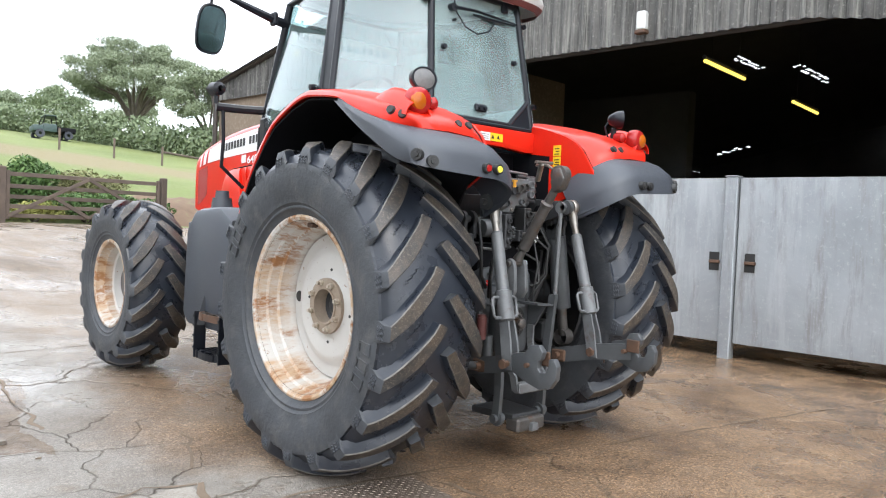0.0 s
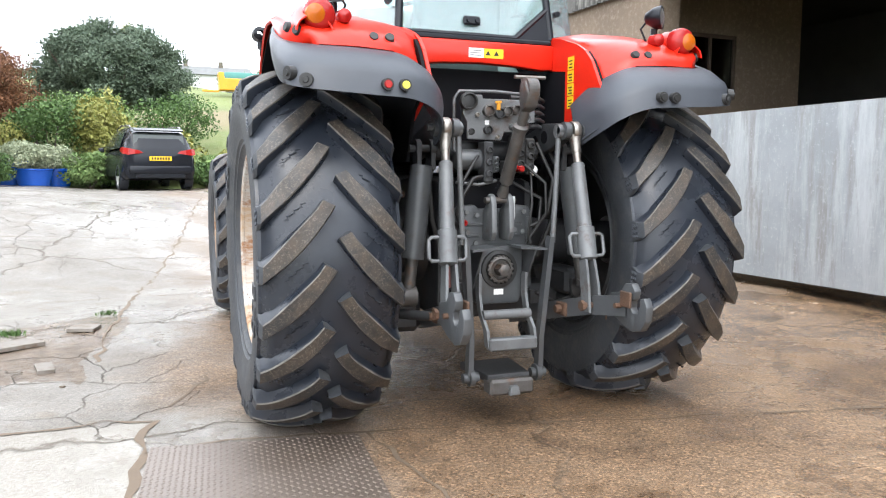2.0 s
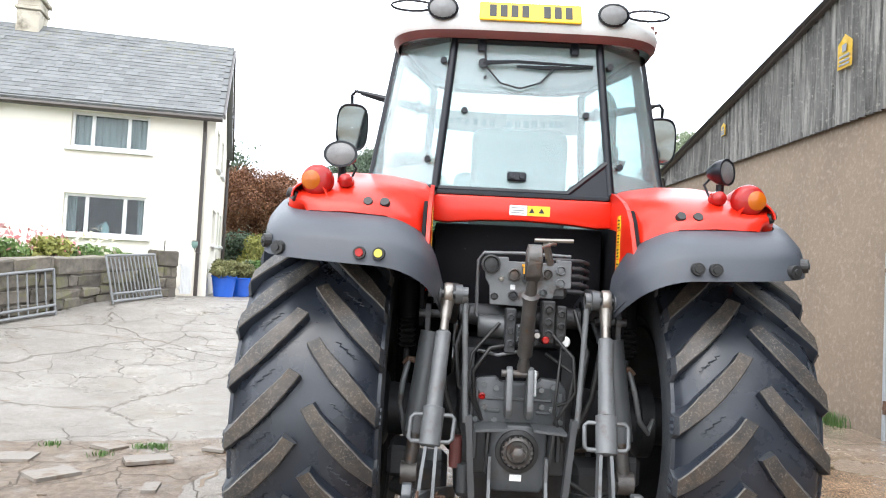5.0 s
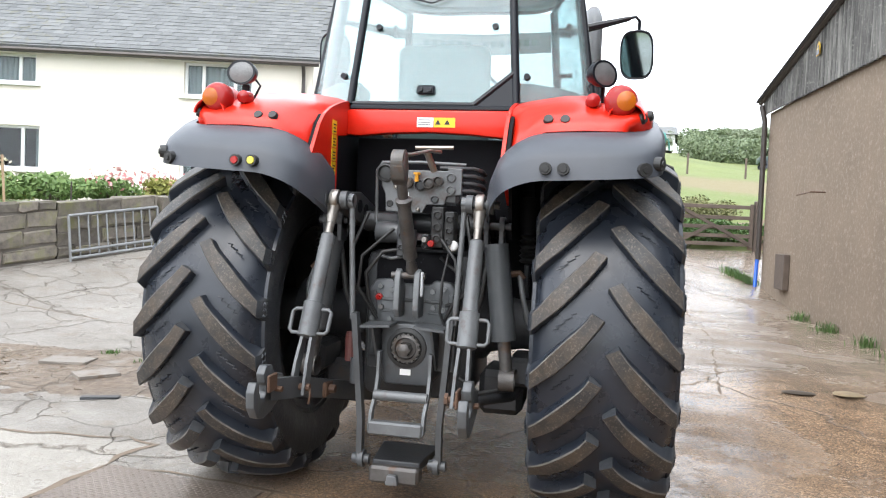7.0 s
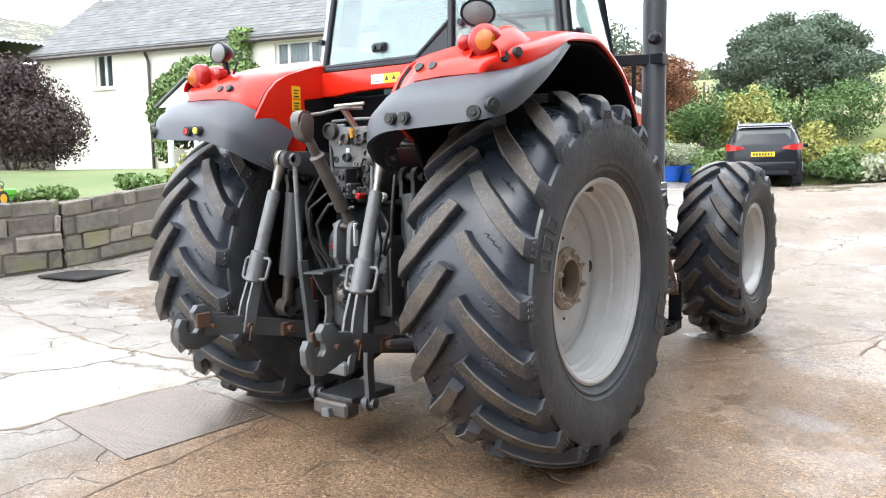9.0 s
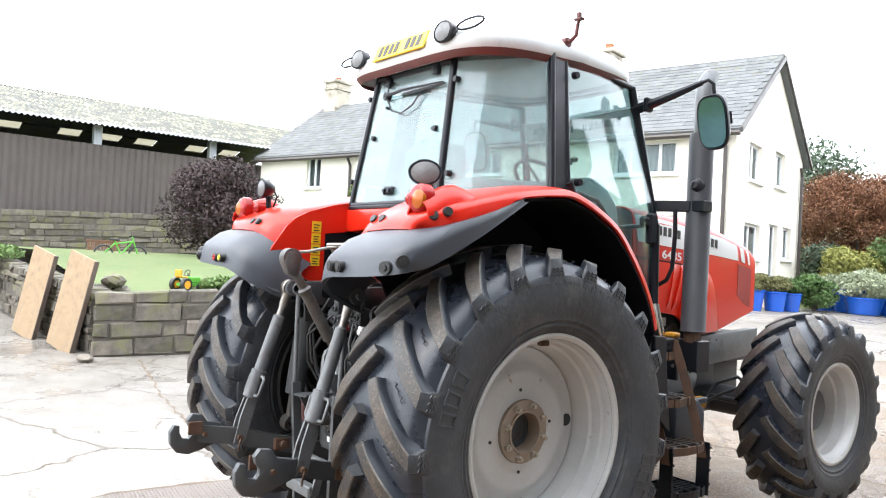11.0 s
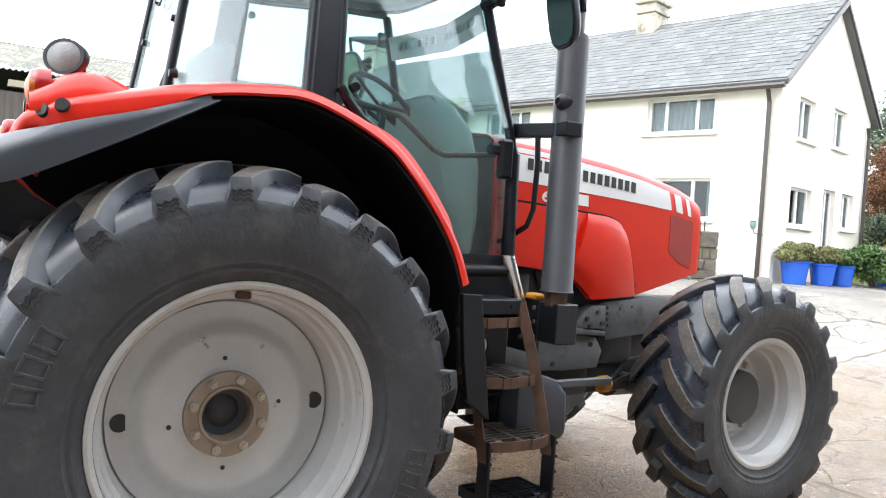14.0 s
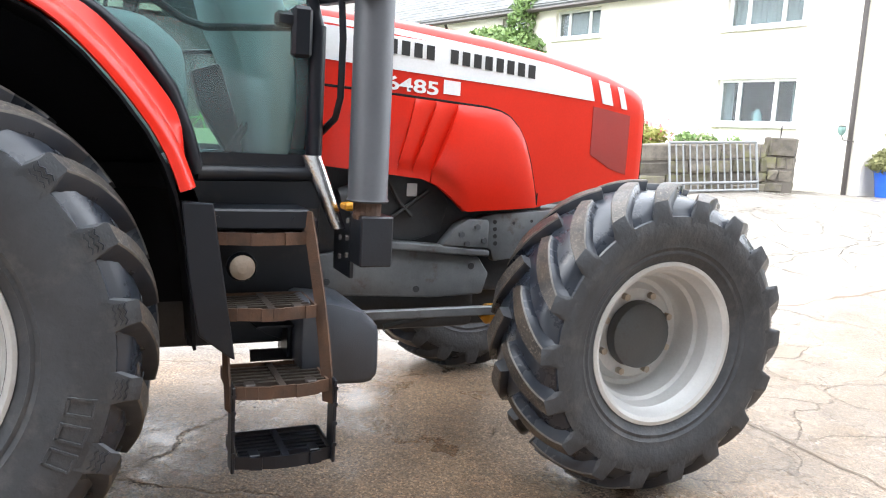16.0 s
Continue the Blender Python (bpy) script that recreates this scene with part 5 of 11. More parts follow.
for d0, d1 in ((6.5, 9.45), (10.2, 13.2)):
    grid(bm, [[(BX - d0, -14, back_z(d0)), (BX - d0, 13.2, back_z(d0))], [(BX - d1, -14, back_z(d1)), (BX - d1, 13.2, back_z(d1))]], 0.05)
edges_ = [-14.0] + [v for c in sorted(LIGHTS) for v in (c - 0.42, c + 0.42)] + [13.2]
for y0, y1 in zip(edges_[::2], edges_[1::2]):
    grid(bm, [[(BX - 9.45, y0, back_z(9.45)), (BX - 9.45, y1, back_z(9.45))], [(BX - 10.2, y0, back_z(10.2)), (BX - 10.2, y1, back_z(10.2))]], 0.05)
solo("roof_barn_back", bm, "mossroof", "far slope of the mossy barn roof", "roof", kind="structure")
for y in (-7.34, -3.77, -0.2, 3.37, 6.94, 10.5):
    p = thing("barn_post", "grey concrete post carrying the barn eave", "post", (BX - 0.2, y, 1.0), "posts of the brown barn")
    bm = bmesh.new()
    box(bm, (BX - 0.34, y - 0.12, 0.9), (BX - 0.10, y + 0.12, 5.2), 0.015)
    part("post", bm, "galv", p)
for y in LIGHTS:
    bm = bmesh.new()
    grid(bm, [[(BX - 9.4, y - 0.45, back_z(9.4) + 0.06), (BX - 9.4, y + 0.45, back_z(9.4) + 0.06)], [(BX - 10.25, y - 0.45, back_z(10.25) + 0.06), (BX - 10.25, y + 0.45, back_z(10.25) + 0.06)]], 0.01)
    solo("rooflight", bm, "rooflight", "pale translucent sheet let into the barn roof", "rooflight", "rooflights of the brown barn", smooth=None)

# ---------------------------------------------------------------- tractor
tractor = thing("tractor", "red farm tractor with muddy lugged tyres and a white-roofed cab", "tractor", (0, 0, 0))


def carcass(bm, c, R, W, rim_r, lug_h):
    """The tyre's body about the x axis, with bulging sidewalls and moulded rings."""
    h = W / 2
    rb = R - lug_h
    prof = [(-h * 0.80, rim_r - 0.012), (-h * 0.86, rim_r + 0.03), (-h * 0.91, rim_r + 0.050), (-h * 0.935, rim_r + 0.053), (-h * 0.94, rim_r + 0.060), (-h * 0.932, rim_r + 0.066), (-h * 0.955, rim_r + 0.078), (-h * 0.972, rim_r + 0.081), (-h * 0.972, rim_r + 0.088), (-h * 1.0, rim_r + 0.11), (-h * 1.065, (rim_r + rb) / 2 + 0.015), (-h * 1.05, rb - 0.11), (-h * 1.04, rb - 0.088), (-h * 1.033, rb - 0.083), (-h * 0.985, rb - 0.080), (-h * 0.93, rb - 0.058), (-h * 0.85, rb - 0.030), (-h * 0.6, rb - 0.007), (-h * 0.3, rb + 0.004), (0, rb + 0.006)]
    prof = prof + [(-a, r) for a, r in prof[-2::-1]]
    lathe(bm, prof, c, "x", 96)
    for f in bm.faces:
        q = f.calc_center_median() - Vector(c)
        f.material_index = 1 if math.hypot(q.y, q.z) > rb - 0.083 else 0


def lug_mesh(name, s, R, W, lugs, lug_h, sweep):
    """One curved tread bar from the crown to the shoulder, about the x axis at angle nought."""
    h = W / 2
    rb = R - lug_h
    half = math.pi / lugs
    bm = bmesh.new()
    rows = []
    n = 9
    for i in range(n + 1):
        u = i / n
        v = smoothstep(0.0, 0.45, u)
        xc = 0.030 + (h * 1.0 - 0.030) * u
        dt = -sweep * (u ** 0.88)
        # the inner end is cut square across, the outer end follows the shoulder
        skew = 0.026 * (1 - v) + 0.018 * v * (1 - smoothstep(0.6, 1.0, u))
        wdt = (0.013 + 0.022 * v) / R + smoothstep(0.6, 1.0, u) * half * 0.03
        top = R - 0.060 * u ** 2.2
        bot = rb - 0.015 - 0.055 * smoothstep(0.6, 1.0, u)
        flare = 0.012 / R + smoothstep(0.6, 1.0, u) * half * 0.07
        row = []
        for q, r, ex in ((-1, bot, -flare), (-1, top - 0.006, 0), (-0.86, top, 0), (0.86, top, 0), (1, top - 0.006, 0), (1, bot, flare)):
            row.append((s * max(0.0, xc + skew * q), r, dt + wdt * q + ex))
        rows.append(row)
    last = rows[-1]
    tm = (last[2][2] + last[3][2]) / 2
    rows.append([(s * h * 1.04, (rb - 0.085) if j in (0, 5) else (R - 0.092), tm + (q[2] - tm) * 1.0) for j, q in enumerate(last)])
    rows.append([(s * h * 1.055, (rb - 0.115) if j in (0, 5) else (R - 0.125), tm + (q[2] - tm) * 0.95) for j, q in enumerate(last)])
    rows.append([(s * h * 1.035, rb - 0.13, tm + (q[2] - tm) * 0.8) for j, q in enumerate(last)])
    vs = [[bm.verts.new((x, -r * math.cos(t), r * math.sin(t))) for x, r, t in row] for row in rows]
    for i, (a, b) in enumerate(zip(vs, vs[1:])):
        for j in range(5):
            f = bm.faces.new((a[j], a[j + 1], b[j + 1], b[j]))
            f.material_index = 0 if i >= n else (1 if j == 2 else 3 if j in (1, 3) else 2)
    bm.faces.new(vs[0])
    bm.faces.new(vs[-1][::-1])
    finish(bm, 38)
    me = bpy.data.meshes.new(name)
    bm.to_mesh(me)
    bm.free()
    me.materials.append(MAT["sidewall"])
    me.materials.append(MAT["lug"])
    me.materials.append(MAT["rubber"])
    me.materials.append(MAT["lug_edge"])
    return me


def wheel(cx, cy, cz, R, W, rim_r, lugs, lug_h, sweep, side, rim_mat, front, lug_pair):
    c = (cx, cy, cz)
    h = W / 2
    s = side
    bm = bmesh.new()
    if not front:
        prof = [(h * 0.80, rim_r + 0.022), (h * 0.86, rim_r + 0.018), (h * 0.868, rim_r + 0.006), (h * 0.84, rim_r - 0.008), (h * 0.72, rim_r - 0.016), (h * 0.64, rim_r - 0.018), (h * 0.60, rim_r - 0.030), (h * 0.44, rim_r - 0.036), (h * 0.40, rim_r - 0.050), (h * 0.22, rim_r - 0.055), (h * 0.17, rim_r - 0.064), (h * 0.03, rim_r - 0.066), (h * 0.03, rim_r - 0.070), (h * 0.095, rim_r - 0.074), (h * 0.10, rim_r - 0.125), (h * 0.125, rim_r - 0.150), (h * 0.19, rim_r - 0.175), (h * 0.205, rim_r - 0.20), (h * 0.20, rim_r - 0.26), (h * 0.215, 0.16), (h * 0.235, 0.150), (h * 0.235, 0.10)]
    else:
        prof = [(h * 0.80, rim_r + 0.02), (h * 0.86, rim_r + 0.016), (h * 0.868, rim_r + 0.0), (h * 0.82, rim_r - 0.016), (h * 0.62, rim_r - 0.026), (h * 0.55, rim_r - 0.042), (h * 0.3, rim_r - 0.052), (h * 0.24, rim_r - 0.066), (h * -0.1, rim_r - 0.072), (h * -0.2, rim_r - 0.09), (h * -0.22, 0.225), (h * -0.08, 0.20), (h * -0.07, 0.10)]
    lathe(bm, prof, c, "x", 72, s)
    w = part("wheel", bm, rim_mat, tractor, "steel wheel, " + ("white with rust streaks" if rim_mat == "rim_rusty" else "dusty silver-grey"), smooth=35)
    bm = bmesh.new()
    inner = [(-h * 0.80, rim_r + 0.022), (-h * 0.865, rim_r - 0.004), (-h * 0.6, rim_r - 0.03), (-h * 0.3, rim_r - 0.06), (h * 0.0, rim_r - 0.085), (h * 0.05, 0.14)] if not front else [(-h * 0.80, rim_r + 0.022), (-h * 0.865, rim_r - 0.004), (-h * 0.6, rim_r - 0.03), (-h * 0.3, rim_r - 0.095), (-h * 0.3, 0.14)]
    lathe(bm, inner, c, "x", 48, s)
    part("inner_rim", bm, "iron", w, "dusty dark inside of the rim", smooth=35)
    bm = bmesh.new()
    carcass(bm, c, R, W, rim_r, lug_h)
    ty = part("tyre", bm, ["sidewall", "rubber"], tractor, "black rubber farm tyre with muddy worn lugs", smooth=38)
    for k in range(lugs):
        for j, sd in enumerate((1, -1)):
            o = new("lug", lug_pair[j])
            o.parent = ty
            o.matrix_basis = Matrix.Translation(c) @ Matrix.Rotation(-(2 * math.pi * (k + (0.5 if sd > 0 else 0.0)) / lugs + 0.09 * (1 + s)), 4, "X")
    if not front:
        bm = bmesh.new()
        f = h * 0.235
        lathe(bm, [(f, 0.152), (f + 0.016, 0.150), (f + 0.020, 0.104), (f + 0.028, 0.102), (f + 0.028, 0.092), (f - 0.05, 0.088)], c, "x", 36, s)
        part("hub", bm, "hub", w, "rusty hub flange with a hollow centre", smooth=40)
        bm = bmesh.new()
        lathe(bm, [(f - 0.045, 0.09), (f - 0.05, 0.06), (f - 0.03, 0.03), (f - 0.028, 0.0001)], c, "x", 24, s)
        part("axle_end", bm, "iron", w, "dark axle end", smooth=40)
        for k in range(8):
            bm = bmesh.new()
            t = 2 * math.pi * (k + 0.5) / 8 + 0.1
            p = Vector(c) + Vector((s * (f + 0.016), 0.126 * math.cos(t), 0.126 * math.sin(t)))
            cyl(bm, p, p + Vector((s * 0.020, 0, 0)), 0.0165, None, 6)
            cyl(bm, p + Vector((s * 0.018, 0, 0)), p + Vector((s * 0.034, 0, 0)), 0.010, None, 8)
            part("wheel_nut", bm, "nut", w)
        for rr, rad, t in ((0.345, 0.031, 0.05), (0.345, 0.031, math.pi + 0.05), (0.195, 0.008, 0.15), (0.195, 0.008, math.pi * 0.52), (0.195, 0.008, math.pi * 1.06), (0.195, 0.008, math.pi * 1.5)):
            bm = bmesh.new()
            ff = h * 0.103 if rr > 0.3 else h * 0.206
            p = Vector(c) + Vector((s * ff, rr * math.cos(t), rr * math.sin(t)))
            cyl(bm, p - Vector((s * 0.02, 0, 0)), p + Vector((s * 0.003, 0, 0)), rad, None, 18)
            part("rim_hole", bm, "inkblack", w)
        bm = bmesh.new()
        p = Vector(c) + Vector((s * h * 0.62, 0, rim_r - 0.036))
        box(bm, p - Vector((0.02, 0.024, 0.012)), p + Vector((0.02, 0.024, 0.014)), 0.005)
        part("clip", bm, "rust", w)
        # moulded maker's marks, as plain raised bars
        rr = (rim_r + R - lug_h) / 2 + 0.02
        for t0 in ((-0.40, 2.75) if s > 0 else (0.5, 3.4)):
            for q in range(3):
                bm = bmesh.new()
                for dr, dl, wd, ht in ((0.0, 0.0, 0.010, 0.085), (0.0, 0.05, 0.010, 0.085), (0.038, 0.025, 0.05, 0.010), (-0.038, 0.025, 0.05, 0.010)):
                    m = Matrix.Translation(c) @ Matrix.Rotation(t0 + (q - 1) * 0.125 + dl / rr, 4, "X")
                    box(bm, (s * h * 1.05, rr + dr - ht / 2, -wd / 2), (s * (h * 1.062 + 0.003), rr + dr + ht / 2, wd / 2), 0.001, m)
                part("moulded_letter", bm, "sidewall", ty)
        for q in range(11):
            bm = bmesh.new()
            m = Matrix.Translation(c) @ Matrix.Rotation(1.05 + q * 0.085, 4, "X")
            box(bm, (s * h * 1.045, rr + 0.013, -0.02), (s * (h * 1.055 + 0.0005), rr + 0.053, 0.017), 0.0, m)
            part("moulded_bar", bm, "sidewall", ty)
        # wavy marks between the lug ends and stepped marks in the tread
        for k in range(lugs):
            for sd in (1, -1):
                ang = -(2 * math.pi * (k + (0.5 if sd > 0 else 0.0)) / lugs + 0.09 * (1 + s))
                for me in TREAD_MARKS[sd]:
                    o = new(me.name, me)
                    o.parent = ty
                    o.matrix_basis = Matrix.Translation(c) @ Matrix.Rotation(ang, 4, "X")
    else:
        bm = bmesh.new()
        lathe(bm, [(-h * 0.04, 0.15), (h * 0.18, 0.145), (h * 0.24, 0.12), (h * 0.25, 0.0001)], c, "x", 28, s)
        part("hub", bm, "grey_dark", w, smooth=40)
        for k in range(8):
            bm = bmesh.new()
            t = 2 * math.pi * (k + 0.5) / 8
            p = Vector(c) + Vector((-s * h * 0.09, 0.18 * math.cos(t), 0.18 * math.sin(t)))
            cyl(bm, p, p + Vector((s * 0.03, 0, 0)), 0.016, None, 6)
            part("wheel_nut", bm, "nut", w)
    return w


RW, RZ, RR = 0.895, 0.862, 0.885


def tread_marks(sd):
    """Two small moulded marks beside a lug: waves on the shoulder, a stepped figure in the tread."""
    h, rb, out = 0.295, RR - 0.055, []
    P = lambda x, r, t: Vector((sd * x, -r * math.cos(t), r * math.sin(t)))
    bm = bmesh.new()
    for q in range(3):
        tube(bm, [P(h * 1.052, RR - 0.103 - 0.015 * q, -0.378 + 0.017 * k) + P(0, 0.004 * (-1) ** k, -0.335) for k in range(6)], 0.0032, 5)
    me = bpy.data.meshes.new("wavy_mark")
    bm.to_mesh(me)
    bm.free()
    me.materials.append(MAT["rubber"])
    out.append(me)
    bm = bmesh.new()
    for q in range(3):
        t0 = 0.018 - 0.030 * q
        x0 = 0.115 + 0.030 * q
        tube(bm, [P(x0, rb + 0.001, t0), P(x0 + 0.022, rb + 0.001, t0 - 0.006), P(x0 + 0.016, rb + 0.001, t0 - 0.020), P(x0 + 0.034, rb, t0 - 0.026)], 0.0024, 5)
    me = bpy.data.meshes.new("stepped_mark")
    bm.to_mesh(me)
    bm.free()
    me.materials.append(MAT["rubber"])
    out.append(me)
    return out


TREAD_MARKS = {1: tread_marks(1), -1: tread_marks(-1)}
REAR_LUGS = [lug_mesh("rear_lug", q, RR, 0.59, 21, 0.055, 0.335) for q in (1, -1)]
wheel(RW, 0, RZ, RR, 0.59, 0.465, 21, 0.055, 0.30, 1, "rim", False, REAR_LUGS)
wheel(-RW, 0, RZ, RR, 0.59, 0.465, 21, 0.055, 0.30, -1, "rim_rusty", False, REAR_LUGS)
FW, FY, FZ, FR = 0.925, 2.86, 0.738, 0.676
FRONT_LUGS = [lug_mesh("front_lug", q, FR, 0.44, 18, 0.048, 0.36) for q in (1, -1)]
wheel(FW, FY, FZ, FR, 0.44, 0.336, 18, 0.048, 0.34, 1, "rim", True, FRONT_LUGS)
wheel(-FW, FY, FZ, FR, 0.44, 0.336, 18, 0.048, 0.34, -1, "rim_rusty", True, FRONT_LUGS)

# ---- rear wings
ARC = [(-0.692, 1.772), (-0.668, 1.822), (-0.58, 1.868), (-0.30, 1.945), (-0.10, 1.988), (0.06, 2.008), (0.21, 2.014), (0.38, 1.966), (0.57, 1.876), (0.69, 1.77), (0.79, 1.656), (0.874, 1.54), (0.927, 1.44), (0.965, 1.335)]


def curve_at(pts, t):
    """A smooth curve through points, t from 0 to 1."""
    n = len(pts) - 1
    i = min(int(t * n), n - 1)
    f = t * n - i
    p = [Vector(pts[max(0, min(n, i + d))]) for d in (-1, 0, 1, 2)]
    return 0.5 * ((2 * p[1]) + (p[2] - p[0]) * f + (2 * p[0] - 5 * p[1] + 4 * p[2] - p[3]) * f ** 2 + (3 * p[1] - p[0] - 3 * p[2] + p[3]) * f ** 3)


def wing(s):
    inner = [0.43, 0.43, 0.43, 0.44, 0.46, 0.50, 0.56, 0.66, 0.74, 0.79, 0.83, 0.86, 0.88, 0.90]
    bm = bmesh.new()
    rows = []
    for k in range(53):
        (y, z), a, b = (curve_at(ARC, max(0.0, min(1.0, (k + d) / 52))) for d in (0, -1, 1))
        t = Vector((0, b[0] - a[0], b[1] - a[1])).normalized()
        nrm = Vector((0, -t.z, t.y))
        xi, xo = float(np.interp(k / 4, range(14), inner)), float(np.interp(y, [-0.695, -0.66, -0.60, -0.50, 0.3, 0.95], [0.945, 0.99, 1.04, 1.058, 1.03, 1.0]))
        crown = 0.008 + 0.022 * smoothstep(-0.68, -0.50, y)
        row = []
        for f, d in ((0, -0.02), (0.02, -0.006), (0.12, 0.006), (0.35, crown * 0.9), (0.65, crown), (0.85, crown * 0.6), (0.95, 0.006), (0.985, -0.006), (1.0, -0.022), (1.004, -0.024 - 0.055 * (1 - smoothstep(-0.40, -0.12, y)))):
            p = Vector((s * (xi + (xo - xi) * f), y, z)) + nrm * d
            near = 1 - smoothstep(-0.69, -0.45, y)
            fold = [0.43, 0.47, 0.52, 0.57, 0.66]
            p += Vector((0, float(np.interp(abs(p.x), fold, [0.125, 0.05, 0.025, 0.012, 0])), -float(np.interp(abs(p.x), fold, [0.15, 0.078, 0.038, 0.016, 0])))) * near
            row.append(p)
        rows.append(row)
    grid(bm, rows, 0.012)
    w = part("wing", bm, "red", tractor, "glossy red rear wing", smooth=50)
    # raised red face between the rolled lip and the door seal
    bm = bmesh.new()
    rows = []
    for k in range(25):
        u = 0.50 + 0.48 * k / 24
        (y, z), a, b = (curve_at(ARC, max(0.0, min(1.0, u + d))) for d in (0, -0.02, 0.02))
        t = Vector((0, b[0] - a[0], b[1] - a[1])).normalized()
        nrm = Vector((0, -t.z, t.y))
        hgt = 0.008 + 0.062 * smoothstep(0.50, 0.68, u) * (1 - smoothstep(0.82, 0.98, u))
        rows.append([Vector((s * x, y, z)) + nrm * d for x, d in ((0.935, 0.010), (0.915, 0.018), (0.90, 0.4 * hgt + 0.018), (0.885, hgt + 0.012), (0.865, hgt + 0.014), (0.82, hgt * 0.6))])
    grid(bm, rows, 0.006)
    part("wing_face", bm, "red", w, smooth=50)
    # raised lamp pod
    bm = bmesh.new()
    rows = []
    for k in range(9):
        t = k / 8
        y = -0.66 + 0.36 * t
        zc = 1.86 + 0.20 * (y + 0.66)
        hgt = 0.085 * math.sin(math.pi * min(1, t * 1.7 + 0.25) * 0.5) * (1 - smoothstep(0.45, 1.0, t))
        rows.append([Vector((s * (0.940 + 0.078 * math.cos(a)), y, zc - 0.03 + (hgt + 0.035) * max(0.0, math.sin(a)))) for a in (math.pi * j / 12 for j in range(13))])
    grid(bm, rows, 0.006)
    part("lamp_pod", bm, "red", w, smooth=50)
    bm = bmesh.new()
    c = Vector((s * 0.915, -0.60, 1.908))
    lathe(bm, [(0.0, 0.069), (0.034, 0.068), (0.052, 0.060), (0.060, 0.044), (0.063, 0.0001)], c, "y", 24, -1)
    part("lamp_rim", bm, "redlens", w, "round red rear lamp rim", smooth=40)
    bm = bmesh.new()
    lathe(bm, [(0.045, 0.045), (0.060, 0.041), (0.068, 0.026), (0.071, 0.0001)], c + Vector((s * 0.020, 0, -0.003)), "y", 24, -1)
    part("indicator_lens", bm, "orange", w, "amber indicator lens", smooth=40)
    bm = bmesh.new()
    c = Vector((s * 0.80, -0.585, 1.915))
    lathe(bm, [(-0.03, 0.034), (0.02, 0.030), (0.032, 0.017), (0.036, 0.0001)], c, "y", 18, -1)
    part("small_lamp", bm, "redlens", w, "small red marker dome", smooth=40)
    # plugs in the red skin
    for x, y, z, d in ((0.62, -0.672, 1.824, (0, -0.85, 0.5)), (0.69, -0.672, 1.824, (0, -0.85, 0.5)), (1.012, -0.625, 1.838, (0.75, -0.65, 0.2)), (1.046, -0.575, 1.857, (1, -0.3, 0.2))):
        bm = bmesh.new()
        d = Vector((s * d[0], d[1], d[2])).normalized()
        p = Vector((s * x, y, z)) - d * 0.012
        cyl(bm, p, p + d * 0.018, 0.024, 0.019, 16)
        part("rubber_plug", bm, "inkblack", w)
    # inner red side panel down to the axle
    bm = bmesh.new()
    prism(bm, [(-0.675, 1.655), (-0.60, 1.59), (-0.50, 1.53), (-0.36, 1.46), (-0.33, 1.46), (-0.33, 1.93), (-0.44, 1.895), (-0.52, 1.855), (-0.58, 1.80), (-0.64, 1.71)], "x", s * 0.425, s * 0.442)
    p = part("inner_panel", bm, "red", w)
    bm = bmesh.new()
    prism(bm, [(-0.33, 1.44), (-0.20, 1.42), (-0.10, 1.44), (-0.09, 1.80), (-0.33, 1.77)], "x", s * 0.427, s * 0.442)
    part("inner_shield", bm, "liner", w, "black inner shield")
    bm = bmesh.new()
    prism(bm, [(-0.33, 1.773), (-0.09, 1.803), (-0.08, 1.985), (-0.26, 1.95), (-0.33, 1.93)], "x", s * 0.425, s * 0.442)
    part("inner_top_panel", bm, "red", w)
    for y0, y1, z0, z1 in ((-0.42, -0.36, 1.775, 1.84), (-0.42, -0.36, 1.71, 1.77), (-0.42, -0.36, 1.645, 1.705), (-0.42, -0.36, 1.58, 1.64)):
        bm = bmesh.new()
        box(bm, (s * 0.4215, y0, z0), (s * 0.424, y1, z1), 0.0)
        st = part("warning_sticker", bm, "yellow", p, "yellow warning sticker")
        bm = bmesh.new()
        for q in range(3):
            zz = z0 + 0.008 + q * (z1 - z0 - 0.016) / 3
            box(bm, (s * 0.4202, y0 + 0.012, zz), (s * 0.4212, y1 - 0.012 - 0.008 * (q % 2), zz + 0.006), 0.0)
        part("sticker_print", bm, "inkblack", st)
    # black mudguard extension
    T = [(1.035, -0.13, 1.955), (1.058, -0.30, 1.888), (1.062, -0.46, 1.836), (1.04, -0.59, 1.797), (0.975, -0.668, 1.777), (0.88, -0.692, 1.772), (0.71, -0.692, 1.768), (0.57, -0.685, 1.755), (0.47, -0.645, 1.71), (0.425, -0.56, 1.665), (0.405, -0.42, 1.59)]
    Bt = [(1.04, -0.13, 1.935), (1.07, -0.30, 1.84), (1.09, -0.47, 1.745), (1.095, -0.70, 1.625), (1.065, -0.825, 1.585), (0.94, -0.875, 1.568), (0.73, -0.88, 1.556), (0.57, -0.87, 1.545), (0.455, -0.83, 1.50), (0.395, -0.72, 1.435), (0.37, -0.56, 1.37)]
    rows = [[], [], [], [], []]
    for k in range(41):
        t, b = curve_at(T, k / 40), curve_at(Bt, k / 40)
        out = Vector((b.x - 0.72, b.y + 0.1, 0)).normalized() * smoothstep(0.0, 0.3, k / 40)
        lift = Vector((0, 0, 1)) * smoothstep(0.0, 0.3, k / 40)
        rows[0].append(t)
        rows[1].append(t.lerp(b, 0.30) + out * 0.026 + lift * 0.030)
        rows[2].append(t.lerp(b, 0.62) + out * 0.040 + lift * 0.034)
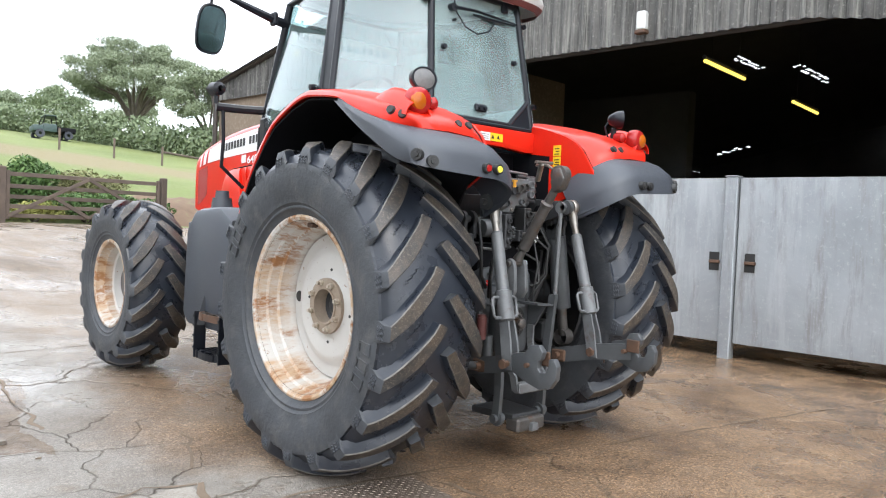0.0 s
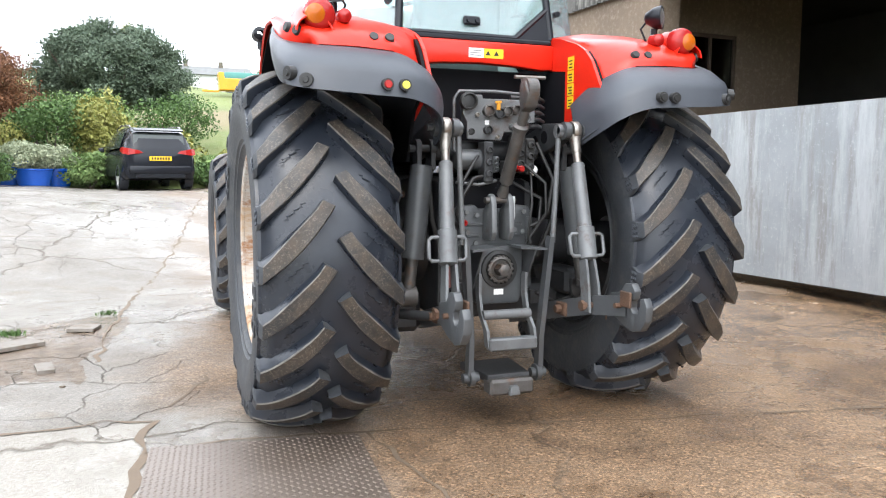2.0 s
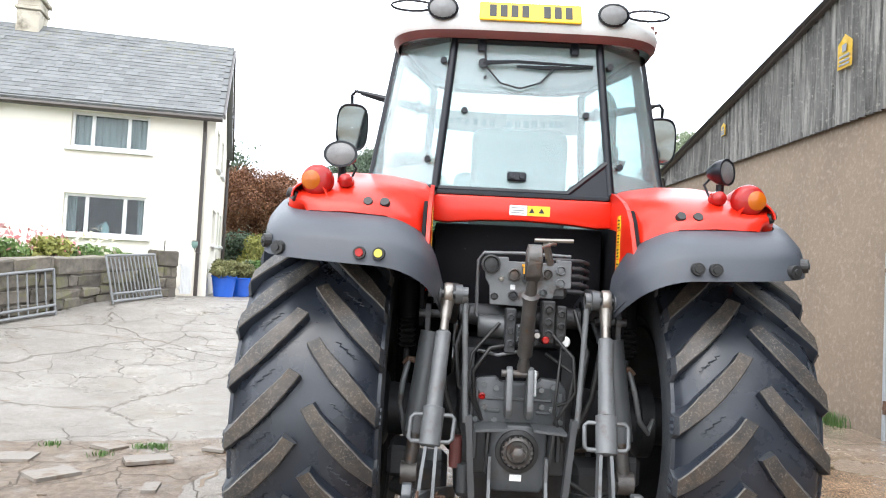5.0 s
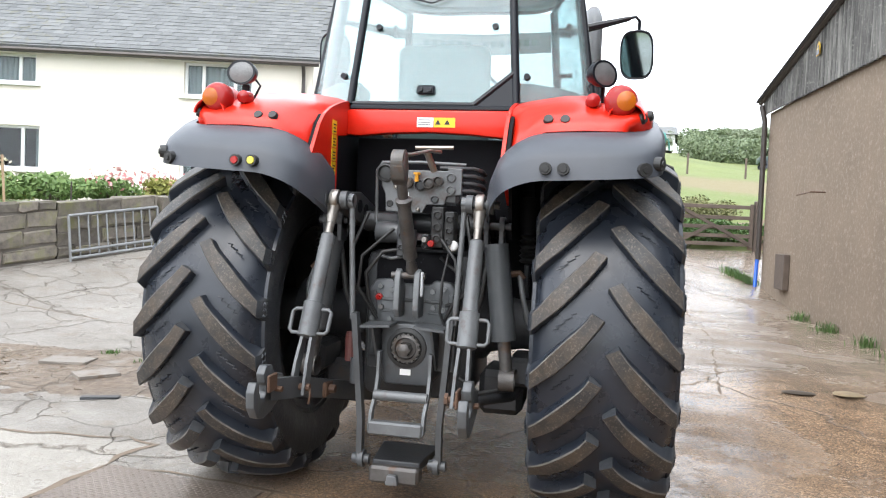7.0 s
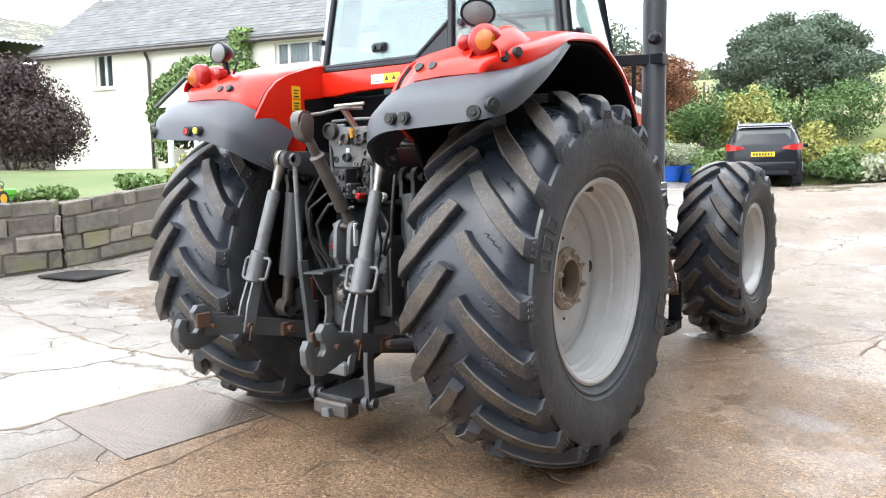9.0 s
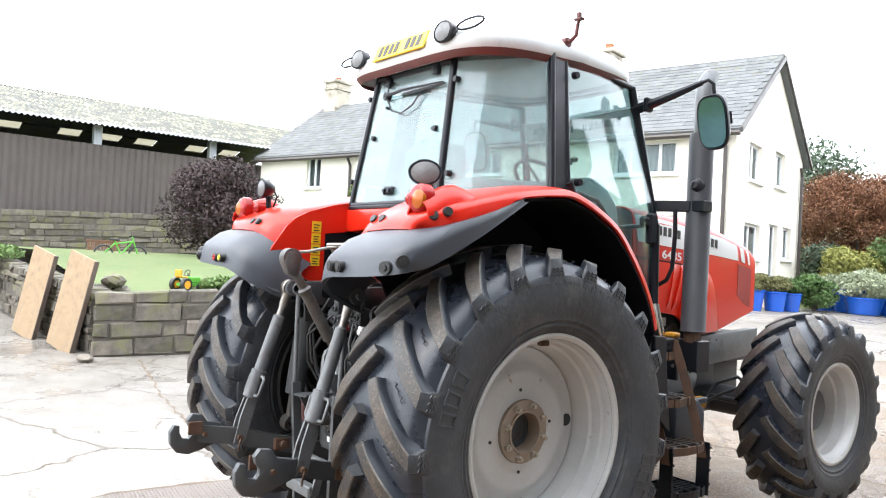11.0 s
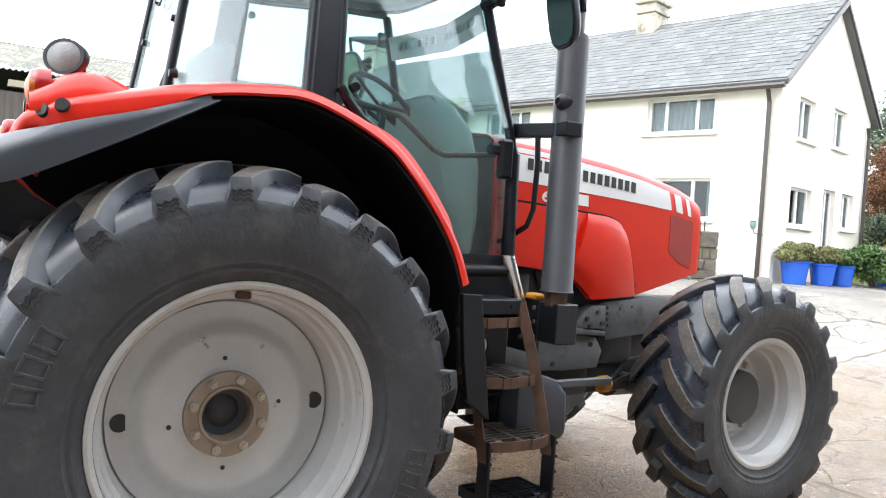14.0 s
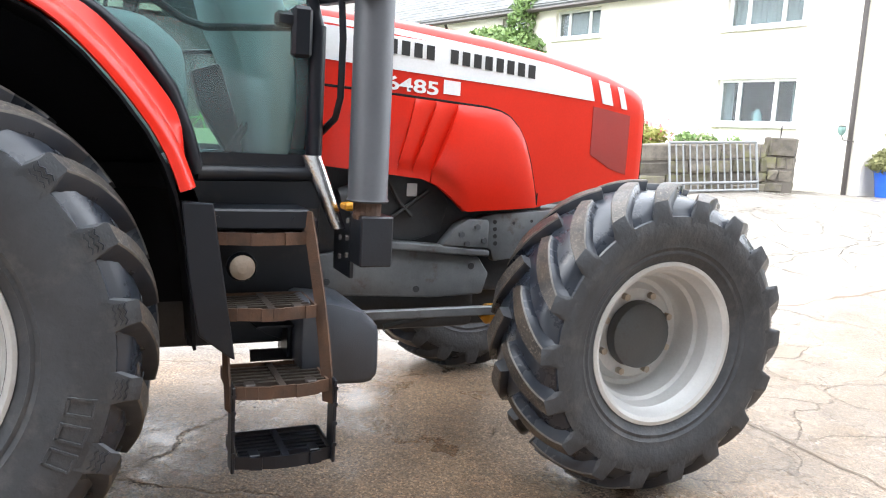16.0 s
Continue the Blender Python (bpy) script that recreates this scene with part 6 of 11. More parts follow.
        rows[3].append(t.lerp(b, 0.70) + out * 0.040 + lift * 0.020)
        rows[4].append(b)
    rows.append([b - Vector((0.0, -0.03, -0.004)) for b in rows[4]])
    rows = [[Vector((s * p.x, p.y, p.z)) for p in r] for r in rows]
    bm = bmesh.new()
    grid(bm, rows, 0.014)
    g = part("mudguard", bm, "plastic", tractor, "grey-black plastic mudguard extension", smooth=40)
    refl = ((0.615, "yellowlens", "yellow round button"), (0.69, "redlens", "red round reflector")) if s < 0 else ((0.63, "inkblack", "black plug"), (0.70, "inkblack", "black plug"))
    for x, mt, lb in refl:
        bm = bmesh.new()
        p = Vector((s * x, -0.862, 1.600))
        cyl(bm, p, p + Vector((0, -0.032, 0)), 0.026, 0.024, 18)
        q = part("reflector_ring", bm, "inkblack", g)
        bm = bmesh.new()
        cyl(bm, p + Vector((0, -0.032, 0)), p + Vector((0, -0.037, 0)), 0.017, 0.015, 18)
        part("reflector", bm, mt, g, lb)
    for x, y, z, d in ((1.012, -0.850, 1.606, (0.35, -0.9, 0)), (1.068, -0.812, 1.634, (0.9, -0.5, 0))):
        bm = bmesh.new()
        d = Vector((s * d[0], d[1], 0)).normalized()
        p = Vector((s * x, y, z)) - d * 0.01
        cyl(bm, p, p + d * 0.028, 0.03, 0.027, 16)
        cyl(bm, p + d * 0.028, p + d * 0.034, 0.014, 0.012, 10)
        part("plug", bm, "inkblack", g)
    # liner over the wheel and inner wheel-arch wall
    bm = bmesh.new()
    rows = []
    for k, (y, z) in enumerate(ARC[2:] + [(0.995, 1.2), (1.02, 1.0), (1.035, 0.78)]):
        cx = Vector((0, y - 0.0, z - RZ))
        p = Vector((0, 0, RZ)) + cx * (1 - 0.035 / cx.length)
        xi = (0.50 if k < 1 else 0.45) if k < 11 else 0.62
        rows.append([Vector((s * x, p.y, p.z)) for x in (xi, (xi + 1.0) / 2, 1.005 if k < 12 else 0.94)])
    rows = [[Vector((s * 0.50, -0.80, 1.56)), Vector((s * 0.75, -0.82, 1.59)), Vector((s * 1.04, -0.78, 1.60))], [Vector((s * 0.50, -0.62, 1.68)), Vector((s * 0.75, -0.63, 1.73)), Vector((s * 1.01, -0.60, 1.75))]] + rows
    grid(bm, rows, 0.01)
    part("arch_liner", bm, "liner", tractor, "black inner arch of the wing", smooth=50)
    bm = bmesh.new()
    prism(bm, [(-0.66, 1.665), (-0.63, 1.715), (-0.575, 1.80), (-0.52, 1.85), (-0.2, 1.94), (0.06, 1.99), (0.22, 1.995), (0.4, 1.945), (0.57, 1.855), (0.8, 1.61), (0.96, 1.33), (1.0, 0.85), (0.75, 0.85), (0.4, 1.2), (0.0, 1.3), (-0.4, 1.3), (-0.46, 1.45), (-0.50, 1.53), (-0.595, 1.595)], "x", s * 0.445, s * 0.46)
    part("arch_wall", bm, "liner", tractor)
    # round work lamp on a stalk
    lc = Vector((s * 0.83, -0.545, 2.035))
    bm = bmesh.new()
    lathe(bm, [(0.07, 0.001), (0.06, 0.03), (0.02, 0.058), (-0.015, 0.066), (-0.022, 0.066), (-0.022, 0.056)], lc, "y", 24, 1)
    bmesh.ops.scale(bm, verts=bm.verts, vec=(1.15, 1, 0.88), space=Matrix.Translation(-lc))
    turn = Matrix.Translation(lc) @ Matrix.Rotation(0.80 if s > 0 else -0.1, 4, "Z") @ Matrix.Translation(-lc)
    bmesh.ops.transform(bm, matrix=turn, verts=bm.verts)
    wl_ = part("work_lamp", bm, "black", tractor, "oval work lamp on a short stalk", smooth=40)
    bm = bmesh.new()
    lathe(bm, [(-0.02, 0.056), (-0.027, 0.035), (-0.03, 0.0001)], lc, "y", 24, 1)
    bmesh.ops.scale(bm, verts=bm.verts, vec=(1.15, 1, 0.88), space=Matrix.Translation(-lc))
    bmesh.ops.transform(bm, matrix=turn, verts=bm.verts)
    part("lamp_lens", bm, "lens_dim", wl_, "clear ribbed lens", smooth=40)
    bm = bmesh.new()
    tube(bm, [lc + Vector((0, 0.03, -0.05)), lc + Vector((0, 0.04, -0.14))], 0.018, 8)
    tube(bm, [lc + Vector((s * -0.02, 0.05, 0)), lc + Vector((s * -0.06, 0.06, -0.05)), lc + Vector((s * -0.03, 0.05, -0.12))], 0.006, 6)
    part("stalk", bm, "black", wl_)
    return w


wing(1)
wing(-1)
# red cross bar under the rear window
bm = bmesh.new()
prism(bm, [(-0.43, 1.925), (-0.43, 1.795), (-0.36, 1.79), (-0.20, 1.805), (0.0, 1.812), (0.20, 1.805), (0.36, 1.79), (0.43, 1.795), (0.43, 1.925)], "y", -0.195, -0.13, 0.014)
bar = part("rear_bar", bm, "red", tractor, "red cross panel under the rear window", smooth=40)
bm = bmesh.new()
box(bm, (-0.42, -0.185, 1.922), (0.42, -0.12, 1.95), 0.008)
part("bar_lip", bm, "black", bar)
for x0, x1, mt in ((-0.062, 0.022, "white"), (0.024, 0.132, "yellow")):
    bm = bmesh.new()
    box(bm, (x0, -0.1985, 1.838), (x1, -0.1958, 1.886))
    st = part("sticker", bm, mt, bar, "white label" if mt == "white" else "yellow warning label")
    bm = bmesh.new()
    if mt == "yellow":
        for x in (0.045, 0.092):
            prism(bm, [(x - 0.014, 1.852), (x + 0.014, 1.852), (x, 1.876)], "y", -0.1998, -0.1986)
    else:
        for z in (1.848, 1.86, 1.872):
            box(bm, (x0 + 0.008, -0.1998, z), (x1 - 0.014, -0.1986, z + 0.0035))
    part("label_print", bm, "inkblack" if mt == "yellow" else "grey", st)

# ---- cab
def cab_frame():
    pts = {
        "rear_b": (0.425, -0.157, 1.955), "rear_t": (0.362, -0.045, 2.735),
        "b_b": (0.79, 0.30, 2.03), "b_t": (0.675, 0.37, 2.79),
        "b2_b": (0.775, 0.44, 2.01), "b2_t": (0.660, 0.485, 2.79),
        "a_t": (0.495, 1.275, 2.795), "a_m": (0.56, 1.485, 1.95), "a_b": (0.585, 1.475, 1.375),
        "d_b": (0.69, 1.02, 1.375),
    }
    # the door's back edge sweeps forward along the wing
    sweep = [(0.775, 0.44, 2.10), (0.772, 0.47, 2.06), (0.765, 0.545, 1.985), (0.75, 0.70, 1.895), (0.735, 0.84, 1.78), (0.715, 0.93, 1.66), (0.705, 0.985, 1.51), (0.69, 1.02, 1.375)]
    V = lambda k, s: Vector((s * pts[k][0], pts[k][1], pts[k][2]))
    frame_ob = None
    for s in (1, -1):
        for a, b, r in (("rear_b", "rear_t", 0.021), ("b_b", "b_t", 0.02), ("b2_b", "b2_t", 0.018), ("a_m", "a_t", 0.026), ("a_b", "a_m", 0.034), ("d_b", "a_b", 0.030), ("b_t", "a_t", 0.02), ("rear_t", "b_t", 0.018), ("rear_b", "b_b", 0.018)):
            bm = bmesh.new()
            tube(bm, [V(a, s), V(b, s)], r, 8)
            part("pillar", bm, "black", tractor, smooth=50)
        bm = bmesh.new()
        tube(bm, [Vector((s * x, y, z)) for x, y, z in sweep], [0.022, 0.022, 0.024, 0.028, 0.030, 0.030, 0.030, 0.030], 8)
        part("door_edge", bm, "black", tractor, smooth=50)
        # dark painted margin inside the foot of the door glass
        bm = bmesh.new()
        grid(bm, [[V("d_b", s) + Vector((0, 0, 0.03)), V("a_b", s) + Vector((0, 0, 0.03))], [V("d_b", s) + Vector((0, -0.01, 0.075)), V("a_b", s) + Vector((0, 0, 0.075))]], 0.008)
        part("door_rail", bm, "black", tractor)
        # quarter glass, gently bowed
        bm = bmesh.new()
        rows = []
        for k in range(7):
            t = k / 6
            bow = 0.055 * math.sin(math.pi * t)
            lo = V("rear_b", s).lerp(V("b_b", s), t) + Vector((s * bow * 0.8, -bow, 0))
            hi = V("rear_t", s).lerp(V("b_t", s), t) + Vector((s * bow * 0.8, -bow, 0))
            rows.append([lo.lerp(hi, q / 4) for q in range(5)])
        grid(bm, rows, 0.005)
        g = part("quarter_glass", bm, "cabglass", tractor, "green-tinted curved rear quarter glass", smooth=60)
        g.visible_shadow = False
        # door glass
        bm = bmesh.new()
        back = [V("b2_t", s)] + [Vector((s * x, y, z)) for x, y, z in sweep]
        fore = [V(k, s) for k in ("a_t", "a_m", "a_b")]
        rows = []
        for z in np.linspace(2.785, 1.385, 19):
            ends = []
            for ed in (back, fore):
                ys = [(p.z, p.y) for p in ed][::-1]
                ends.append(float(np.interp(z, [q[0] for q in ys], [q[1] for q in ys])))
            row = []
            for q in range(7):
                y = ends[0] + (ends[1] - ends[0]) * q / 6
                x = 0.775 - 0.200 * (y - 0.44) - (0.10 + 0.03 * smoothstep(0.5, 1.3, y)) * max(0.0, z - 2.05) / 0.73 + 0.02 * math.sin(math.pi * q / 6) - 0.02 * (1 - smoothstep(1.4, 1.7, z))
                row.append(Vector((s * x, y, float(z))))
            rows.append(row)
        grid(bm, rows, 0.005)
        d = part("cab_door", bm, "doorglass", tractor, "green-tinted glass cab door", smooth=60)
        d.visible_shadow = False
        bm = bmesh.new()
        p = Vector((s * 0.585, 1.41, 1.93))
        box(bm, p - Vector((0.022, 0.035, 0.11)), p + Vector((0.028, 0.045, 0.085)), 0.014)
        box(bm, p + Vector((-0.02, -0.10, 0.0)), p + Vector((0.02, -0.02, 0.06)), 0.014)
        part("door_latch", bm, "black", d)
        bm = bmesh.new()
        tube(bm, [Vector((s * 0.74, 0.50, 2.06)), Vector((s * 0.71, 0.75, 2.03)), Vector((s * 0.69, 0.80, 2.01)), Vector((s * 0.63, 0.98, 1.915)), Vector((s * 0.60, 1.06, 1.90)), Vector((s * 0.55, 1.38, 1.935))], 0.014, 8)
        part("grab_bar", bm, "black", d)
        for k, t in (("b2_b", 0.12), ("b2_b", 0.88)):
            bm = bmesh.new()
            p = V("b2_b", s).lerp(V("b2_t", s), t) + Vector((s * 0.02, 0.05, 0))
            cyl(bm, p, p + Vector((s * 0.03, 0, 0)), 0.022, 0.018, 12)
            part("hinge", bm, "black", d)
        # broad post between the quarter glass and the door
        bm = bmesh.new()
        grid(bm, [[V("b_b", s) + Vector((s * 0.012, -0.02, -0.05)), V("b2_b", s) + Vector((s * 0.012, 0.0, -0.05))], [V("b_t", s) + Vector((s * 0.012, -0.02, 0)), V("b2_t", s) + Vector((s * 0.012, 0, 0))]], 0.03)
        part("door_post", bm, "black", tractor)
        # moulded trim under the quarter glass
        bm = bmesh.new()
        prism(bm, [(s * 0.40, -0.08), (s * 0.50, -0.05), (s * 0.62, 0.06), (s * 0.73, 0.22), (s * 0.745, 0.40), (s * 0.50, 0.40), (s * 0.43, 0.20)], "z", 1.985, 2.085, 0.02)
        part("window_trim", bm, "interior", tractor, "grey-green moulded window trim", smooth=40)
        # black sill under the door
        bm = bmesh.new()
        prism(bm, [(1.0, 1.365), (1.52, 1.365), (1.50, 1.24), (1.05, 1.24)], "x", s * 0.48, s * 0.60)
        part("sill", bm, "black", tractor)
    # rear window: glass with chamfered lower corner, leaning in at the top
    lean = lambda z: -0.155 + 0.146 * (z - 1.965)

    def leaned(bm):
        for v in bm.verts:
            v.co.y += lean(v.co.z)
        return bm

    bm = bmesh.new()
    out = [(-0.40, 1.965), (0.215, 1.965), (0.40, 2.12), (0.345, 2.72), (-0.345, 2.72)]
    prism(bm, out, "y", -0.0025, 0.0025)
    rw = part("rear_window", leaned(bm), "cabglass", tractor, "green-tinted rear window")
    rw.visible_shadow = False
    bm = bmesh.new()
    prism(bm, [(0.205, 1.945), (0.42, 1.945), (0.415, 2.13)], "y", -0.012, 0.012)
    part("window_corner", leaned(bm), "black", rw, "black chamfered corner panel")
    for p, q, r in (((-0.41, 1.955), (0.215, 1.955), 0.015), ((0.215, 1.955), (0.41, 2.12), 0.015), ((-0.35, 2.722), (0.35, 2.722), 0.018)):
        bm = bmesh.new()
        tube(bm, [(p[0], -0.006, p[1]), (q[0], -0.006, q[1])], r, 8)
        part("window_seal", leaned(bm), "black", rw)
    for x, z in ((0.30, 2.355), (-0.30, 2.355), (-0.205, 2.53)):
        bm = bmesh.new()
        cyl(bm, (x, -0.001, z), (x, -0.022, z), 0.018 if z < 2.5 else 0.009, 0.015 if z < 2.5 else 0.008, 12)
        part("glass_stud", leaned(bm), "black", rw)
    for x, y, z in ((0.47, -0.130, 2.10), (-0.47, -0.130, 2.10), (0.415, -0.062, 2.61), (-0.415, -0.062, 2.61)):
        bm = bmesh.new()
        cyl(bm, (x, y + 0.01, z), (x, y - 0.022, z), 0.018, 0.015, 12)
        part("glass_stud", bm, "black", rw)
    bm = bmesh.new()
    box(bm, (-0.078, -0.028, 2.005), (0.015, -0.002, 2.052), 0.008)
    for x in (-0.055, -0.008):
        cyl(bm, (x, -0.028, 2.028), (x, -0.04, 2.028), 0.013, 0.011, 10)
    part("latch", leaned(bm), "black", rw)
    for x in (-0.226, 0.237):
        bm = bmesh.new()
        box(bm, (x - 0.022, -0.03, 2.66), (x + 0.022, 0.0, 2.73), 0.006)
        part("window_hinge", leaned(bm), "black", rw)
    bm = bmesh.new()
    cyl(bm, (-0.218, 0, 2.60), (-0.218, -0.035, 2.60), 0.024, None, 10)
    tube(bm, [(-0.218, -0.03, 2.60), (-0.05, -0.035, 2.612), (0.33, -0.03, 2.606)], [0.012, 0.009, 0.005], 6)
    tube(bm, [(-0.05, -0.02, 2.592), (0.1, -0.02, 2.590), (0.33, -0.015, 2.600)], [0.006, 0.012, 0.006], 6)
    tube(bm, [(-0.215, -0.025, 2.70), (-0.20, -0.025, 2.58), (-0.13, -0.025, 2.50), (-0.03, -0.025, 2.475), (0.07, -0.025, 2.51), (0.13, -0.025, 2.58)], 0.005, 6)
    part("wiper", leaned(bm), "black", rw)
    # windscreen
    bm = bmesh.new()
    grid(bm, [[(-0.52, 1.52, 1.45), (0, 1.62, 1.45), (0.52, 1.52, 1.45)], [(-0.515, 1.50, 1.96), (0, 1.60, 1.96), (0.515, 1.50, 1.96)], [(-0.49, 1.275, 2.79), (0, 1.375, 2.80), (0.49, 1.275, 2.79)]], 0.005)
    ws = part("windscreen", bm, "screenglass", tractor, "green-tinted windscreen with a sun strip", smooth=60)
    ws.visible_shadow = False
    bm = bmesh.new()
    grid(bm, [[(-0.485, 1.325, 2.54), (0, 1.425, 2.54), (0.485, 1.325, 2.54)], [(-0.48, 1.29, 2.67), (0, 1.39, 2.68), (0.48, 1.29, 2.67)]], 0.004)
    st = part("sun_strip", bm, "white", ws, "pale sun strip with dark bars of print")
    bm = bmesh.new()
    for k in range(14):
        if k == 6:
            continue
        x = -0.40 + k * 0.058
        yy = 1.405 - 0.20 * abs(x + 0.018) - 0.012
        box(bm, (x, yy - 0.004, 2.585), (x + 0.036, yy, 2.63))
    part("print_bars", bm, "interior", st)


cab_frame()
# roof: rounded shell with a maroon underside lip
bm = bmesh.new()
rows = []
outline = []
for k in range(48):
    t = 2 * math.pi * k / 48
    cx, cy = math.cos(t), math.sin(t)
    e = 0.38
    x = 0.705 * math.copysign(abs(cx) ** e, cx)
    y = 0.60 + 0.765 * math.copysign(abs(cy) ** e, cy)
    x *= 1 - 0.24 * smoothstep(0.40, 1.40, y) - 0.06 * smoothstep(0.1, -0.3, y)
    outline.append((x, y))
base_z = lambda y: 2.722 + 0.085 * (y + 0.16) / 1.52
for f, dz in ((0.955, -0.012), (0.99, 0.022), (1.0, 0.060), (0.985, 0.105), (0.92, 0.150), (0.72, 0.190), (0.4, 0.210), (0.12, 0.215)):
    rows.append([(x * f, 0.60 + (y - 0.60) * f, base_z(y) + dz) for x, y in outline])
grid(bm, rows, 0.0, closed=True)
bm.faces.new([v for v in bm.verts][-48:])
for f in bm.faces:
    if f.calc_center_median().z < base_z(f.calc_center_median().y) + 0.028:
        f.material_index = 1
roof = part("cab_roof", bm, ["roofpaint", "maroon"], tractor, "off-white moulded cab roof with a maroon lip", smooth=45)
bm = bmesh.new()
prism(bm, [(x * 0.90, 0.60 + (y - 0.60) * 0.90) for x, y in outline], "z", 2.845, 2.855)
part("headlining", bm, "white", roof)
# rear number plate, shown as bars
bm = bmesh.new()
pm = pose(0.0, -0.155, 2.838, -22, 0, 0)
box(bm, (-0.25, -0.008, -0.056), (0.25, 0.004, 0.056), 0.004, pm)
npl = part("number_plate", bm, "yellow", roof, "yellow number plate with dark bars")
for k in range(8):
    if k == 4:
        continue
    x = -0.20 + k * 0.053
    bm = bmesh.new()
    box(bm, (x, -0.0105, -0.036), (x + 0.034, -0.0085, 0.036), 0.0, pm)
    part("plate_bar", bm, "inkblack", npl)
for x in (-0.43, 0.405):
    bm = bmesh.new()
    c = Vector((x, -0.150, 2.842))
    lathe(bm, [(0.07, 0.02), (0.03, 0.06), (-0.02, 0.070), (-0.026, 0.06)], c, "y", 20)
    bmesh.ops.scale(bm, verts=bm.verts, vec=(1.12, 1, 0.85), space=Matrix.Translation(-c))
    wl_ = part("roof_lamp", bm, "black", roof, "oval roof work lamp", smooth=40)
    bm = bmesh.new()
    lathe(bm, [(-0.022, 0.058), (-0.03, 0.03), (-0.032, 0.0001)], c, "y", 20)
    bmesh.ops.scale(bm, verts=bm.verts, vec=(1.12, 1, 0.85), space=Matrix.Translation(-c))
    part("lamp_lens", bm, "lens_dim", wl_, smooth=40)
for x in (-0.60, 0.60):
    bm = bmesh.new()
    pts = [(x * 0.97 + 0.105 * math.cos(t), -0.13, 2.858 + 0.026 * math.sin(t)) for t in (2 * math.pi * k / 16 for k in range(16))]
    tube(bm, pts, 0.006, 6, closed=True)
    part("lamp_recess_ring", bm, "black", roof)
# beacon stalk on the roof
bm = bmesh.new()
tube(bm, [(0.62, 0.48, 2.872), (0.70, 0.48, 2.874), (0.74, 0.48, 2.90), (0.755, 0.48, 2.99), (0.755, 0.48, 3.01)], 0.011, 8)
cyl(bm, (0.62, 0.48, 2.868), (0.685, 0.48, 2.872), 0.032, 0.028, 12)
box(bm, (0.73, 0.462, 2.975), (0.785, 0.498, 2.990), 0.005)
box(bm, (0.745, 0.468, 2.985), (0.768, 0.492, 3.02), 0.004)
part("beacon_stalk", bm, "maroon", roof)
# mirrors on long arms
for s in (1, -1):
    bm = bmesh.new()
    tube(bm, [(s * 0.49, 1.31, 2.66), (s * 0.62, 1.31, 2.68), (s * 0.80, 1.30, 2.715), (s * 0.99, 1.29, 2.755)], [0.036, 0.030, 0.026, 0.016], 8)
    tube(bm, [(s * 0.98, 1.29, 2.755), (s * 1.03, 1.29, 2.765), (s * 1.055, 1.305, 2.74), (s * 1.055, 1.32, 2.66)], 0.011, 8)
    arm = part("mirror_arm", bm, "black", tractor, smooth=40)
    bm = bmesh.new()
    box(bm, (s * 0.60 - 0.018, 1.275, 2.635), (s * 0.60 + 0.018, 1.345, 2.725), 0.01)
    part("arm_hinge", bm, "black", arm)
    bm = bmesh.new()
    m = pose(s * 1.05, 1.345, 2.528, 11, 0, s * -10)
    shape = lambda k, y: [m @ Vector((0.110 * k * math.copysign(abs(math.cos(q)) ** 0.62, math.cos(q)), y, 0.160 * k * math.copysign(abs(math.sin(q)) ** 0.62, math.sin(q)))) for q in (2 * math.pi * j / 28 for j in range(28))]
    grid(bm, [shape(k, y) for k, y in ((0.05, -0.024), (0.90, -0.024), (0.96, -0.029), (1.0, -0.022), (0.97, -0.004), (0.85, 0.014), (0.5, 0.028), (0.02, 0.032))], 0, closed=True)
    mi = part("mirror_head", bm, "black", arm, "black mirror housing", smooth=40)
    bm = bmesh.new()
    grid(bm, [shape(k, -0.027) for k in (0.02, 0.45, 0.89)], 0.002, closed=True)
    part("mirror_glass", bm, "mirror", arm)
    bm = bmesh.new()
    cyl(bm, m @ Vector((0.06, 0.05, -0.02)), m @ Vector((0.06, 0.05, 0.05)), 0.016, None, 10)
    part("mirror_clamp", bm, "black", arm)
# seat, wheel and console inside
bm = bmesh.new()
box(bm, (-0.26, 0.28, 1.62), (0.26, 0.74, 1.76), 0.05, seg=3)
box(bm, (-0.25, 0.22, 1.70), (0.25, 0.34, 2.30), 0.06, pose(0, 0, 0, 4), seg=3)
part("seat", bm, "seat", tractor, "grey fabric driver's seat", smooth=40)
bm = bmesh.new()
prism(bm, [(0.15, 1.42), (0.95, 1.42), (1.02, 1.62), (1.0, 1.84), (0.86, 1.95), (0.6, 1.97), (0.3, 1.92), (0.15, 1.80)], "x", 0.26, 0.435, 0.05)
sc_ = part("side_console", bm, "interior", tractor, "grey-green moulded side console", smooth=45)
for y, z in ((0.62, 2.07), (0.72, 2.10), (0.82, 2.06)):
    bm = bmesh.new()
    tube(bm, [(0.36, y, 1.94), (0.37, y + 0.02, z - 0.03)], 0.008, 6)
    cyl(bm, (0.37, y + 0.02, z - 0.05), (0.372, y + 0.03, z + 0.02), 0.018, 0.014, 10)
    part("lever", bm, "black", sc_, smooth=40)
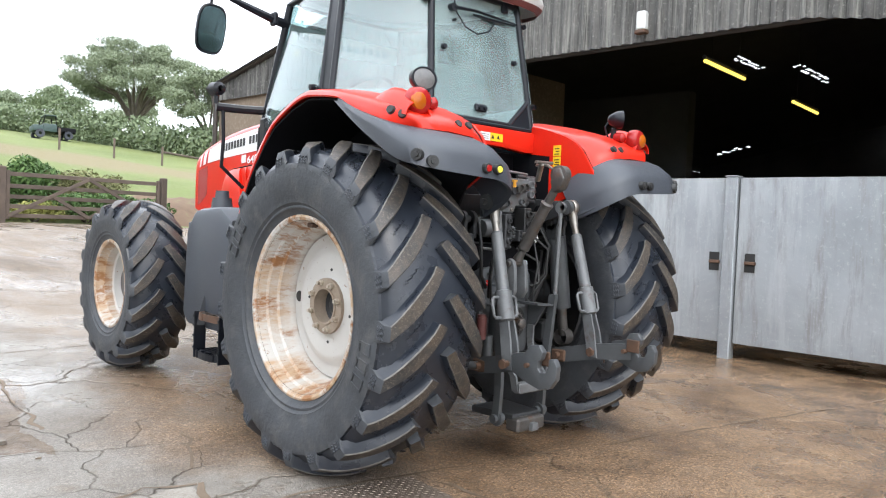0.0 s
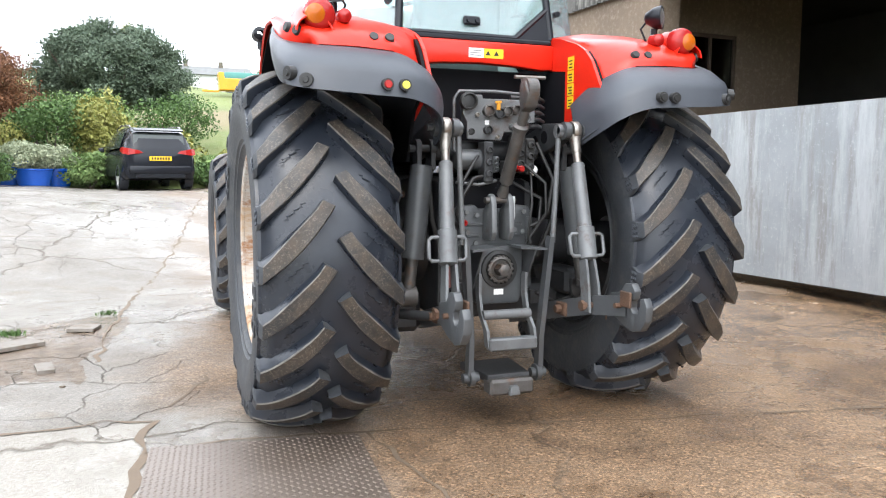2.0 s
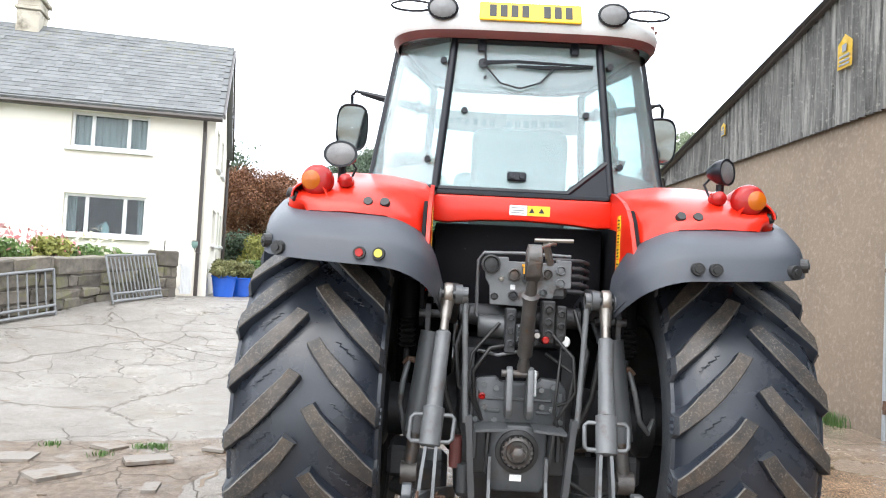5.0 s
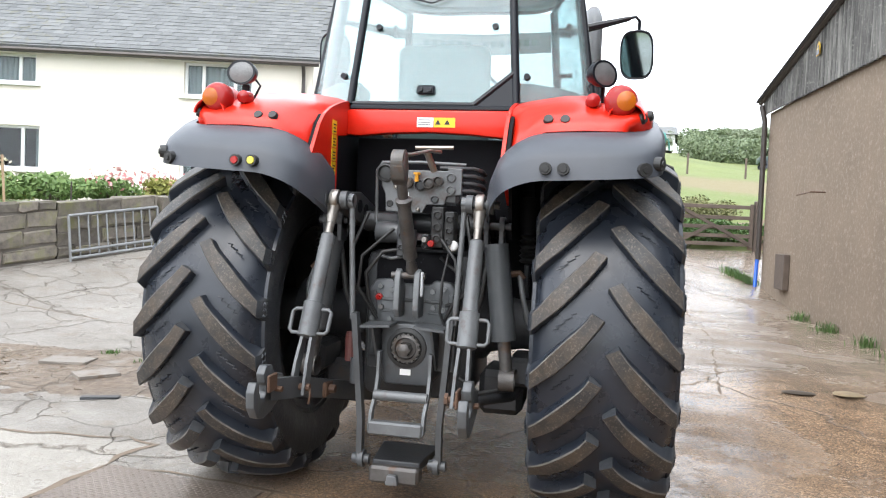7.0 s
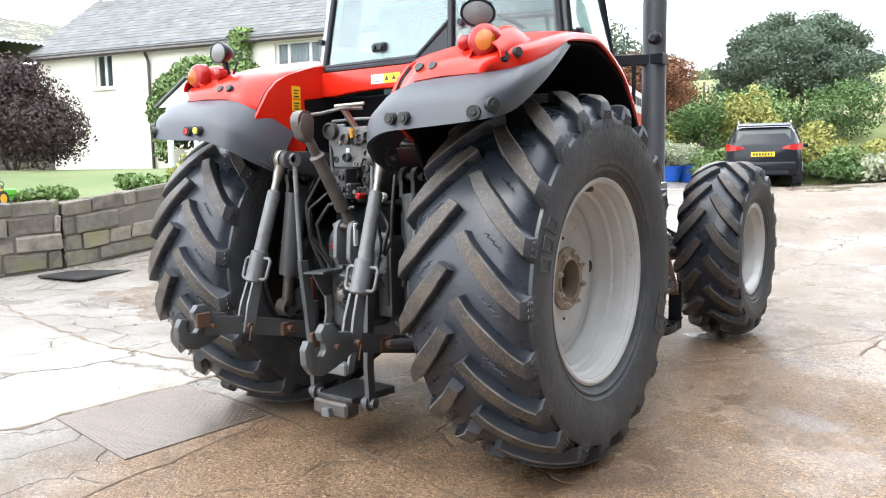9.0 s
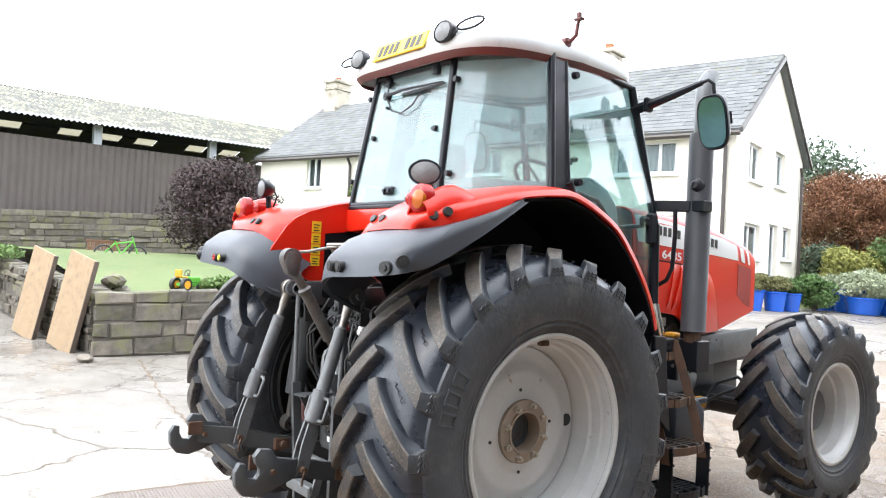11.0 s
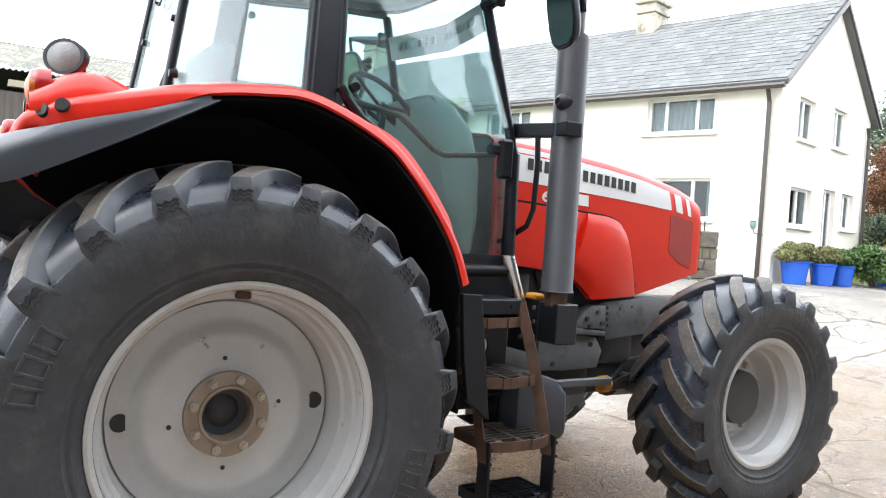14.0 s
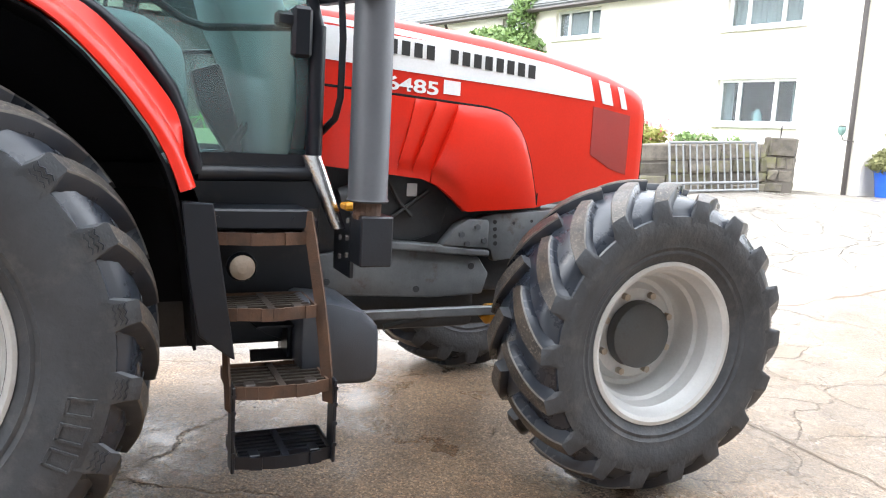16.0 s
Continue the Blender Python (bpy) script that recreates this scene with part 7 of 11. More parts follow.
for nm, mt, a_, b_, r_ in (("side_console", "interior", (-0.435, 0.1, 1.45), (-0.28, 0.8, 1.80), 0.05), ("cab_rear_wall", "liner", (-0.42, -0.04, 1.38), (0.42, 0.22, 1.80), 0.02), ("cab_floor", "liner", (-0.55, 0.22, 1.30), (0.55, 1.45, 1.40), 0.02)):
    bm = bmesh.new()
    box(bm, a_, b_, r_, seg=2)
    part(nm, bm, mt, tractor, smooth=40)
# steering console: tall and swept towards the seat
bm = bmesh.new()
prism(bm, [(1.30, 1.40), (1.44, 1.40), (1.47, 1.62), (1.46, 1.90), (1.40, 2.08), (1.28, 2.20), (1.16, 2.24), (1.08, 2.20), (1.12, 2.04), (1.20, 1.86), (1.26, 1.62)], "x", -0.34, 0.34, 0.06)
part("dashboard", bm, "interior", tractor, "tall grey-green moulded steering console", smooth=45)
bm = bmesh.new()
prism(bm, [(1.18, 1.82), (1.25, 1.60), (1.29, 1.42), (1.22, 1.42), (1.10, 1.62), (1.06, 1.78)], "x", -0.07, 0.07, 0.02)
part("column_shroud", bm, "black", tractor, smooth=40)
bm = bmesh.new()
for x in (-0.16, 0.08, 0.20):
    box(bm, (x, 1.08, 1.42), (x + 0.08, 1.24, 1.435), 0.004, pose(0, 0, 0))
    tube(bm, [(x + 0.04, 1.2, 1.43), (x + 0.04, 1.30, 1.60)], 0.012, 6)
part("pedal", bm, "black", tractor)
bm = bmesh.new()
wm = pose(0, 1.02, 2.20, -38)
tube(bm, [wm @ Vector((0.2 * math.cos(t), 0.2 * math.sin(t), 0)) for t in (2 * math.pi * k / 24 for k in range(24))], 0.014, 8, closed=True)
for t in (0.5, 2.6, 4.71):
    tube(bm, [wm @ Vector((0, 0, -0.02)), wm @ Vector((0.2 * math.cos(t), 0.2 * math.sin(t), 0))], 0.010, 6)
tube(bm, [wm @ Vector((0, 0, -0.02)), (0, 1.14, 2.10)], 0.03, 8)
part("steering_wheel", bm, "black", tractor, smooth=40)
bm = bmesh.new()
tube(bm, [(0.66, 0.62, 2.25), (0.60, 0.62, 2.25), (0.58, 0.66, 2.24)], 0.014, 6)
part("cab_fittings", bm, "black", tractor)

# ---- bonnet
BON_Y = [1.50, 1.58, 1.845, 2.088, 2.378, 2.67, 2.912, 3.106, 3.281, 3.358, 3.383]
BON_T = [2.091, 2.090, 2.078, 2.065, 2.045, 2.012, 1.975, 1.940, 1.890, 1.852, 1.80]
BON_W = [0.387, 0.385, 0.366, 0.344, 0.317, 0.286, 0.254, 0.226, 0.200, 0.186, 0.170]
LOW_Y = [1.50, 1.58, 1.893, 2.039, 2.117, 2.185, 2.262, 2.67, 2.835, 3.106, 3.383]
LOW_Z = [1.44, 1.40, 1.37, 1.355, 1.325, 1.275, 1.207, 1.225, 1.26, 1.32, 1.38]


def bon(y, v):
    """A point of the bonnet's right skin: v 0 at the crown, 1 at the lower edge."""
    w = float(np.interp(y, BON_Y, BON_W))
    t = float(np.interp(y, BON_Y, BON_T))
    lo = float(np.interp(y, LOW_Y, LOW_Z))
    prof = [(0.0, 0.0, 0.0), (0.18, 0.45, 0.004), (0.30, 0.80, 0.022), (0.38, 0.94, 0.05), (0.46, 0.985, 0.10), (0.62, 1.0, 0.30), (0.8, 1.0, 0.6), (1.0, 0.985, 1.0)]
    vs = [p[0] for p in prof]
    x = w * float(np.interp(v, vs, [p[1] for p in prof]))
    if v <= 0.46:
        z = t - float(np.interp(v, vs, [p[2] for p in prof]))
    else:
        z = (t - 0.10) + (lo - (t - 0.10)) * (v - 0.46) / 0.54
    return Vector((x, y, z))


def bon_at(y, z, proud=0.0):
    """The right skin at a height on its side."""
    lo, hi = 0.36, 1.0
    for _ in range(24):
        mid_ = (lo + hi) / 2
        if bon(y, mid_).z > z:
            lo = mid_
        else:
            hi = mid_
    p = bon(y, lo)
    return Vector((p.x + proud, p.y, p.z))


vs_ = [0, 0.1, 0.18, 0.25, 0.30, 0.34, 0.38, 0.42, 0.46, 0.54, 0.62, 0.72, 0.8, 0.9, 1.0]
yy_ = sorted(set(BON_Y + LOW_Y + [1.70, 1.96, 2.52, 2.78, 3.0, 3.2, 3.33]))
bm = bmesh.new()
rows = []
for y in yy_:
    r = [bon(y, v) for v in vs_]
    rows.append([Vector((-p.x, p.y, p.z)) for p in r[::-1]] + r[1:])
grid(bm, rows, 0.01)
bonnet = part("bonnet", bm, "red", tractor, "glossy red bonnet", smooth=45)
bm = bmesh.new()
nose = [Vector((-p.x, p.y, p.z)) for p in [bon(3.383, v) for v in vs_][::-1]] + [bon(3.383, v) for v in vs_][1:]
vsn = [bm.verts.new(p + Vector((0, 0.004, 0))) for p in nose]
bm.faces.new(vsn)
part("grille", bm, "liner", bonnet, "dark front grille")
# white flash with bars for the lettering
for s in (1, -1):
    def flash(name, y0, y1, slant, z0, z1, mt, parent, proud=0.004, n=14, label=""):
        bm = bmesh.new()
        rows = []
        for k in range(n + 1):
            t = k / n
            row = []
            for q in range(4):
                f = q / 3
                y = y0 + (y1 - y0) * t + slant * (1 - f)
                top = z1(y)
                bot = z0(y)
                p = bon_at(y, bot + (top - bot) * f, proud)
                row.append(Vector((s * p.x, p.y, p.z)))
            rows.append(row)
        grid(bm, rows, 0.002)
        return part(name, bm, mt, parent, label, smooth=60)
    top_ = lambda y: float(np.interp(y, [1.3, 1.87, 2.42, 2.72, 3.01, 3.30], [2.030, 2.008, 1.962, 1.930, 1.882, 1.835]))
    bot_ = lambda y: float(np.interp(y, [1.3, 1.94, 2.52, 3.02, 3.30], [1.860, 1.826, 1.800, 1.770, 1.734]))
    fl = flash("side_flash", 1.515, 2.975, 0.035, bot_, top_, "white", bonnet, label="white side flash", n=24)
    flash("side_flash", 3.03, 3.105, 0.035, bot_, top_, "white", bonnet, n=2)
    flash("side_flash", 3.165, 3.205, 0.035, bot_, top_, "white", bonnet, n=2)
    for k in range(15):
        if k == 6:
            continue
        y0 = 1.725 + k * 0.0612
        mid0 = lambda y: 0.62 * bot_(y) + 0.38 * top_(y)
        mid1 = lambda y: mid0(y) + 0.062
        flash("lettering_bar", y0, y0 + 0.040, 0.0, mid0, mid1, "inkblack", fl, 0.0075, 2)
    # number under the flash
    cu = bpy.data.curves.new("number", "FONT")
    cu.body, cu.size, cu.align_x = "6485", 0.098, "LEFT"
    cu.offset = 0.0022
    tmp = bpy.data.objects.new("number", cu)
    scene.collection.objects.link(tmp)
    me = bpy.data.meshes.new_from_object(tmp.evaluated_get(bpy.context.evaluated_depsgraph_get()))
    bpy.data.objects.remove(tmp)
    bm = bmesh.new()
    bm.from_mesh(me)
    bpy.data.meshes.remove(me)
    wide = max(v.co.x for v in bm.verts)
    for v in bm.verts:
        y = 1.838 + 0.260 * (v.co.x / wide if s > 0 else 1 - v.co.x / wide)
        p = bon_at(y, bot_(y) - 0.084 + v.co.y * 0.82, 0.0045)
        v.co = (s * p.x, p.y, p.z)
    part("number", bm, "white", bonnet, "white raised number")
    flash("badge_square", 2.125, 2.212, 0.0, lambda y: bot_(y) - 0.074, lambda y: bot_(y) - 0.012, "white", bonnet, 0.004, 2)
    # mesh intake panel by the nose
    flash("mesh_panel", 3.005, 3.265, 0.0, lambda y: float(np.interp(y, [3.0, 3.05, 3.15, 3.29], [1.505, 1.48, 1.43, 1.395])), lambda y: bot_(y) - 0.026, "red_dull", bonnet, 0.003, 8, "dull red mesh panel")
    flash("panel_gap", 2.683, 2.69, 0.0, lambda y: 1.24, lambda y: 1.30, "liner", bonnet, 0.002, 1)
    # swollen engine cover: three gills and a large rounded lobe
    top_seam = lambda y: float(np.interp(y, [1.50, 1.893, 2.136, 2.35, 2.427, 2.485, 2.543, 2.582, 2.621, 2.655, 2.68], [1.737, 1.718, 1.705, 1.693, 1.682, 1.660, 1.61, 1.555, 1.46, 1.345, 1.232]))
    bm = bmesh.new()
    rows = []
    lines = [(1.515, 1.515), (1.985, 1.908), (2.092, 1.986), (2.204, 2.078), (2.677, 2.677)]
    for g in range(4):
        n = 28 if g == 3 else 8
        for k in range(n + 1):
            u = k / n
            row = []
            for q in range(15):
                f = q / 14
                lined = smoothstep(0.0, 0.06, f) * (1 - smoothstep(0.80, 0.92, f))
                e = [a + (b - a) * min(1.0, f / 0.85) for a, b in lines]
                y = e[g] + (e[g + 1] - e[g]) * u
                zt = top_seam(y)
                zb = float(np.interp(y, LOW_Y, LOW_Z)) + 0.002
                w = float(np.interp(y, BON_Y, BON_W))
                round_ = max(0.0, math.sin(math.pi * min(1.0, f * 0.86 + 0.02))) ** 0.55
                if g == 0:
                    bulge = 0.004 + 0.010 * round_ * u
                elif g < 3:
                    bulge = 0.006 + 0.022 * lined * round_ * (1 - u) ** 0.8
                else:
                    bulge = 0.006 + round_ * (0.022 * lined * (1 - smoothstep(0.0, 0.5, u)) + 0.046 * smoothstep(-0.25, 0.45, u) * (1 - u ** 3.0))
                row.append(Vector((s * (w + 0.003 + bulge), y, zt + (zb - zt) * f)))
            rows.append(row)
    grid(bm, rows, 0.008)
    part("engine_cover", bm, "red", tractor, "swollen ribbed red engine side cover", smooth=32)
    bm = bmesh.new()
    pts = []
    for k in range(30):
        y = 1.53 + 1.148 * (k / 29) ** 0.75
        pts.append((s * (float(np.interp(y, BON_Y, BON_W)) + 0.004), y, top_seam(y) + 0.005))
    tube(bm, pts, 0.0065, 6)
    part("cover_gap", bm, "liner", tractor)

# ---- engine, frame and axles
for nm, a_, b_, r_ in (("engine_block", (-0.24, 1.5, 0.80), (0.24, 2.75, 1.45), 0.03), ("side_frame", (-0.235, 1.9, 0.98), (0.235, 3.3, 1.20), 0.02), ("sump", (-0.20, 2.2, 0.62), (0.20, 3.15, 1.0), 0.03), ("gearbox_front", (-0.24, 1.55, 0.62), (0.24, 2.4, 0.95), 0.04), ("gearbox", (-0.28, 0.35, 0.60), (0.28, 1.6, 1.25), 0.05)):
    bm = bmesh.new()
    box(bm, a_, b_, r_, seg=2)
    part(nm, bm, "iron", tractor, smooth=35)
for s in (1, -1):
    bm = bmesh.new()
    prism(bm, [(1.42, 0.98), (1.70, 1.02), (1.955, 1.03), (2.375, 0.985), (2.435, 0.90), (2.405, 0.80), (2.135, 0.79), (1.74, 0.81), (1.42, 0.84)], "x", s * 0.26, s * 0.30, 0.012)
    cp = part("chassis_plate", bm, "grey", tractor, "smooth grey transmission side", smooth=35)
    for y, z in ((2.055, 0.835), (1.735, 0.975), (2.335, 0.94), (1.62, 0.88)):
        bm = bmesh.new()
        cyl(bm, (s * 0.298, y, z), (s * 0.304, y, z), 0.016, None, 14)
        cyl(bm, (s * 0.303, y, z), (s * 0.3055, y, z), 0.009, None, 10)
        part("blanking_plug", bm, "iron", cp)
    bm = bmesh.new()
    prism(bm, [(1.815, 1.075), (2.195, 1.045), (2.415, 1.02), (2.415, 0.99), (2.195, 1.005), (2.035, 1.02), (1.815, 1.035)], "x", s * 0.25, s * 0.335, 0.008)
    part("flange", bm, "grey", cp)
    bm = bmesh.new()
    prism(bm, [(2.155, 1.045), (2.235, 1.14), (2.295, 1.175), (2.405, 1.17), (2.405, 1.03)], "x", s * 0.26, s * 0.34, 0.014)
    br = part("cast_bracket", bm, "grey", tractor, "grey cast engine bracket", smooth=35)
    for y, z in ((2.255, 1.10), (2.335, 1.135), (2.375, 1.07), (2.285, 1.055)):
        bm = bmesh.new()
        bolt(bm, (s * 0.34, y, z), (s, 0, 0), 0.015, 0.014)
        part("bolt", bm, "grey_dark", br)
    bm = bmesh.new()
    prism(bm, [(2.375, 1.18), (2.455, 1.195), (3.235, 1.245), (3.235, 1.04), (2.535, 0.97), (2.455, 0.96), (2.435, 1.02), (2.375, 1.03)], "x", s * 0.24, s * 0.30, 0.01)
    rl = part("frame_rail", bm, "grey", tractor, "grey front frame rail with bolt holes", smooth=35)
    for y, z, r in ((2.45, 1.155, 0.011), (2.453, 1.12, 0.011), (2.455, 1.085, 0.011), (2.459, 1.05, 0.011), (2.555, 1.15, 0.008), (2.655, 1.16, 0.008)):
        bm = bmesh.new()
        cyl(bm, (s * 0.299, y, z), (s * 0.3015, y, z), r, None, 12)
        part("bolt_hole", bm, "inkblack", rl)
    # engine parts over the flange
    bm = bmesh.new()
    prism(bm, [(1.72, 1.07), (2.035, 1.06), (2.175, 1.10), (2.215, 1.24), (2.135, 1.36), (1.885, 1.40), (1.72, 1.36)], "x", s * 0.24, s * 0.275, 0.014)
    en = part("engine_side", bm, "iron", tractor, "dark engine side under the bonnet", smooth=35)
    for a_, b_, r_ in (((s * 0.31, 1.66, 1.26), (s * 0.31, 1.735, 1.28), 0.045), ((s * 0.30, 1.795, 1.20), (s * 0.30, 1.795, 1.34), 0.04)):
        bm = bmesh.new()
        cyl(bm, a_, b_, r_, None, 16)
        part("filter", bm, "grey_dark", en, smooth=40)
    bm = bmesh.new()
    box(bm, (s * 0.275, 1.995, 1.27), (s * 0.279, 2.045, 1.33))
    part("label", bm, "white", en)
    for pts in ([(1.70, 1.16), (1.755, 1.13), (1.915, 1.17), (2.095, 1.30)], [(1.885, 1.36), (1.955, 1.24), (2.015, 1.18)], [(1.72, 1.34), (1.835, 1.385), (2.035, 1.37)]):
        bm = bmesh.new()
        tube(bm, [(s * 0.295, y, z) for y, z in pts], 0.011, 6)
        part("pipe", bm, "inkblack", en, smooth=50)
    bm = bmesh.new()
    box(bm, (s * 0.34, 1.60, 0.71), (s * 0.375, 2.46, 0.755), 0.006)
    part("lower_bar", bm, "grey", tractor, "flat grey bar along the belly")
bm = bmesh.new()
tube(bm, [(-0.66, FY, FZ), (-0.35, FY, FZ - 0.04), (0.35, FY, FZ - 0.04), (0.66, FY, FZ)], [0.09, 0.11, 0.11, 0.09], 14)
lathe(bm, [(-0.16, 0.08), (-0.1, 0.16), (0.1, 0.16), (0.16, 0.08)], (0, FY, FZ - 0.03), "y", 18)
for s in (1, -1):
    cyl(bm, (s * 0.60, FY, FZ - 0.16), (s * 0.60, FY, FZ + 0.16), 0.075, None, 14)
    cyl(bm, (s * 0.60, FY, FZ), (s * 0.90, FY, FZ), 0.12, 0.13, 18)
    tube(bm, [(s * 0.58, FY - 0.14, FZ - 0.02), (s * 0.2, FY - 0.2, FZ)], 0.022, 8)
part("front_axle", bm, "iron", tractor, "cast front axle with steering rods", smooth=40)
for s in (1, -1):
    bm = bmesh.new()
    lathe(bm, [(0.0, 0.02), (0.03, 0.05), (0.09, 0.05), (0.12, 0.02)], (s * 0.30, 2.40, 0.70), "y", 16)
    part("accumulator", bm, "machine_yellow", tractor, "orange-capped hydraulic ball")
bm = bmesh.new()
tube(bm, [(0.30, 1.9, 0.66), (0.33, 2.2, 0.72), (0.31, 2.38, 0.70)], 0.014, 6)
tube(bm, [(0.31, 2.5, 0.72), (0.36, 2.6, 0.85), (0.45, 2.72, 0.9), (0.55, 2.8, 0.82)], 0.014, 6)
tube(bm, [(0.31, 2.5, 0.70), (0.40, 2.62, 0.78), (0.5, 2.75, 0.84), (0.58, 2.82, 0.78)], 0.014, 6)
part("hose_bundle", bm, "inkblack", tractor)

# exhaust stack, box and heat shield
bm = bmesh.new()
EX, EY = 0.765, 1.648
lathe(bm, [(1.285, 0.077), (1.292, 0.083), (1.30, 0.077), (2.50, 0.076), (2.53, 0.070), (2.53, 0.05)], (EX, EY, 0), "z", 28)
ex = part("exhaust", bm, "stack", tractor, "tall grey exhaust silencer", smooth=40)
bm = bmesh.new()
tube(bm, [(EX, EY, 2.50), (EX, EY, 2.76), (EX, EY + 0.01, 2.82), (EX - 0.01, EY + 0.045, 2.87), (EX - 0.02, EY + 0.10, 2.92)], [0.052, 0.052, 0.054, 0.055, 0.05], 18)
part("tailpipe", bm, "grey", ex, "curved exhaust tail", smooth=40)
bm = bmesh.new()
cyl(bm, (EX, EY, 1.22), (EX, EY, 1.29), 0.055, None, 16)
part("collar", bm, "rust", ex)
bm = bmesh.new()
box(bm, (0.69, 1.605, 1.04), (0.835, 1.735, 1.235), 0.006)
xb = part("exhaust_box", bm, "black_blue", tractor, "black bracket box under the exhaust")
bm = bmesh.new()
box(bm, (0.45, 1.607, 0.97), (0.69, 1.627, 1.24), 0.004)
pl_ = part("mount_plate", bm, "black_blue", xb)
for x, z in ((0.56, 1.19), (0.56, 1.12), (0.56, 1.04), (0.66, 1.20), (0.66, 1.13), (0.66, 1.06)):
    bm = bmesh.new()
    bolt(bm, (x, 1.607, z), (0, -1, 0), 0.011, 0.01)
    part("bolt", bm, "steel", pl_)
bm = bmesh.new()
prism(bm, [(0.52, 1.475), (EX - 0.02, EY - 0.075), (EX + 0.085, EY - 0.08), (EX + 0.085, EY + 0.02), (EX + 0.02, EY + 0.02), (EX - 0.03, EY - 0.02), (0.52, 1.525)], "z", 2.035, 2.105, 0.006)
part("exhaust_bracket", bm, "black", tractor)
bm = bmesh.new()
c = Vector((EX + 0.02, EY - 0.03, 2.20))
lathe(bm, [(-0.06, 0.02), (-0.04, 0.045), (0.04, 0.05), (0.06, 0.03)], c, "y", 16)
tube(bm, [c, c + Vector((0, 0.0, -0.09))], 0.016, 6)
tube(bm, [(EX - 0.10, EY - 0.10, 2.05), (EX - 0.10, EY - 0.09, 1.90), (EX - 0.11, EY - 0.09, 1.68), (EX - 0.14, EY - 0.10, 1.60), (EX - 0.22, EY - 0.13, 1.545), (EX - 0.31, EY - 0.14, 1.515)], 0.014, 8)
part("front_marker_lamp", bm, "black", tractor, "small black marker lamp on the bracket", smooth=40)
# same lamp and stay on the other side
bm = bmesh.new()
tube(bm, [(-0.60, 1.40, 2.06), (-0.72, 1.48, 2.06), (-0.90, 1.52, 2.06)], 0.03, 8)
c = Vector((-0.90, 1.52, 2.18))
lathe(bm, [(-0.06, 0.02), (-0.04, 0.045), (0.04, 0.05), (0.06, 0.03)], c, "y", 16)
tube(bm, [c, c + Vector((0, 0.0, -0.10))], 0.016, 6)
tube(bm, [(-0.86, 1.50, 2.04), (-0.84, 1.52, 1.85), (-0.84, 1.54, 1.66), (-0.66, 1.56, 1.52)], 0.013, 8)
part("front_marker_lamp", bm, "black", tractor, "small black marker lamp on the bracket", smooth=40)
bm = bmesh.new()
rows = []
for k in range(25):
    t = k / 24
    z = 1.45 - 0.29 * t
    y = 1.45 + 0.12 * t
    rows.append([(0.60 + 0.024 * math.sin(q), y + 0.012 + (0.042 - 0.012 * t) * math.cos(q), z) for j, q in enumerate(math.pi * j / 10 for j in range(11))])
grid(bm, rows, 0.003)
part("heat_shield", bm, "chrome", tractor, "dimpled shiny heat shield", smooth=60)
bm = bmesh.new()
box(bm, (0.60, 1.585, 1.24), (0.68, 1.65, 1.27), 0.008)
part("yellow_cap", bm, "machine_yellow", tractor)

# ---- fuel tanks and steps
def tank(s):
    bm = bmesh.new()
    if s < 0:
        side = [(1.06, 0.62), (1.30, 0.54), (1.76, 0.54), (1.84, 0.62), (1.80, 1.22), (1.66, 1.36), (1.30, 1.38), (1.10, 1.28)]
        prism(bm, side, "x", -0.55, -0.97, 0.05)
    else:
        side = [(1.38, 0.59), (1.66, 0.58), (1.695, 0.615), (1.69, 0.81), (1.62, 0.875), (1.51, 0.91), (1.38, 0.925)]
        prism(bm, side, "x", 0.42, 0.86, 0.03)
    t = part("fuel_tank", bm, "plastic", tractor, "grey-black plastic fuel tank", smooth=40)
    if s < 0:
        bm = bmesh.new()
        cyl(bm, (-0.82, 1.55, 1.36), (-0.82, 1.55, 1.44), 0.075, 0.065, 18)
        cyl(bm, (-0.82, 1.55, 1.44), (-0.82, 1.55, 1.49), 0.05, 0.045, 14)
        part("filler_cap", bm, "plastic", t, smooth=40)
    return t


tank(-1)
tank(1)


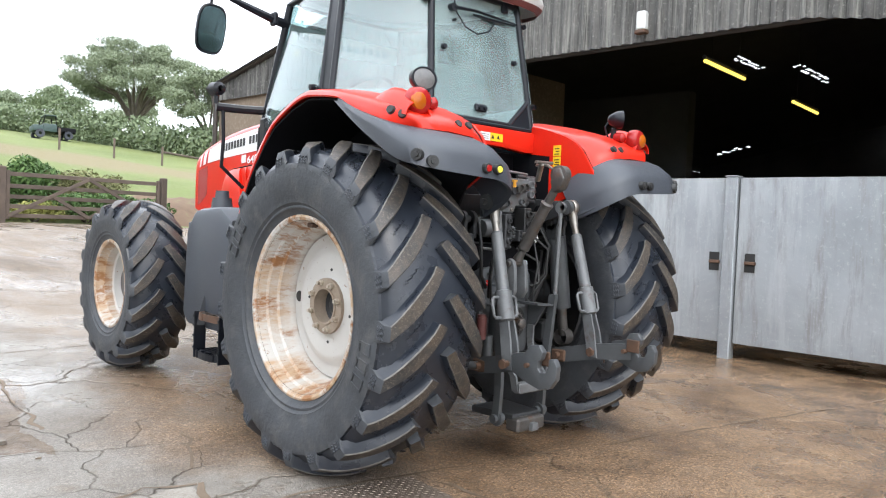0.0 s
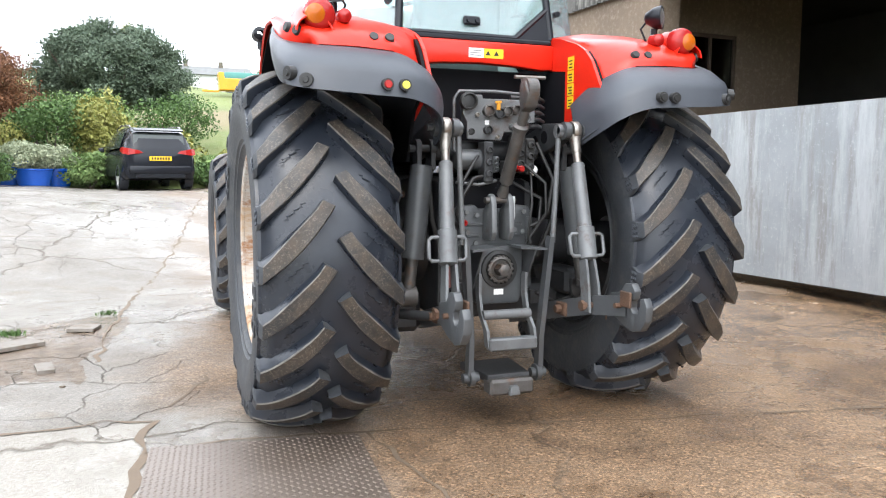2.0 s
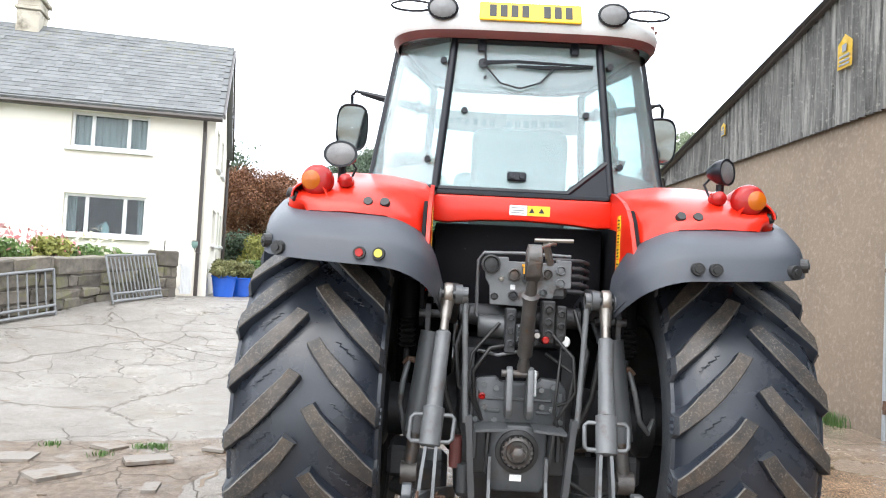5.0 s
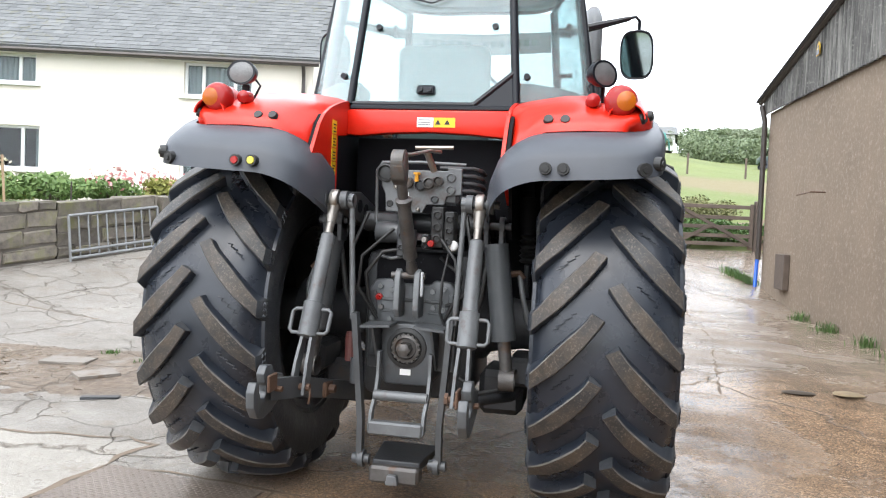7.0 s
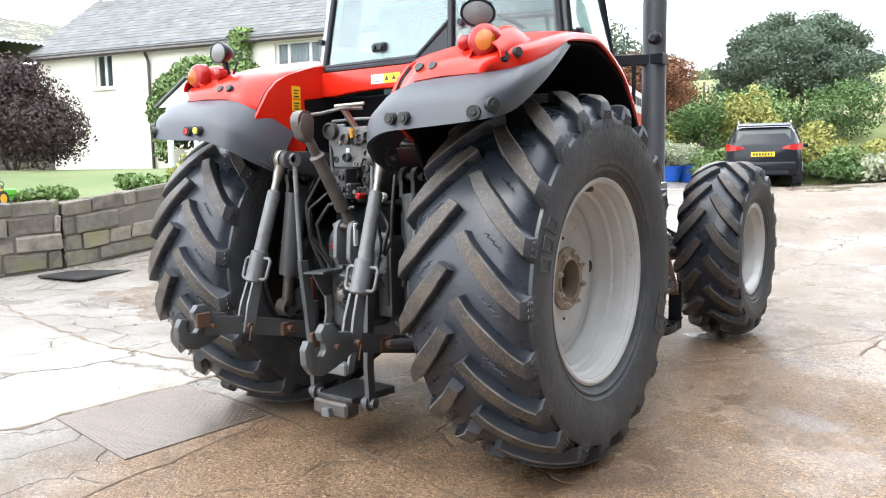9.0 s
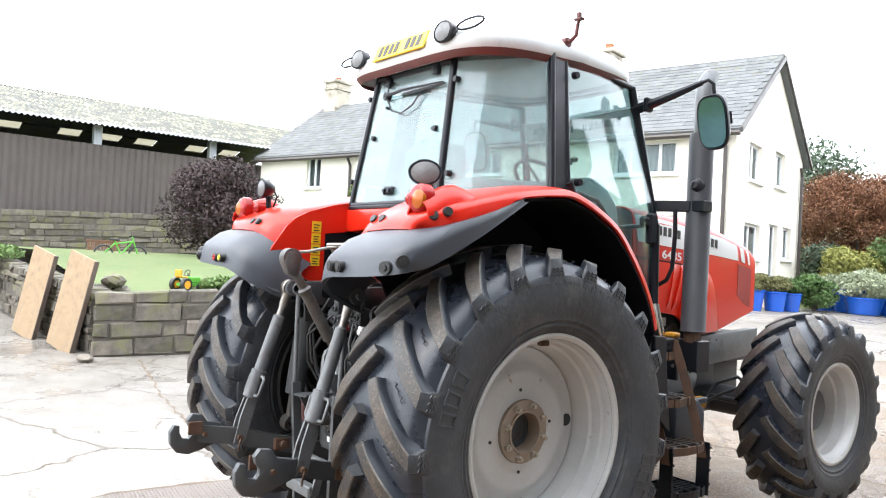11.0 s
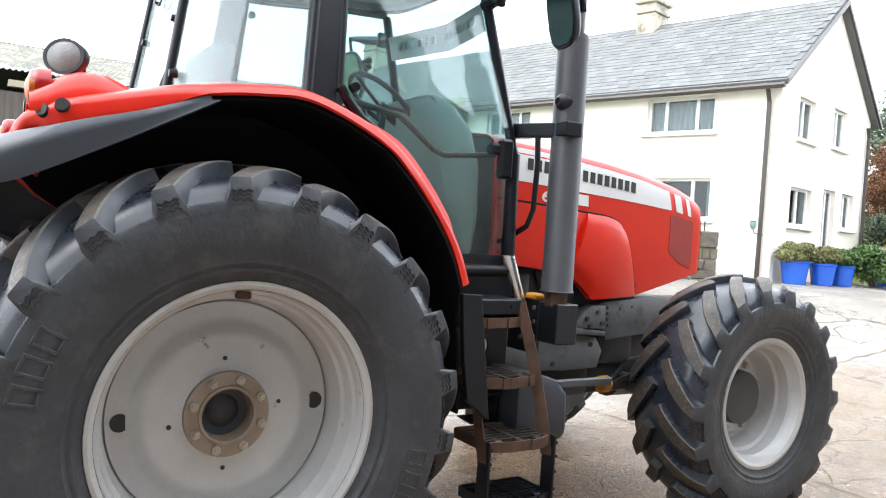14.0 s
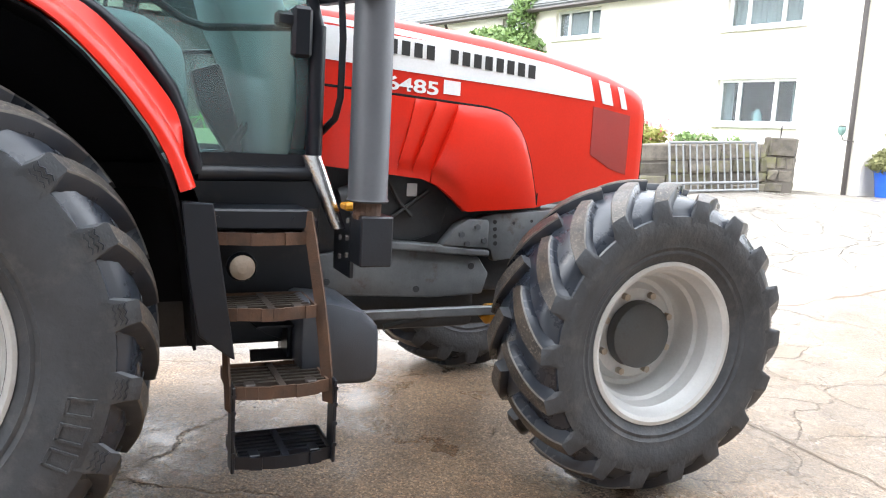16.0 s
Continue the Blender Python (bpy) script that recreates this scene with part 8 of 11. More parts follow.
def steps(s):
    rows = ((1.172, 1.075, 1.40, 0.58, 0.80), (0.922, 1.097, 1.415, 0.68, 0.92), (0.668, 1.113, 1.45, 0.76, 1.01), (0.415, 1.13, 1.462, 0.80, 1.02))
    for k, (z, y0, y1, x0, x1) in enumerate(rows):
        bm = bmesh.new()
        mat = "rust" if k < 3 else "black"
        n = 8
        lip = []
        for q in range(n + 1):
            t = q / n
            lip.append((s * (x1 + 0.035 * math.sin(math.pi * t)), y0 + (y1 - y0) * t))
        ring = lip + [(s * x0, y1), (s * x0, y0)]
        for p, q in zip(ring, ring[1:] + ring[:1]):
            a, b = Vector((*p, z)), Vector((*q, z))
            grid(bm, [[a, b], [a - Vector((0, 0, 0.045)), b - Vector((0, 0, 0.045))]], 0.008)
        st_ = part("step", bm, mat, tractor, "rusty bowed grille step" if k < 3 else "black bowed grille step")
        for q in range(1, 7):
            bm = bmesh.new()
            x = x0 + (x1 - x0) * q / 7
            box(bm, (s * x - 0.008, y0 + 0.01, z - 0.022), (s * x + 0.008, y1 - 0.01, z - 0.004))
            part("tread_bar", bm, "tread" if k < 3 else mat, st_)
        bm = bmesh.new()
        box(bm, (s * x0, (y0 + y1) / 2 - 0.012, z - 0.03), (s * (x1 + 0.02), (y0 + y1) / 2 + 0.012, z - 0.002))
        part("cross_bar", bm, "tread" if k < 3 else mat, st_)
        for y in (y0 + 0.06, y1 - 0.06):
            bm = bmesh.new()
            box(bm, (s * (x1 - 0.05), y - 0.02, z - 0.03), (s * (x1 + 0.0), y + 0.02, z - 0.001), 0.004)
            part("grip_lug", bm, "tread" if k < 3 else mat, st_)
    for ya, yb, yo in ((1.070, 1.110, -0.004), (1.405, 1.455, 0.004)):
        bm = bmesh.new()
        a = Vector((s * 0.79, ya + yo, 1.25))
        b = Vector((s * 0.995, yb + yo, 0.575))
        w = Vector((s * 0.024, 0.014 if ya > 1.2 else 0.006, 0.0))
        rows_ = []
        for q in range(7):
            c_ = a.lerp(b, q / 6) + Vector((s * 0.012 * math.sin(math.pi * q / 6), 0.008 * math.sin(math.pi * q / 6), 0))
            rows_.append([c_ - w, c_ + w])
        grid(bm, rows_, 0.008)
        part("step_rail", bm, "rust" if s > 0 else "black", tractor, "slanting step rail")
    for y in (1.113, 1.470):
        bm = bmesh.new()
        box(bm, (s * 0.95, y - 0.006, 0.36), (s * 1.035, y + 0.006, 0.67), 0.003)
        for z in (0.43, 0.51, 0.58, 0.64):
            bolt(bm, (s * 1.035, y, z), (s, 0, 0), 0.009, 0.006)
        part("step_hanger", bm, "black", tractor)
    bm = bmesh.new()
    box(bm, (s * 0.58, 1.02, 1.18), (s * 0.80, 1.42, 1.255), 0.008)
    for y in (1.08, 1.36):
        bolt(bm, (s * 0.80, y, 1.22), (s, 0, 0), 0.012, 0.008)
    box(bm, (s * 0.48, 1.0, 0.70), (s * 0.60, 1.5, 1.2), 0.01)
    part("step_mount", bm, "black", tractor)
    # flat black guard plate before the rear wheel
    bm = bmesh.new()
    prism(bm, [(0.945, 1.298), (1.045, 1.293), (1.122, 0.756), (1.105, 0.764), (1.0, 0.848), (0.97, 1.035)], "x", s * 0.97, s * 1.0, 0.006)
    part("guard_plate", bm, "black", tractor, "flat black plastic guard")
    bm = bmesh.new()
    lathe(bm, [(0.02, 0.05), (0.0, 0.055), (-0.04, 0.05), (-0.05, 0.02)], (s * 0.80, 1.17, 1.045), "x", 18, s)
    lamp_ = part("step_lamp", bm, "black", tractor, "small round lamp behind the steps")
    bm = bmesh.new()
    lathe(bm, [(0.018, 0.046), (0.026, 0.02), (0.028, 0.0001)], (s * 0.80, 1.17, 1.045), "x", 18, s)
    part("lamp_lens", bm, "hub", lamp_, "dirty beige lamp lens")


steps(1)
steps(-1)
bm = bmesh.new()
prism(bm, [(1.22, 0.86), (1.40, 0.74), (1.40, 0.70), (1.30, 0.74), (1.22, 0.80)], "x", 0.60, 0.62, 0.003)
prism(bm, [(0.56, 1.22), (0.74, 1.24), (0.74, 1.40), (0.56, 1.40)], "z", 0.795, 0.803)
prism(bm, [(0.58, 1.24), (0.72, 1.22), (0.72, 1.40), (0.58, 1.38)], "z", 0.662, 0.670)
box(bm, (0.60, 1.36, 0.665), (0.72, 1.375, 0.80), 0.003)
box(bm, (0.56, 1.20, 0.70), (0.58, 1.40, 1.0), 0.004)
part("step_bracket", bm, "black", tractor, "bent black bracket behind the steps")

# ---- rear axle, housings and linkage
bm = bmesh.new()
box(bm, (-0.27, -0.30, 0.50), (0.27, 0.40, 1.22), 0.05, seg=2)
part("rear_housing", bm, "iron", tractor, "dark cast rear axle housing", smooth=35)
for s in (1, -1):
    bm = bmesh.new()
    lathe(bm, [(0.20, 0.20), (0.30, 0.19), (0.34, 0.15), (0.50, 0.125), (0.60, 0.13), (0.62, 0.18), (0.68, 0.18), (0.70, 0.12), (0.92, 0.11)], (0, 0, RZ), "x", 28, s)
    part("axle_trumpet", bm, "iron", tractor, smooth=40)
    bm = bmesh.new()
    box(bm, (s * 0.30, -0.16, 0.42), (s * 0.52, 0.16, 0.64), 0.03)
    box(bm, (s * 0.46, -0.32, 0.60), (s * 0.58, -0.05, 0.74), 0.02)
    part("axle_bracket", bm, "iron", tractor, smooth=35)
# black block added for the shade in the gap above the axle cover
bm = bmesh.new()
box(bm, (-0.20, -0.36, 1.04), (0.20, -0.24, 1.22), 0.03, seg=2)
part("gear_cover", bm, "liner", tractor, smooth=35)
bm = bmesh.new()
prism(bm, [(-0.215, 0.66), (0.215, 0.66), (0.215, 1.04), (0.185, 1.085), (0.10, 1.092), (0.085, 1.07), (-0.085, 1.07), (-0.10, 1.092), (-0.185, 1.085), (-0.215, 1.04)], "y", -0.40, -0.27, 0.012)
for x in (-0.20, 0.175):
    box(bm, (x, -0.412, 0.72), (x + 0.025, -0.39, 1.03), 0.005)
box(bm, (-0.15, -0.41, 0.985), (0.15, -0.39, 1.0), 0.004)
box(bm, (-0.15, -0.41, 0.93), (-0.08, -0.39, 0.945), 0.004)
box(bm, (0.08, -0.41, 0.93), (0.15, -0.39, 0.945), 0.004)
hs = part("axle_cover", bm, "grey_dark", tractor, "grey cast rear axle cover with ribs", smooth=35)
for x, z in ((-0.155, 1.055), (0.155, 1.055), (-0.10, 1.04), (0.10, 1.04), (-0.15, 0.955), (0.15, 0.955), (-0.19, 0.90), (0.19, 0.90), (0.105, 0.965), (-0.105, 0.90)):
    bm = bmesh.new()
    bolt(bm, (x, -0.408, z), (0, -1, 0), 0.013, 0.014)
    part("bolt", bm, "grey", hs)
bm = bmesh.new()
lathe(bm, [(0.40, 0.017), (0.414, 0.016), (0.416, 0.009), (0.406, 0.0001)], (-0.163, 0, 1.002), "y", 14, -1)
part("red_plug", bm, "redlens", hs)
bm = bmesh.new()
prism(bm, [(-0.105, 0.60), (0.105, 0.60), (0.128, 0.64), (0.128, 0.89), (-0.128, 0.89), (-0.128, 0.64)], "y", -0.47, -0.30, 0.012)
pb = part("pto_housing", bm, "grey_dark", tractor, "grey power take-off housing", smooth=35)
bm = bmesh.new()
lathe(bm, [(0.468, 0.096), (0.480, 0.094), (0.484, 0.076), (0.474, 0.072), (0.470, 0.03)], (-0.002, 0, 0.776), "y", 32, -1)
part("pto_ring", bm, "inkblack", pb, smooth=40)
bm = bmesh.new()
lathe(bm, [(0.470, 0.066), (0.492, 0.064), (0.497, 0.052), (0.486, 0.046), (0.484, 0.030)], (-0.002, 0, 0.776), "y", 32, -1)
for k in range(18):
    t = 2 * math.pi * k / 18
    box(bm, (0.059, -0.494, -0.005), (0.070, -0.474, 0.005), 0.0, Matrix.Translation((-0.002, 0, 0.776)) @ Matrix.Rotation(t, 4, "Y"))
part("pto_collar", bm, "worn", pb, "worn brown toothed collar", smooth=40)
bm = bmesh.new()
lathe(bm, [(0.484, 0.031), (0.545, 0.029), (0.552, 0.020), (0.552, 0.0001)], (-0.002, 0, 0.776), "y", 20, -1)
for k in range(6):
    t = 2 * math.pi * k / 6
    box(bm, (0.026, -0.543, -0.007), (0.033, -0.486, 0.007), 0.001, Matrix.Translation((-0.002, 0, 0.776)) @ Matrix.Rotation(t, 4, "Y"))
part("pto_shaft", bm, "worn", pb, "worn steel splined shaft", smooth=40)
bm = bmesh.new()
box(bm, (-0.03, -0.4735, 0.648), (0.022, -0.4725, 0.676))
part("label", bm, "white", pb)
for s in (1, -1):
    bm = bmesh.new()
    prism(bm, [(s * 0.055, 0.885), (s * 0.055, 0.897), (s * 0.195, 0.887), (s * 0.195, 0.875)], "y", -0.60, -0.44)
    prism(bm, [(-0.60, 0.885), (-0.44, 0.885), (-0.44, 0.68), (-0.47, 0.68)], "x", s * 0.133, s * 0.143)
    part("pto_guard", bm, "grey_dark", tractor, "bent steel guard plate")
    # curved drawbar cheeks
    bm = bmesh.new()
    pts = [(-0.50, 0.76), (-0.50, 0.66), (-0.53, 0.57), (-0.60, 0.50), (-0.62, 0.42)]
    rows = [[Vector((s * x, y - w, z)) for w in (-0.022, 0.022)] for y, z in pts for x in (0.130,)]
    grid(bm, rows, 0.014)
    part("drawbar_cheek", bm, "grey", tractor)
    # ram cylinders
    a, b = Vector((s * 0.395, -0.44, 1.28)), Vector((s * 0.45, -0.46, 0.84))
    bm = bmesh.new()
    cyl(bm, a, b, 0.056, None, 22)
    ram = part("lift_ram", bm, "grey_dark", tractor, "thick dark hydraulic lift ram", smooth=40)
    bm = bmesh.new()
    cyl(bm, b, b + (b - a).normalized() * 0.17, 0.030, None, 16)
    lathe(bm, [(-0.035, 0.05), (0.035, 0.05)], b + (b - a).normalized() * 0.18, "x", 16)
    part("ram_rod", bm, "worn", ram, smooth=40)
    bm = bmesh.new()
    for dx in (-0.035, 0.035):
        cyl(bm, (s * 0.385 + dx - 0.012, -0.44, 1.36), (s * 0.385 + dx + 0.012, -0.44, 1.36), 0.045, None, 18)
        box(bm, (s * 0.385 + dx - 0.012, -0.48, 1.26), (s * 0.385 + dx + 0.012, -0.40, 1.36), 0.004)
    cyl(bm, (s * 0.32, -0.44, 1.36), (s * 0.46, -0.44, 1.36), 0.018, None, 10)
    part("ram_clevis", bm, "iron", ram, smooth=40)
    # lift arm with hollows
    bm = bmesh.new()
    prism(bm, [(-0.05, 1.30), (-0.05, 1.42), (-0.35, 1.50), (-0.58, 1.49), (-0.60, 1.42), (-0.40, 1.36)], "x", s * 0.285, s * 0.335, 0.008)
    la = part("lift_arm", bm, "iron", tractor, "dark cast lift arm", smooth=35)
    for y, z in ((-0.18, 1.385), (-0.28, 1.41), (-0.38, 1.43)):
        bm = bmesh.new()
        cyl(bm, (s * 0.28, y, z), (s * 0.284, y, z), 0.032, None, 16)
        part("hollow", bm, "liner", la)
    # adjustable lift rod
    top, bot = Vector((s * 0.335, -0.59, 1.453)), Vector((0.325 if s > 0 else -0.398, -0.825, 0.635))
    d = (bot - top)
    at = lambda t: top + d * t
    bm = bmesh.new()
    for dx in (-0.046, 0.046):
        x = top.x + dx
        cyl(bm, (x - 0.015, top.y, top.z), (x + 0.015, top.y, top.z), 0.042, None, 20)
    cyl(bm, (top.x - 0.085, top.y, top.z), (top.x + 0.085, top.y, top.z), 0.017, None, 10)
    lr = part("lift_rod", bm, "grey_dark", tractor, "adjustable grey lift rod with loop handles", smooth=40)
    bm = bmesh.new()
    lathe(bm, [(-0.019, 0.02), (-0.019, 0.043), (-0.014, 0.047), (0.014, 0.047), (0.019, 0.043), (0.019, 0.02)], top, "x", 24)
    tube(bm, [at(0.03), at(0.06), at(0.13)], [0.034, 0.027, 0.022], 14)
    cyl(bm, at(0.12), at(0.20), 0.019, None, 12)
    part("rod_eye", bm, "steel", lr, "worn bright steel eye", smooth=40)
    bm = bmesh.new()
    tube(bm, [at(0.19), at(0.20), at(0.56), at(0.57)], [0.024, 0.032, 0.034, 0.036], 16)
    part("rod_tube", bm, "grey", lr, smooth=40)
    bm = bmesh.new()
    tube(bm, [at(0.56), at(0.565), at(0.74), at(0.75)], [0.034, 0.044, 0.044, 0.03], 16)
    part("rod_sleeve", bm, "grey", lr, smooth=40)
    for e in (1, -1):
        bm = bmesh.new()
        o = Vector((e, 0, 0))
        tube(bm, [at(0.60) + o * 0.04, at(0.60) + o * 0.075, at(0.615) + o * 0.088, at(0.71) + o * 0.088, at(0.725) + o * 0.075, at(0.725) + o * 0.04], 0.009, 8)
        part("loop_handle", bm, "grey", lr, smooth=50)
    bm = bmesh.new()
    for e in (1, -1):
        o = Vector((e * 0.030, 0, 0))
        p, q = at(0.74) + o * 0.7, at(1.0) + o
        grid(bm, [[p + Vector((0, -0.03, 0)), p + Vector((0, 0.03, 0))], [p.lerp(q, 0.5) + Vector((0, -0.034, 0)), p.lerp(q, 0.5) + Vector((0, 0.034, 0))], [q + Vector((0, -0.03, -0.03)), q + Vector((0, 0.03, -0.03))]], 0.013)
    part("rod_fork", bm, "grey", lr)
    bm = bmesh.new()
    cyl(bm, bot + Vector((-0.06, 0, 0)), bot + Vector((0.06, 0, 0)), 0.016, None, 10)
    cyl(bm, bot + Vector((-0.07, 0, -0.0)), bot + Vector((-0.055, 0, 0)), 0.026, None, 6)
    tube(bm, [bot + Vector((0.06, 0, 0.0)), bot + Vector((0.065, -0.01, -0.03)), bot + Vector((0.06, -0.012, -0.07))], 0.005, 6)
    part("pin", bm, "rust", lr)
    # lower link with claw
    p0, p1 = Vector((s * 0.27, -0.05, 0.46)), bot.copy()
    p2 = Vector((0.375 if s > 0 else -0.44, -1.03, 0.66))
    bm = bmesh.new()
    for a, b in ((p0, p1), (p1, p2)):
        u = (b - a).normalized()
        w = Vector((0, 0, 1)).cross(u).normalized() * 0.014
        hgt = Vector((0, 0, 0.045))
        vs = [a - w - hgt, a + w - hgt, a + w + hgt, a - w + hgt]
        ws = [b - w - hgt, b + w - hgt, b + w + hgt, b - w + hgt]
        grid(bm, [vs + [vs[0]], ws + [ws[0]]])
    bmesh.ops.remove_doubles(bm, verts=bm.verts, dist=0.0005)
    ll = part("lower_link", bm, "grey_dark", tractor, "flat grey lower link arm with rust")
    bm = bmesh.new()
    claw = [(0.13, -0.042), (0.13, 0.045), (0.05, 0.06), (0.02, 0.10), (-0.03, 0.105), (-0.055, 0.075), (-0.045, 0.04), (-0.03, 0.03), (-0.028, 0.0), (-0.045, -0.02), (-0.075, -0.015), (-0.09, 0.015), (-0.092, 0.05), (-0.12, 0.055), (-0.14, 0.02), (-0.135, -0.04), (-0.10, -0.085), (-0.04, -0.098), (0.03, -0.08)]
    prism(bm, [(p2.y + y * 1.05, p2.z + z * 1.05 - 0.005) for y, z in claw], "x", p2.x + s * 0.012 - 0.018, p2.x + s * 0.012 + 0.018, 0.005)
    part("claw", bm, "grey_dark", ll, "grey quick-hitch claw", smooth=35)
    bm = bmesh.new()
    box(bm, (p2.x - s * 0.026 - 0.006, p2.y - 0.06, p2.z + 0.0), (p2.x - s * 0.026 + 0.006, p2.y + 0.02, p2.z + 0.07), 0.004)
    cyl(bm, (p2.x - s * 0.05, p2.y + 0.03, p2.z), (p2.x + s * 0.05, p2.y + 0.03, p2.z), 0.012, None, 8)
    part("latch", bm, "rust", ll)
    bm = bmesh.new()
    m = p0.lerp(p1, 0.68)
    box(bm, m - Vector((0.022, 0.05, 0.035)), m + Vector((0.022, 0.05, 0.035)), 0.008)
    cyl(bm, m + Vector((-0.05, 0, 0)), m + Vector((0.05, 0, 0)), 0.02, None, 8)
    part("clamp", bm, "rust", ll)
    # stabiliser bar
    bm = bmesh.new()
    tube(bm, [m + Vector((s * 0.03, 0, 0)), m + Vector((s * 0.18, 0.20, -0.01)), Vector((s * 0.52, -0.05, 0.58))], [0.024, 0.024, 0.022], 12)
    part("stabiliser", bm, "iron", ll, smooth=40)
    # pick-up hitch rods
    bm = bmesh.new()
    t1, t2, t3 = Vector((s * 0.262, -0.57, 1.45)), Vector((s * 0.238, -0.575, 0.91)), Vector((s * 0.20, -0.545, 0.26))
    tube(bm, [t1, t2], 0.013, 10)
    cyl(bm, t1 + Vector((-0.012, 0, 0)), t1 + Vector((0.012, 0, 0)), 0.034, None, 18)
    hr = part("hitch_rod", bm, "grey", tractor, "thin grey pick-up hitch rod", smooth=40)
    bm = bmesh.new()
    w = Vector((0.0, 0.024, 0))
    k1 = t2.lerp(t3, 0.72) + Vector((-s * 0.012, 0, 0))
    grid(bm, [[t2 + Vector((0, 0, 0.03)) - w, t2 + Vector((0, 0, 0.03)) + w], [k1 - w, k1 + w], [t3 - w, t3 + w]], 0.026)
    part("hitch_bar", bm, "grey_dark", hr)
    bm = bmesh.new()
    cyl(bm, t3 + Vector((-s * 0.06, 0, 0)), t3 + Vector((s * 0.02, 0, 0)), 0.024, None, 14)
    cyl(bm, t3 + Vector((-s * 0.035, 0, 0)), t3 + Vector((-s * 0.01, 0, 0)), 0.042, None, 16)
    part("hitch_pin", bm, "grey_dark", hr, smooth=40)
bm = bmesh.new()
cyl(bm, (-0.125, -0.56, 0.565), (0.125, -0.56, 0.565), 0.024, None, 14)
part("drawbar_tube", bm, "grey", tractor, smooth=40)
bm = bmesh.new()
box(bm, (-0.125, -0.655, 0.405), (0.125, -0.60, 0.465), 0.008)
part("drawbar_plate", bm, "grey", tractor, "scuffed steel cross plate")
bm = bmesh.new()
prism(bm, [(-0.14, -0.30), (0.14, -0.30), (0.11, -0.60), (-0.11, -0.60)], "z", 0.24, 0.28, 0.006)
hb = part("pickup_hitch", bm, "iron", tractor, "low pick-up hitch beam")
bm = bmesh.new()
box(bm, (-0.115, -0.645, 0.185), (0.115, -0.545, 0.262), 0.012)
part("hitch_head", bm, "worn", hb, "worn brown-grey hitch head")
bm = bmesh.new()
prism(bm, [(-0.03, 0.19), (0.03, 0.19), (0.02, 0.235), (-0.02, 0.235)], "y", -0.675, -0.645, 0.005)
part("hitch_hook", bm, "grey", hb)
# top link
a, b = Vector((0.005, -0.765, 1.60)), Vector((0.010, -0.475, 1.14))
at = lambda t: a.lerp(b, t)
bm = bmesh.new()
lathe(bm, [(-0.028, 0.03), (-0.026, 0.052), (0.026, 0.052), (0.028, 0.03)], a + Vector((0, 0, 0.02)), "x", 20)
prism(bm, [(a.y - 0.05, a.z + 0.0), (a.y - 0.02, a.z + 0.06), (a.y + 0.03, a.z + 0.055), (a.y + 0.05, a.z - 0.02), (a.y + 0.03, a.z - 0.08), (a.y - 0.02, a.z - 0.06)], "x", a.x - 0.032, a.x + 0.032, 0.01)
tl = part("top_link", bm, "worn", tractor, "worn grey top link with a claw head", smooth=40)
bm = bmesh.new()
tube(bm, [at(0.08), at(0.28), at(0.30), at(0.34)], [0.022, 0.024, 0.038, 0.034], 14)
tube(bm, [at(0.33), at(0.86), at(0.88)], [0.030, 0.033, 0.02], 14)
part("link_tube", bm, "worn", tl, smooth=40)
bm = bmesh.new()
tube(bm, [at(0.87), at(0.95), at(1.0)], [0.018, 0.026, 0.03], 12)
part("link_end", bm, "worn", tl, smooth=40)
bm = bmesh.new()
tube(bm, [a + Vector((0, 0.02, 0.05)), a + Vector((0.03, 0.09, 0.06)), a + Vector((0.09, 0.17, 0.085)), a + Vector((0.12, 0.28, 0.09))], 0.008, 8)
tube(bm, [a + Vector((0.02, 0.20, 0.10)), a + Vector((0.19, 0.22, 0.105))], 0.009, 8)
tube(bm, [a + Vector((0.07, 0.2, 0.09)), a + Vector((0.10, 0.25, 0.0))], 0.016, 8)
part("release_lever", bm, "steel", tl, "bent steel release lever", smooth=40)
for x in (-0.050, 0.042):
    bm = bmesh.new()
    prism(bm, [(-0.40, 0.92), (-0.50, 0.92), (-0.525, 0.96), (-0.515, 1.10), (-0.50, 1.135), (-0.475, 1.148), (-0.45, 1.135), (-0.435, 1.09), (-0.40, 1.06)], "x", x - 0.014, x + 0.014, 0.006)
    part("top_link_bracket", bm, "grey", tractor, smooth=35)
bm = bmesh.new()
cyl(bm, (-0.085, -0.478, 1.115), (0.075, -0.478, 1.115), 0.016, None, 12)
part("bracket_pin", bm, "worn", tractor, smooth=40)
bm = bmesh.new()
box(bm, (0.0565, -0.50, 1.02), (0.068, -0.47, 1.135), 0.004)
part("white_strip", bm, "curtain", tractor, "white paint-marked strap")
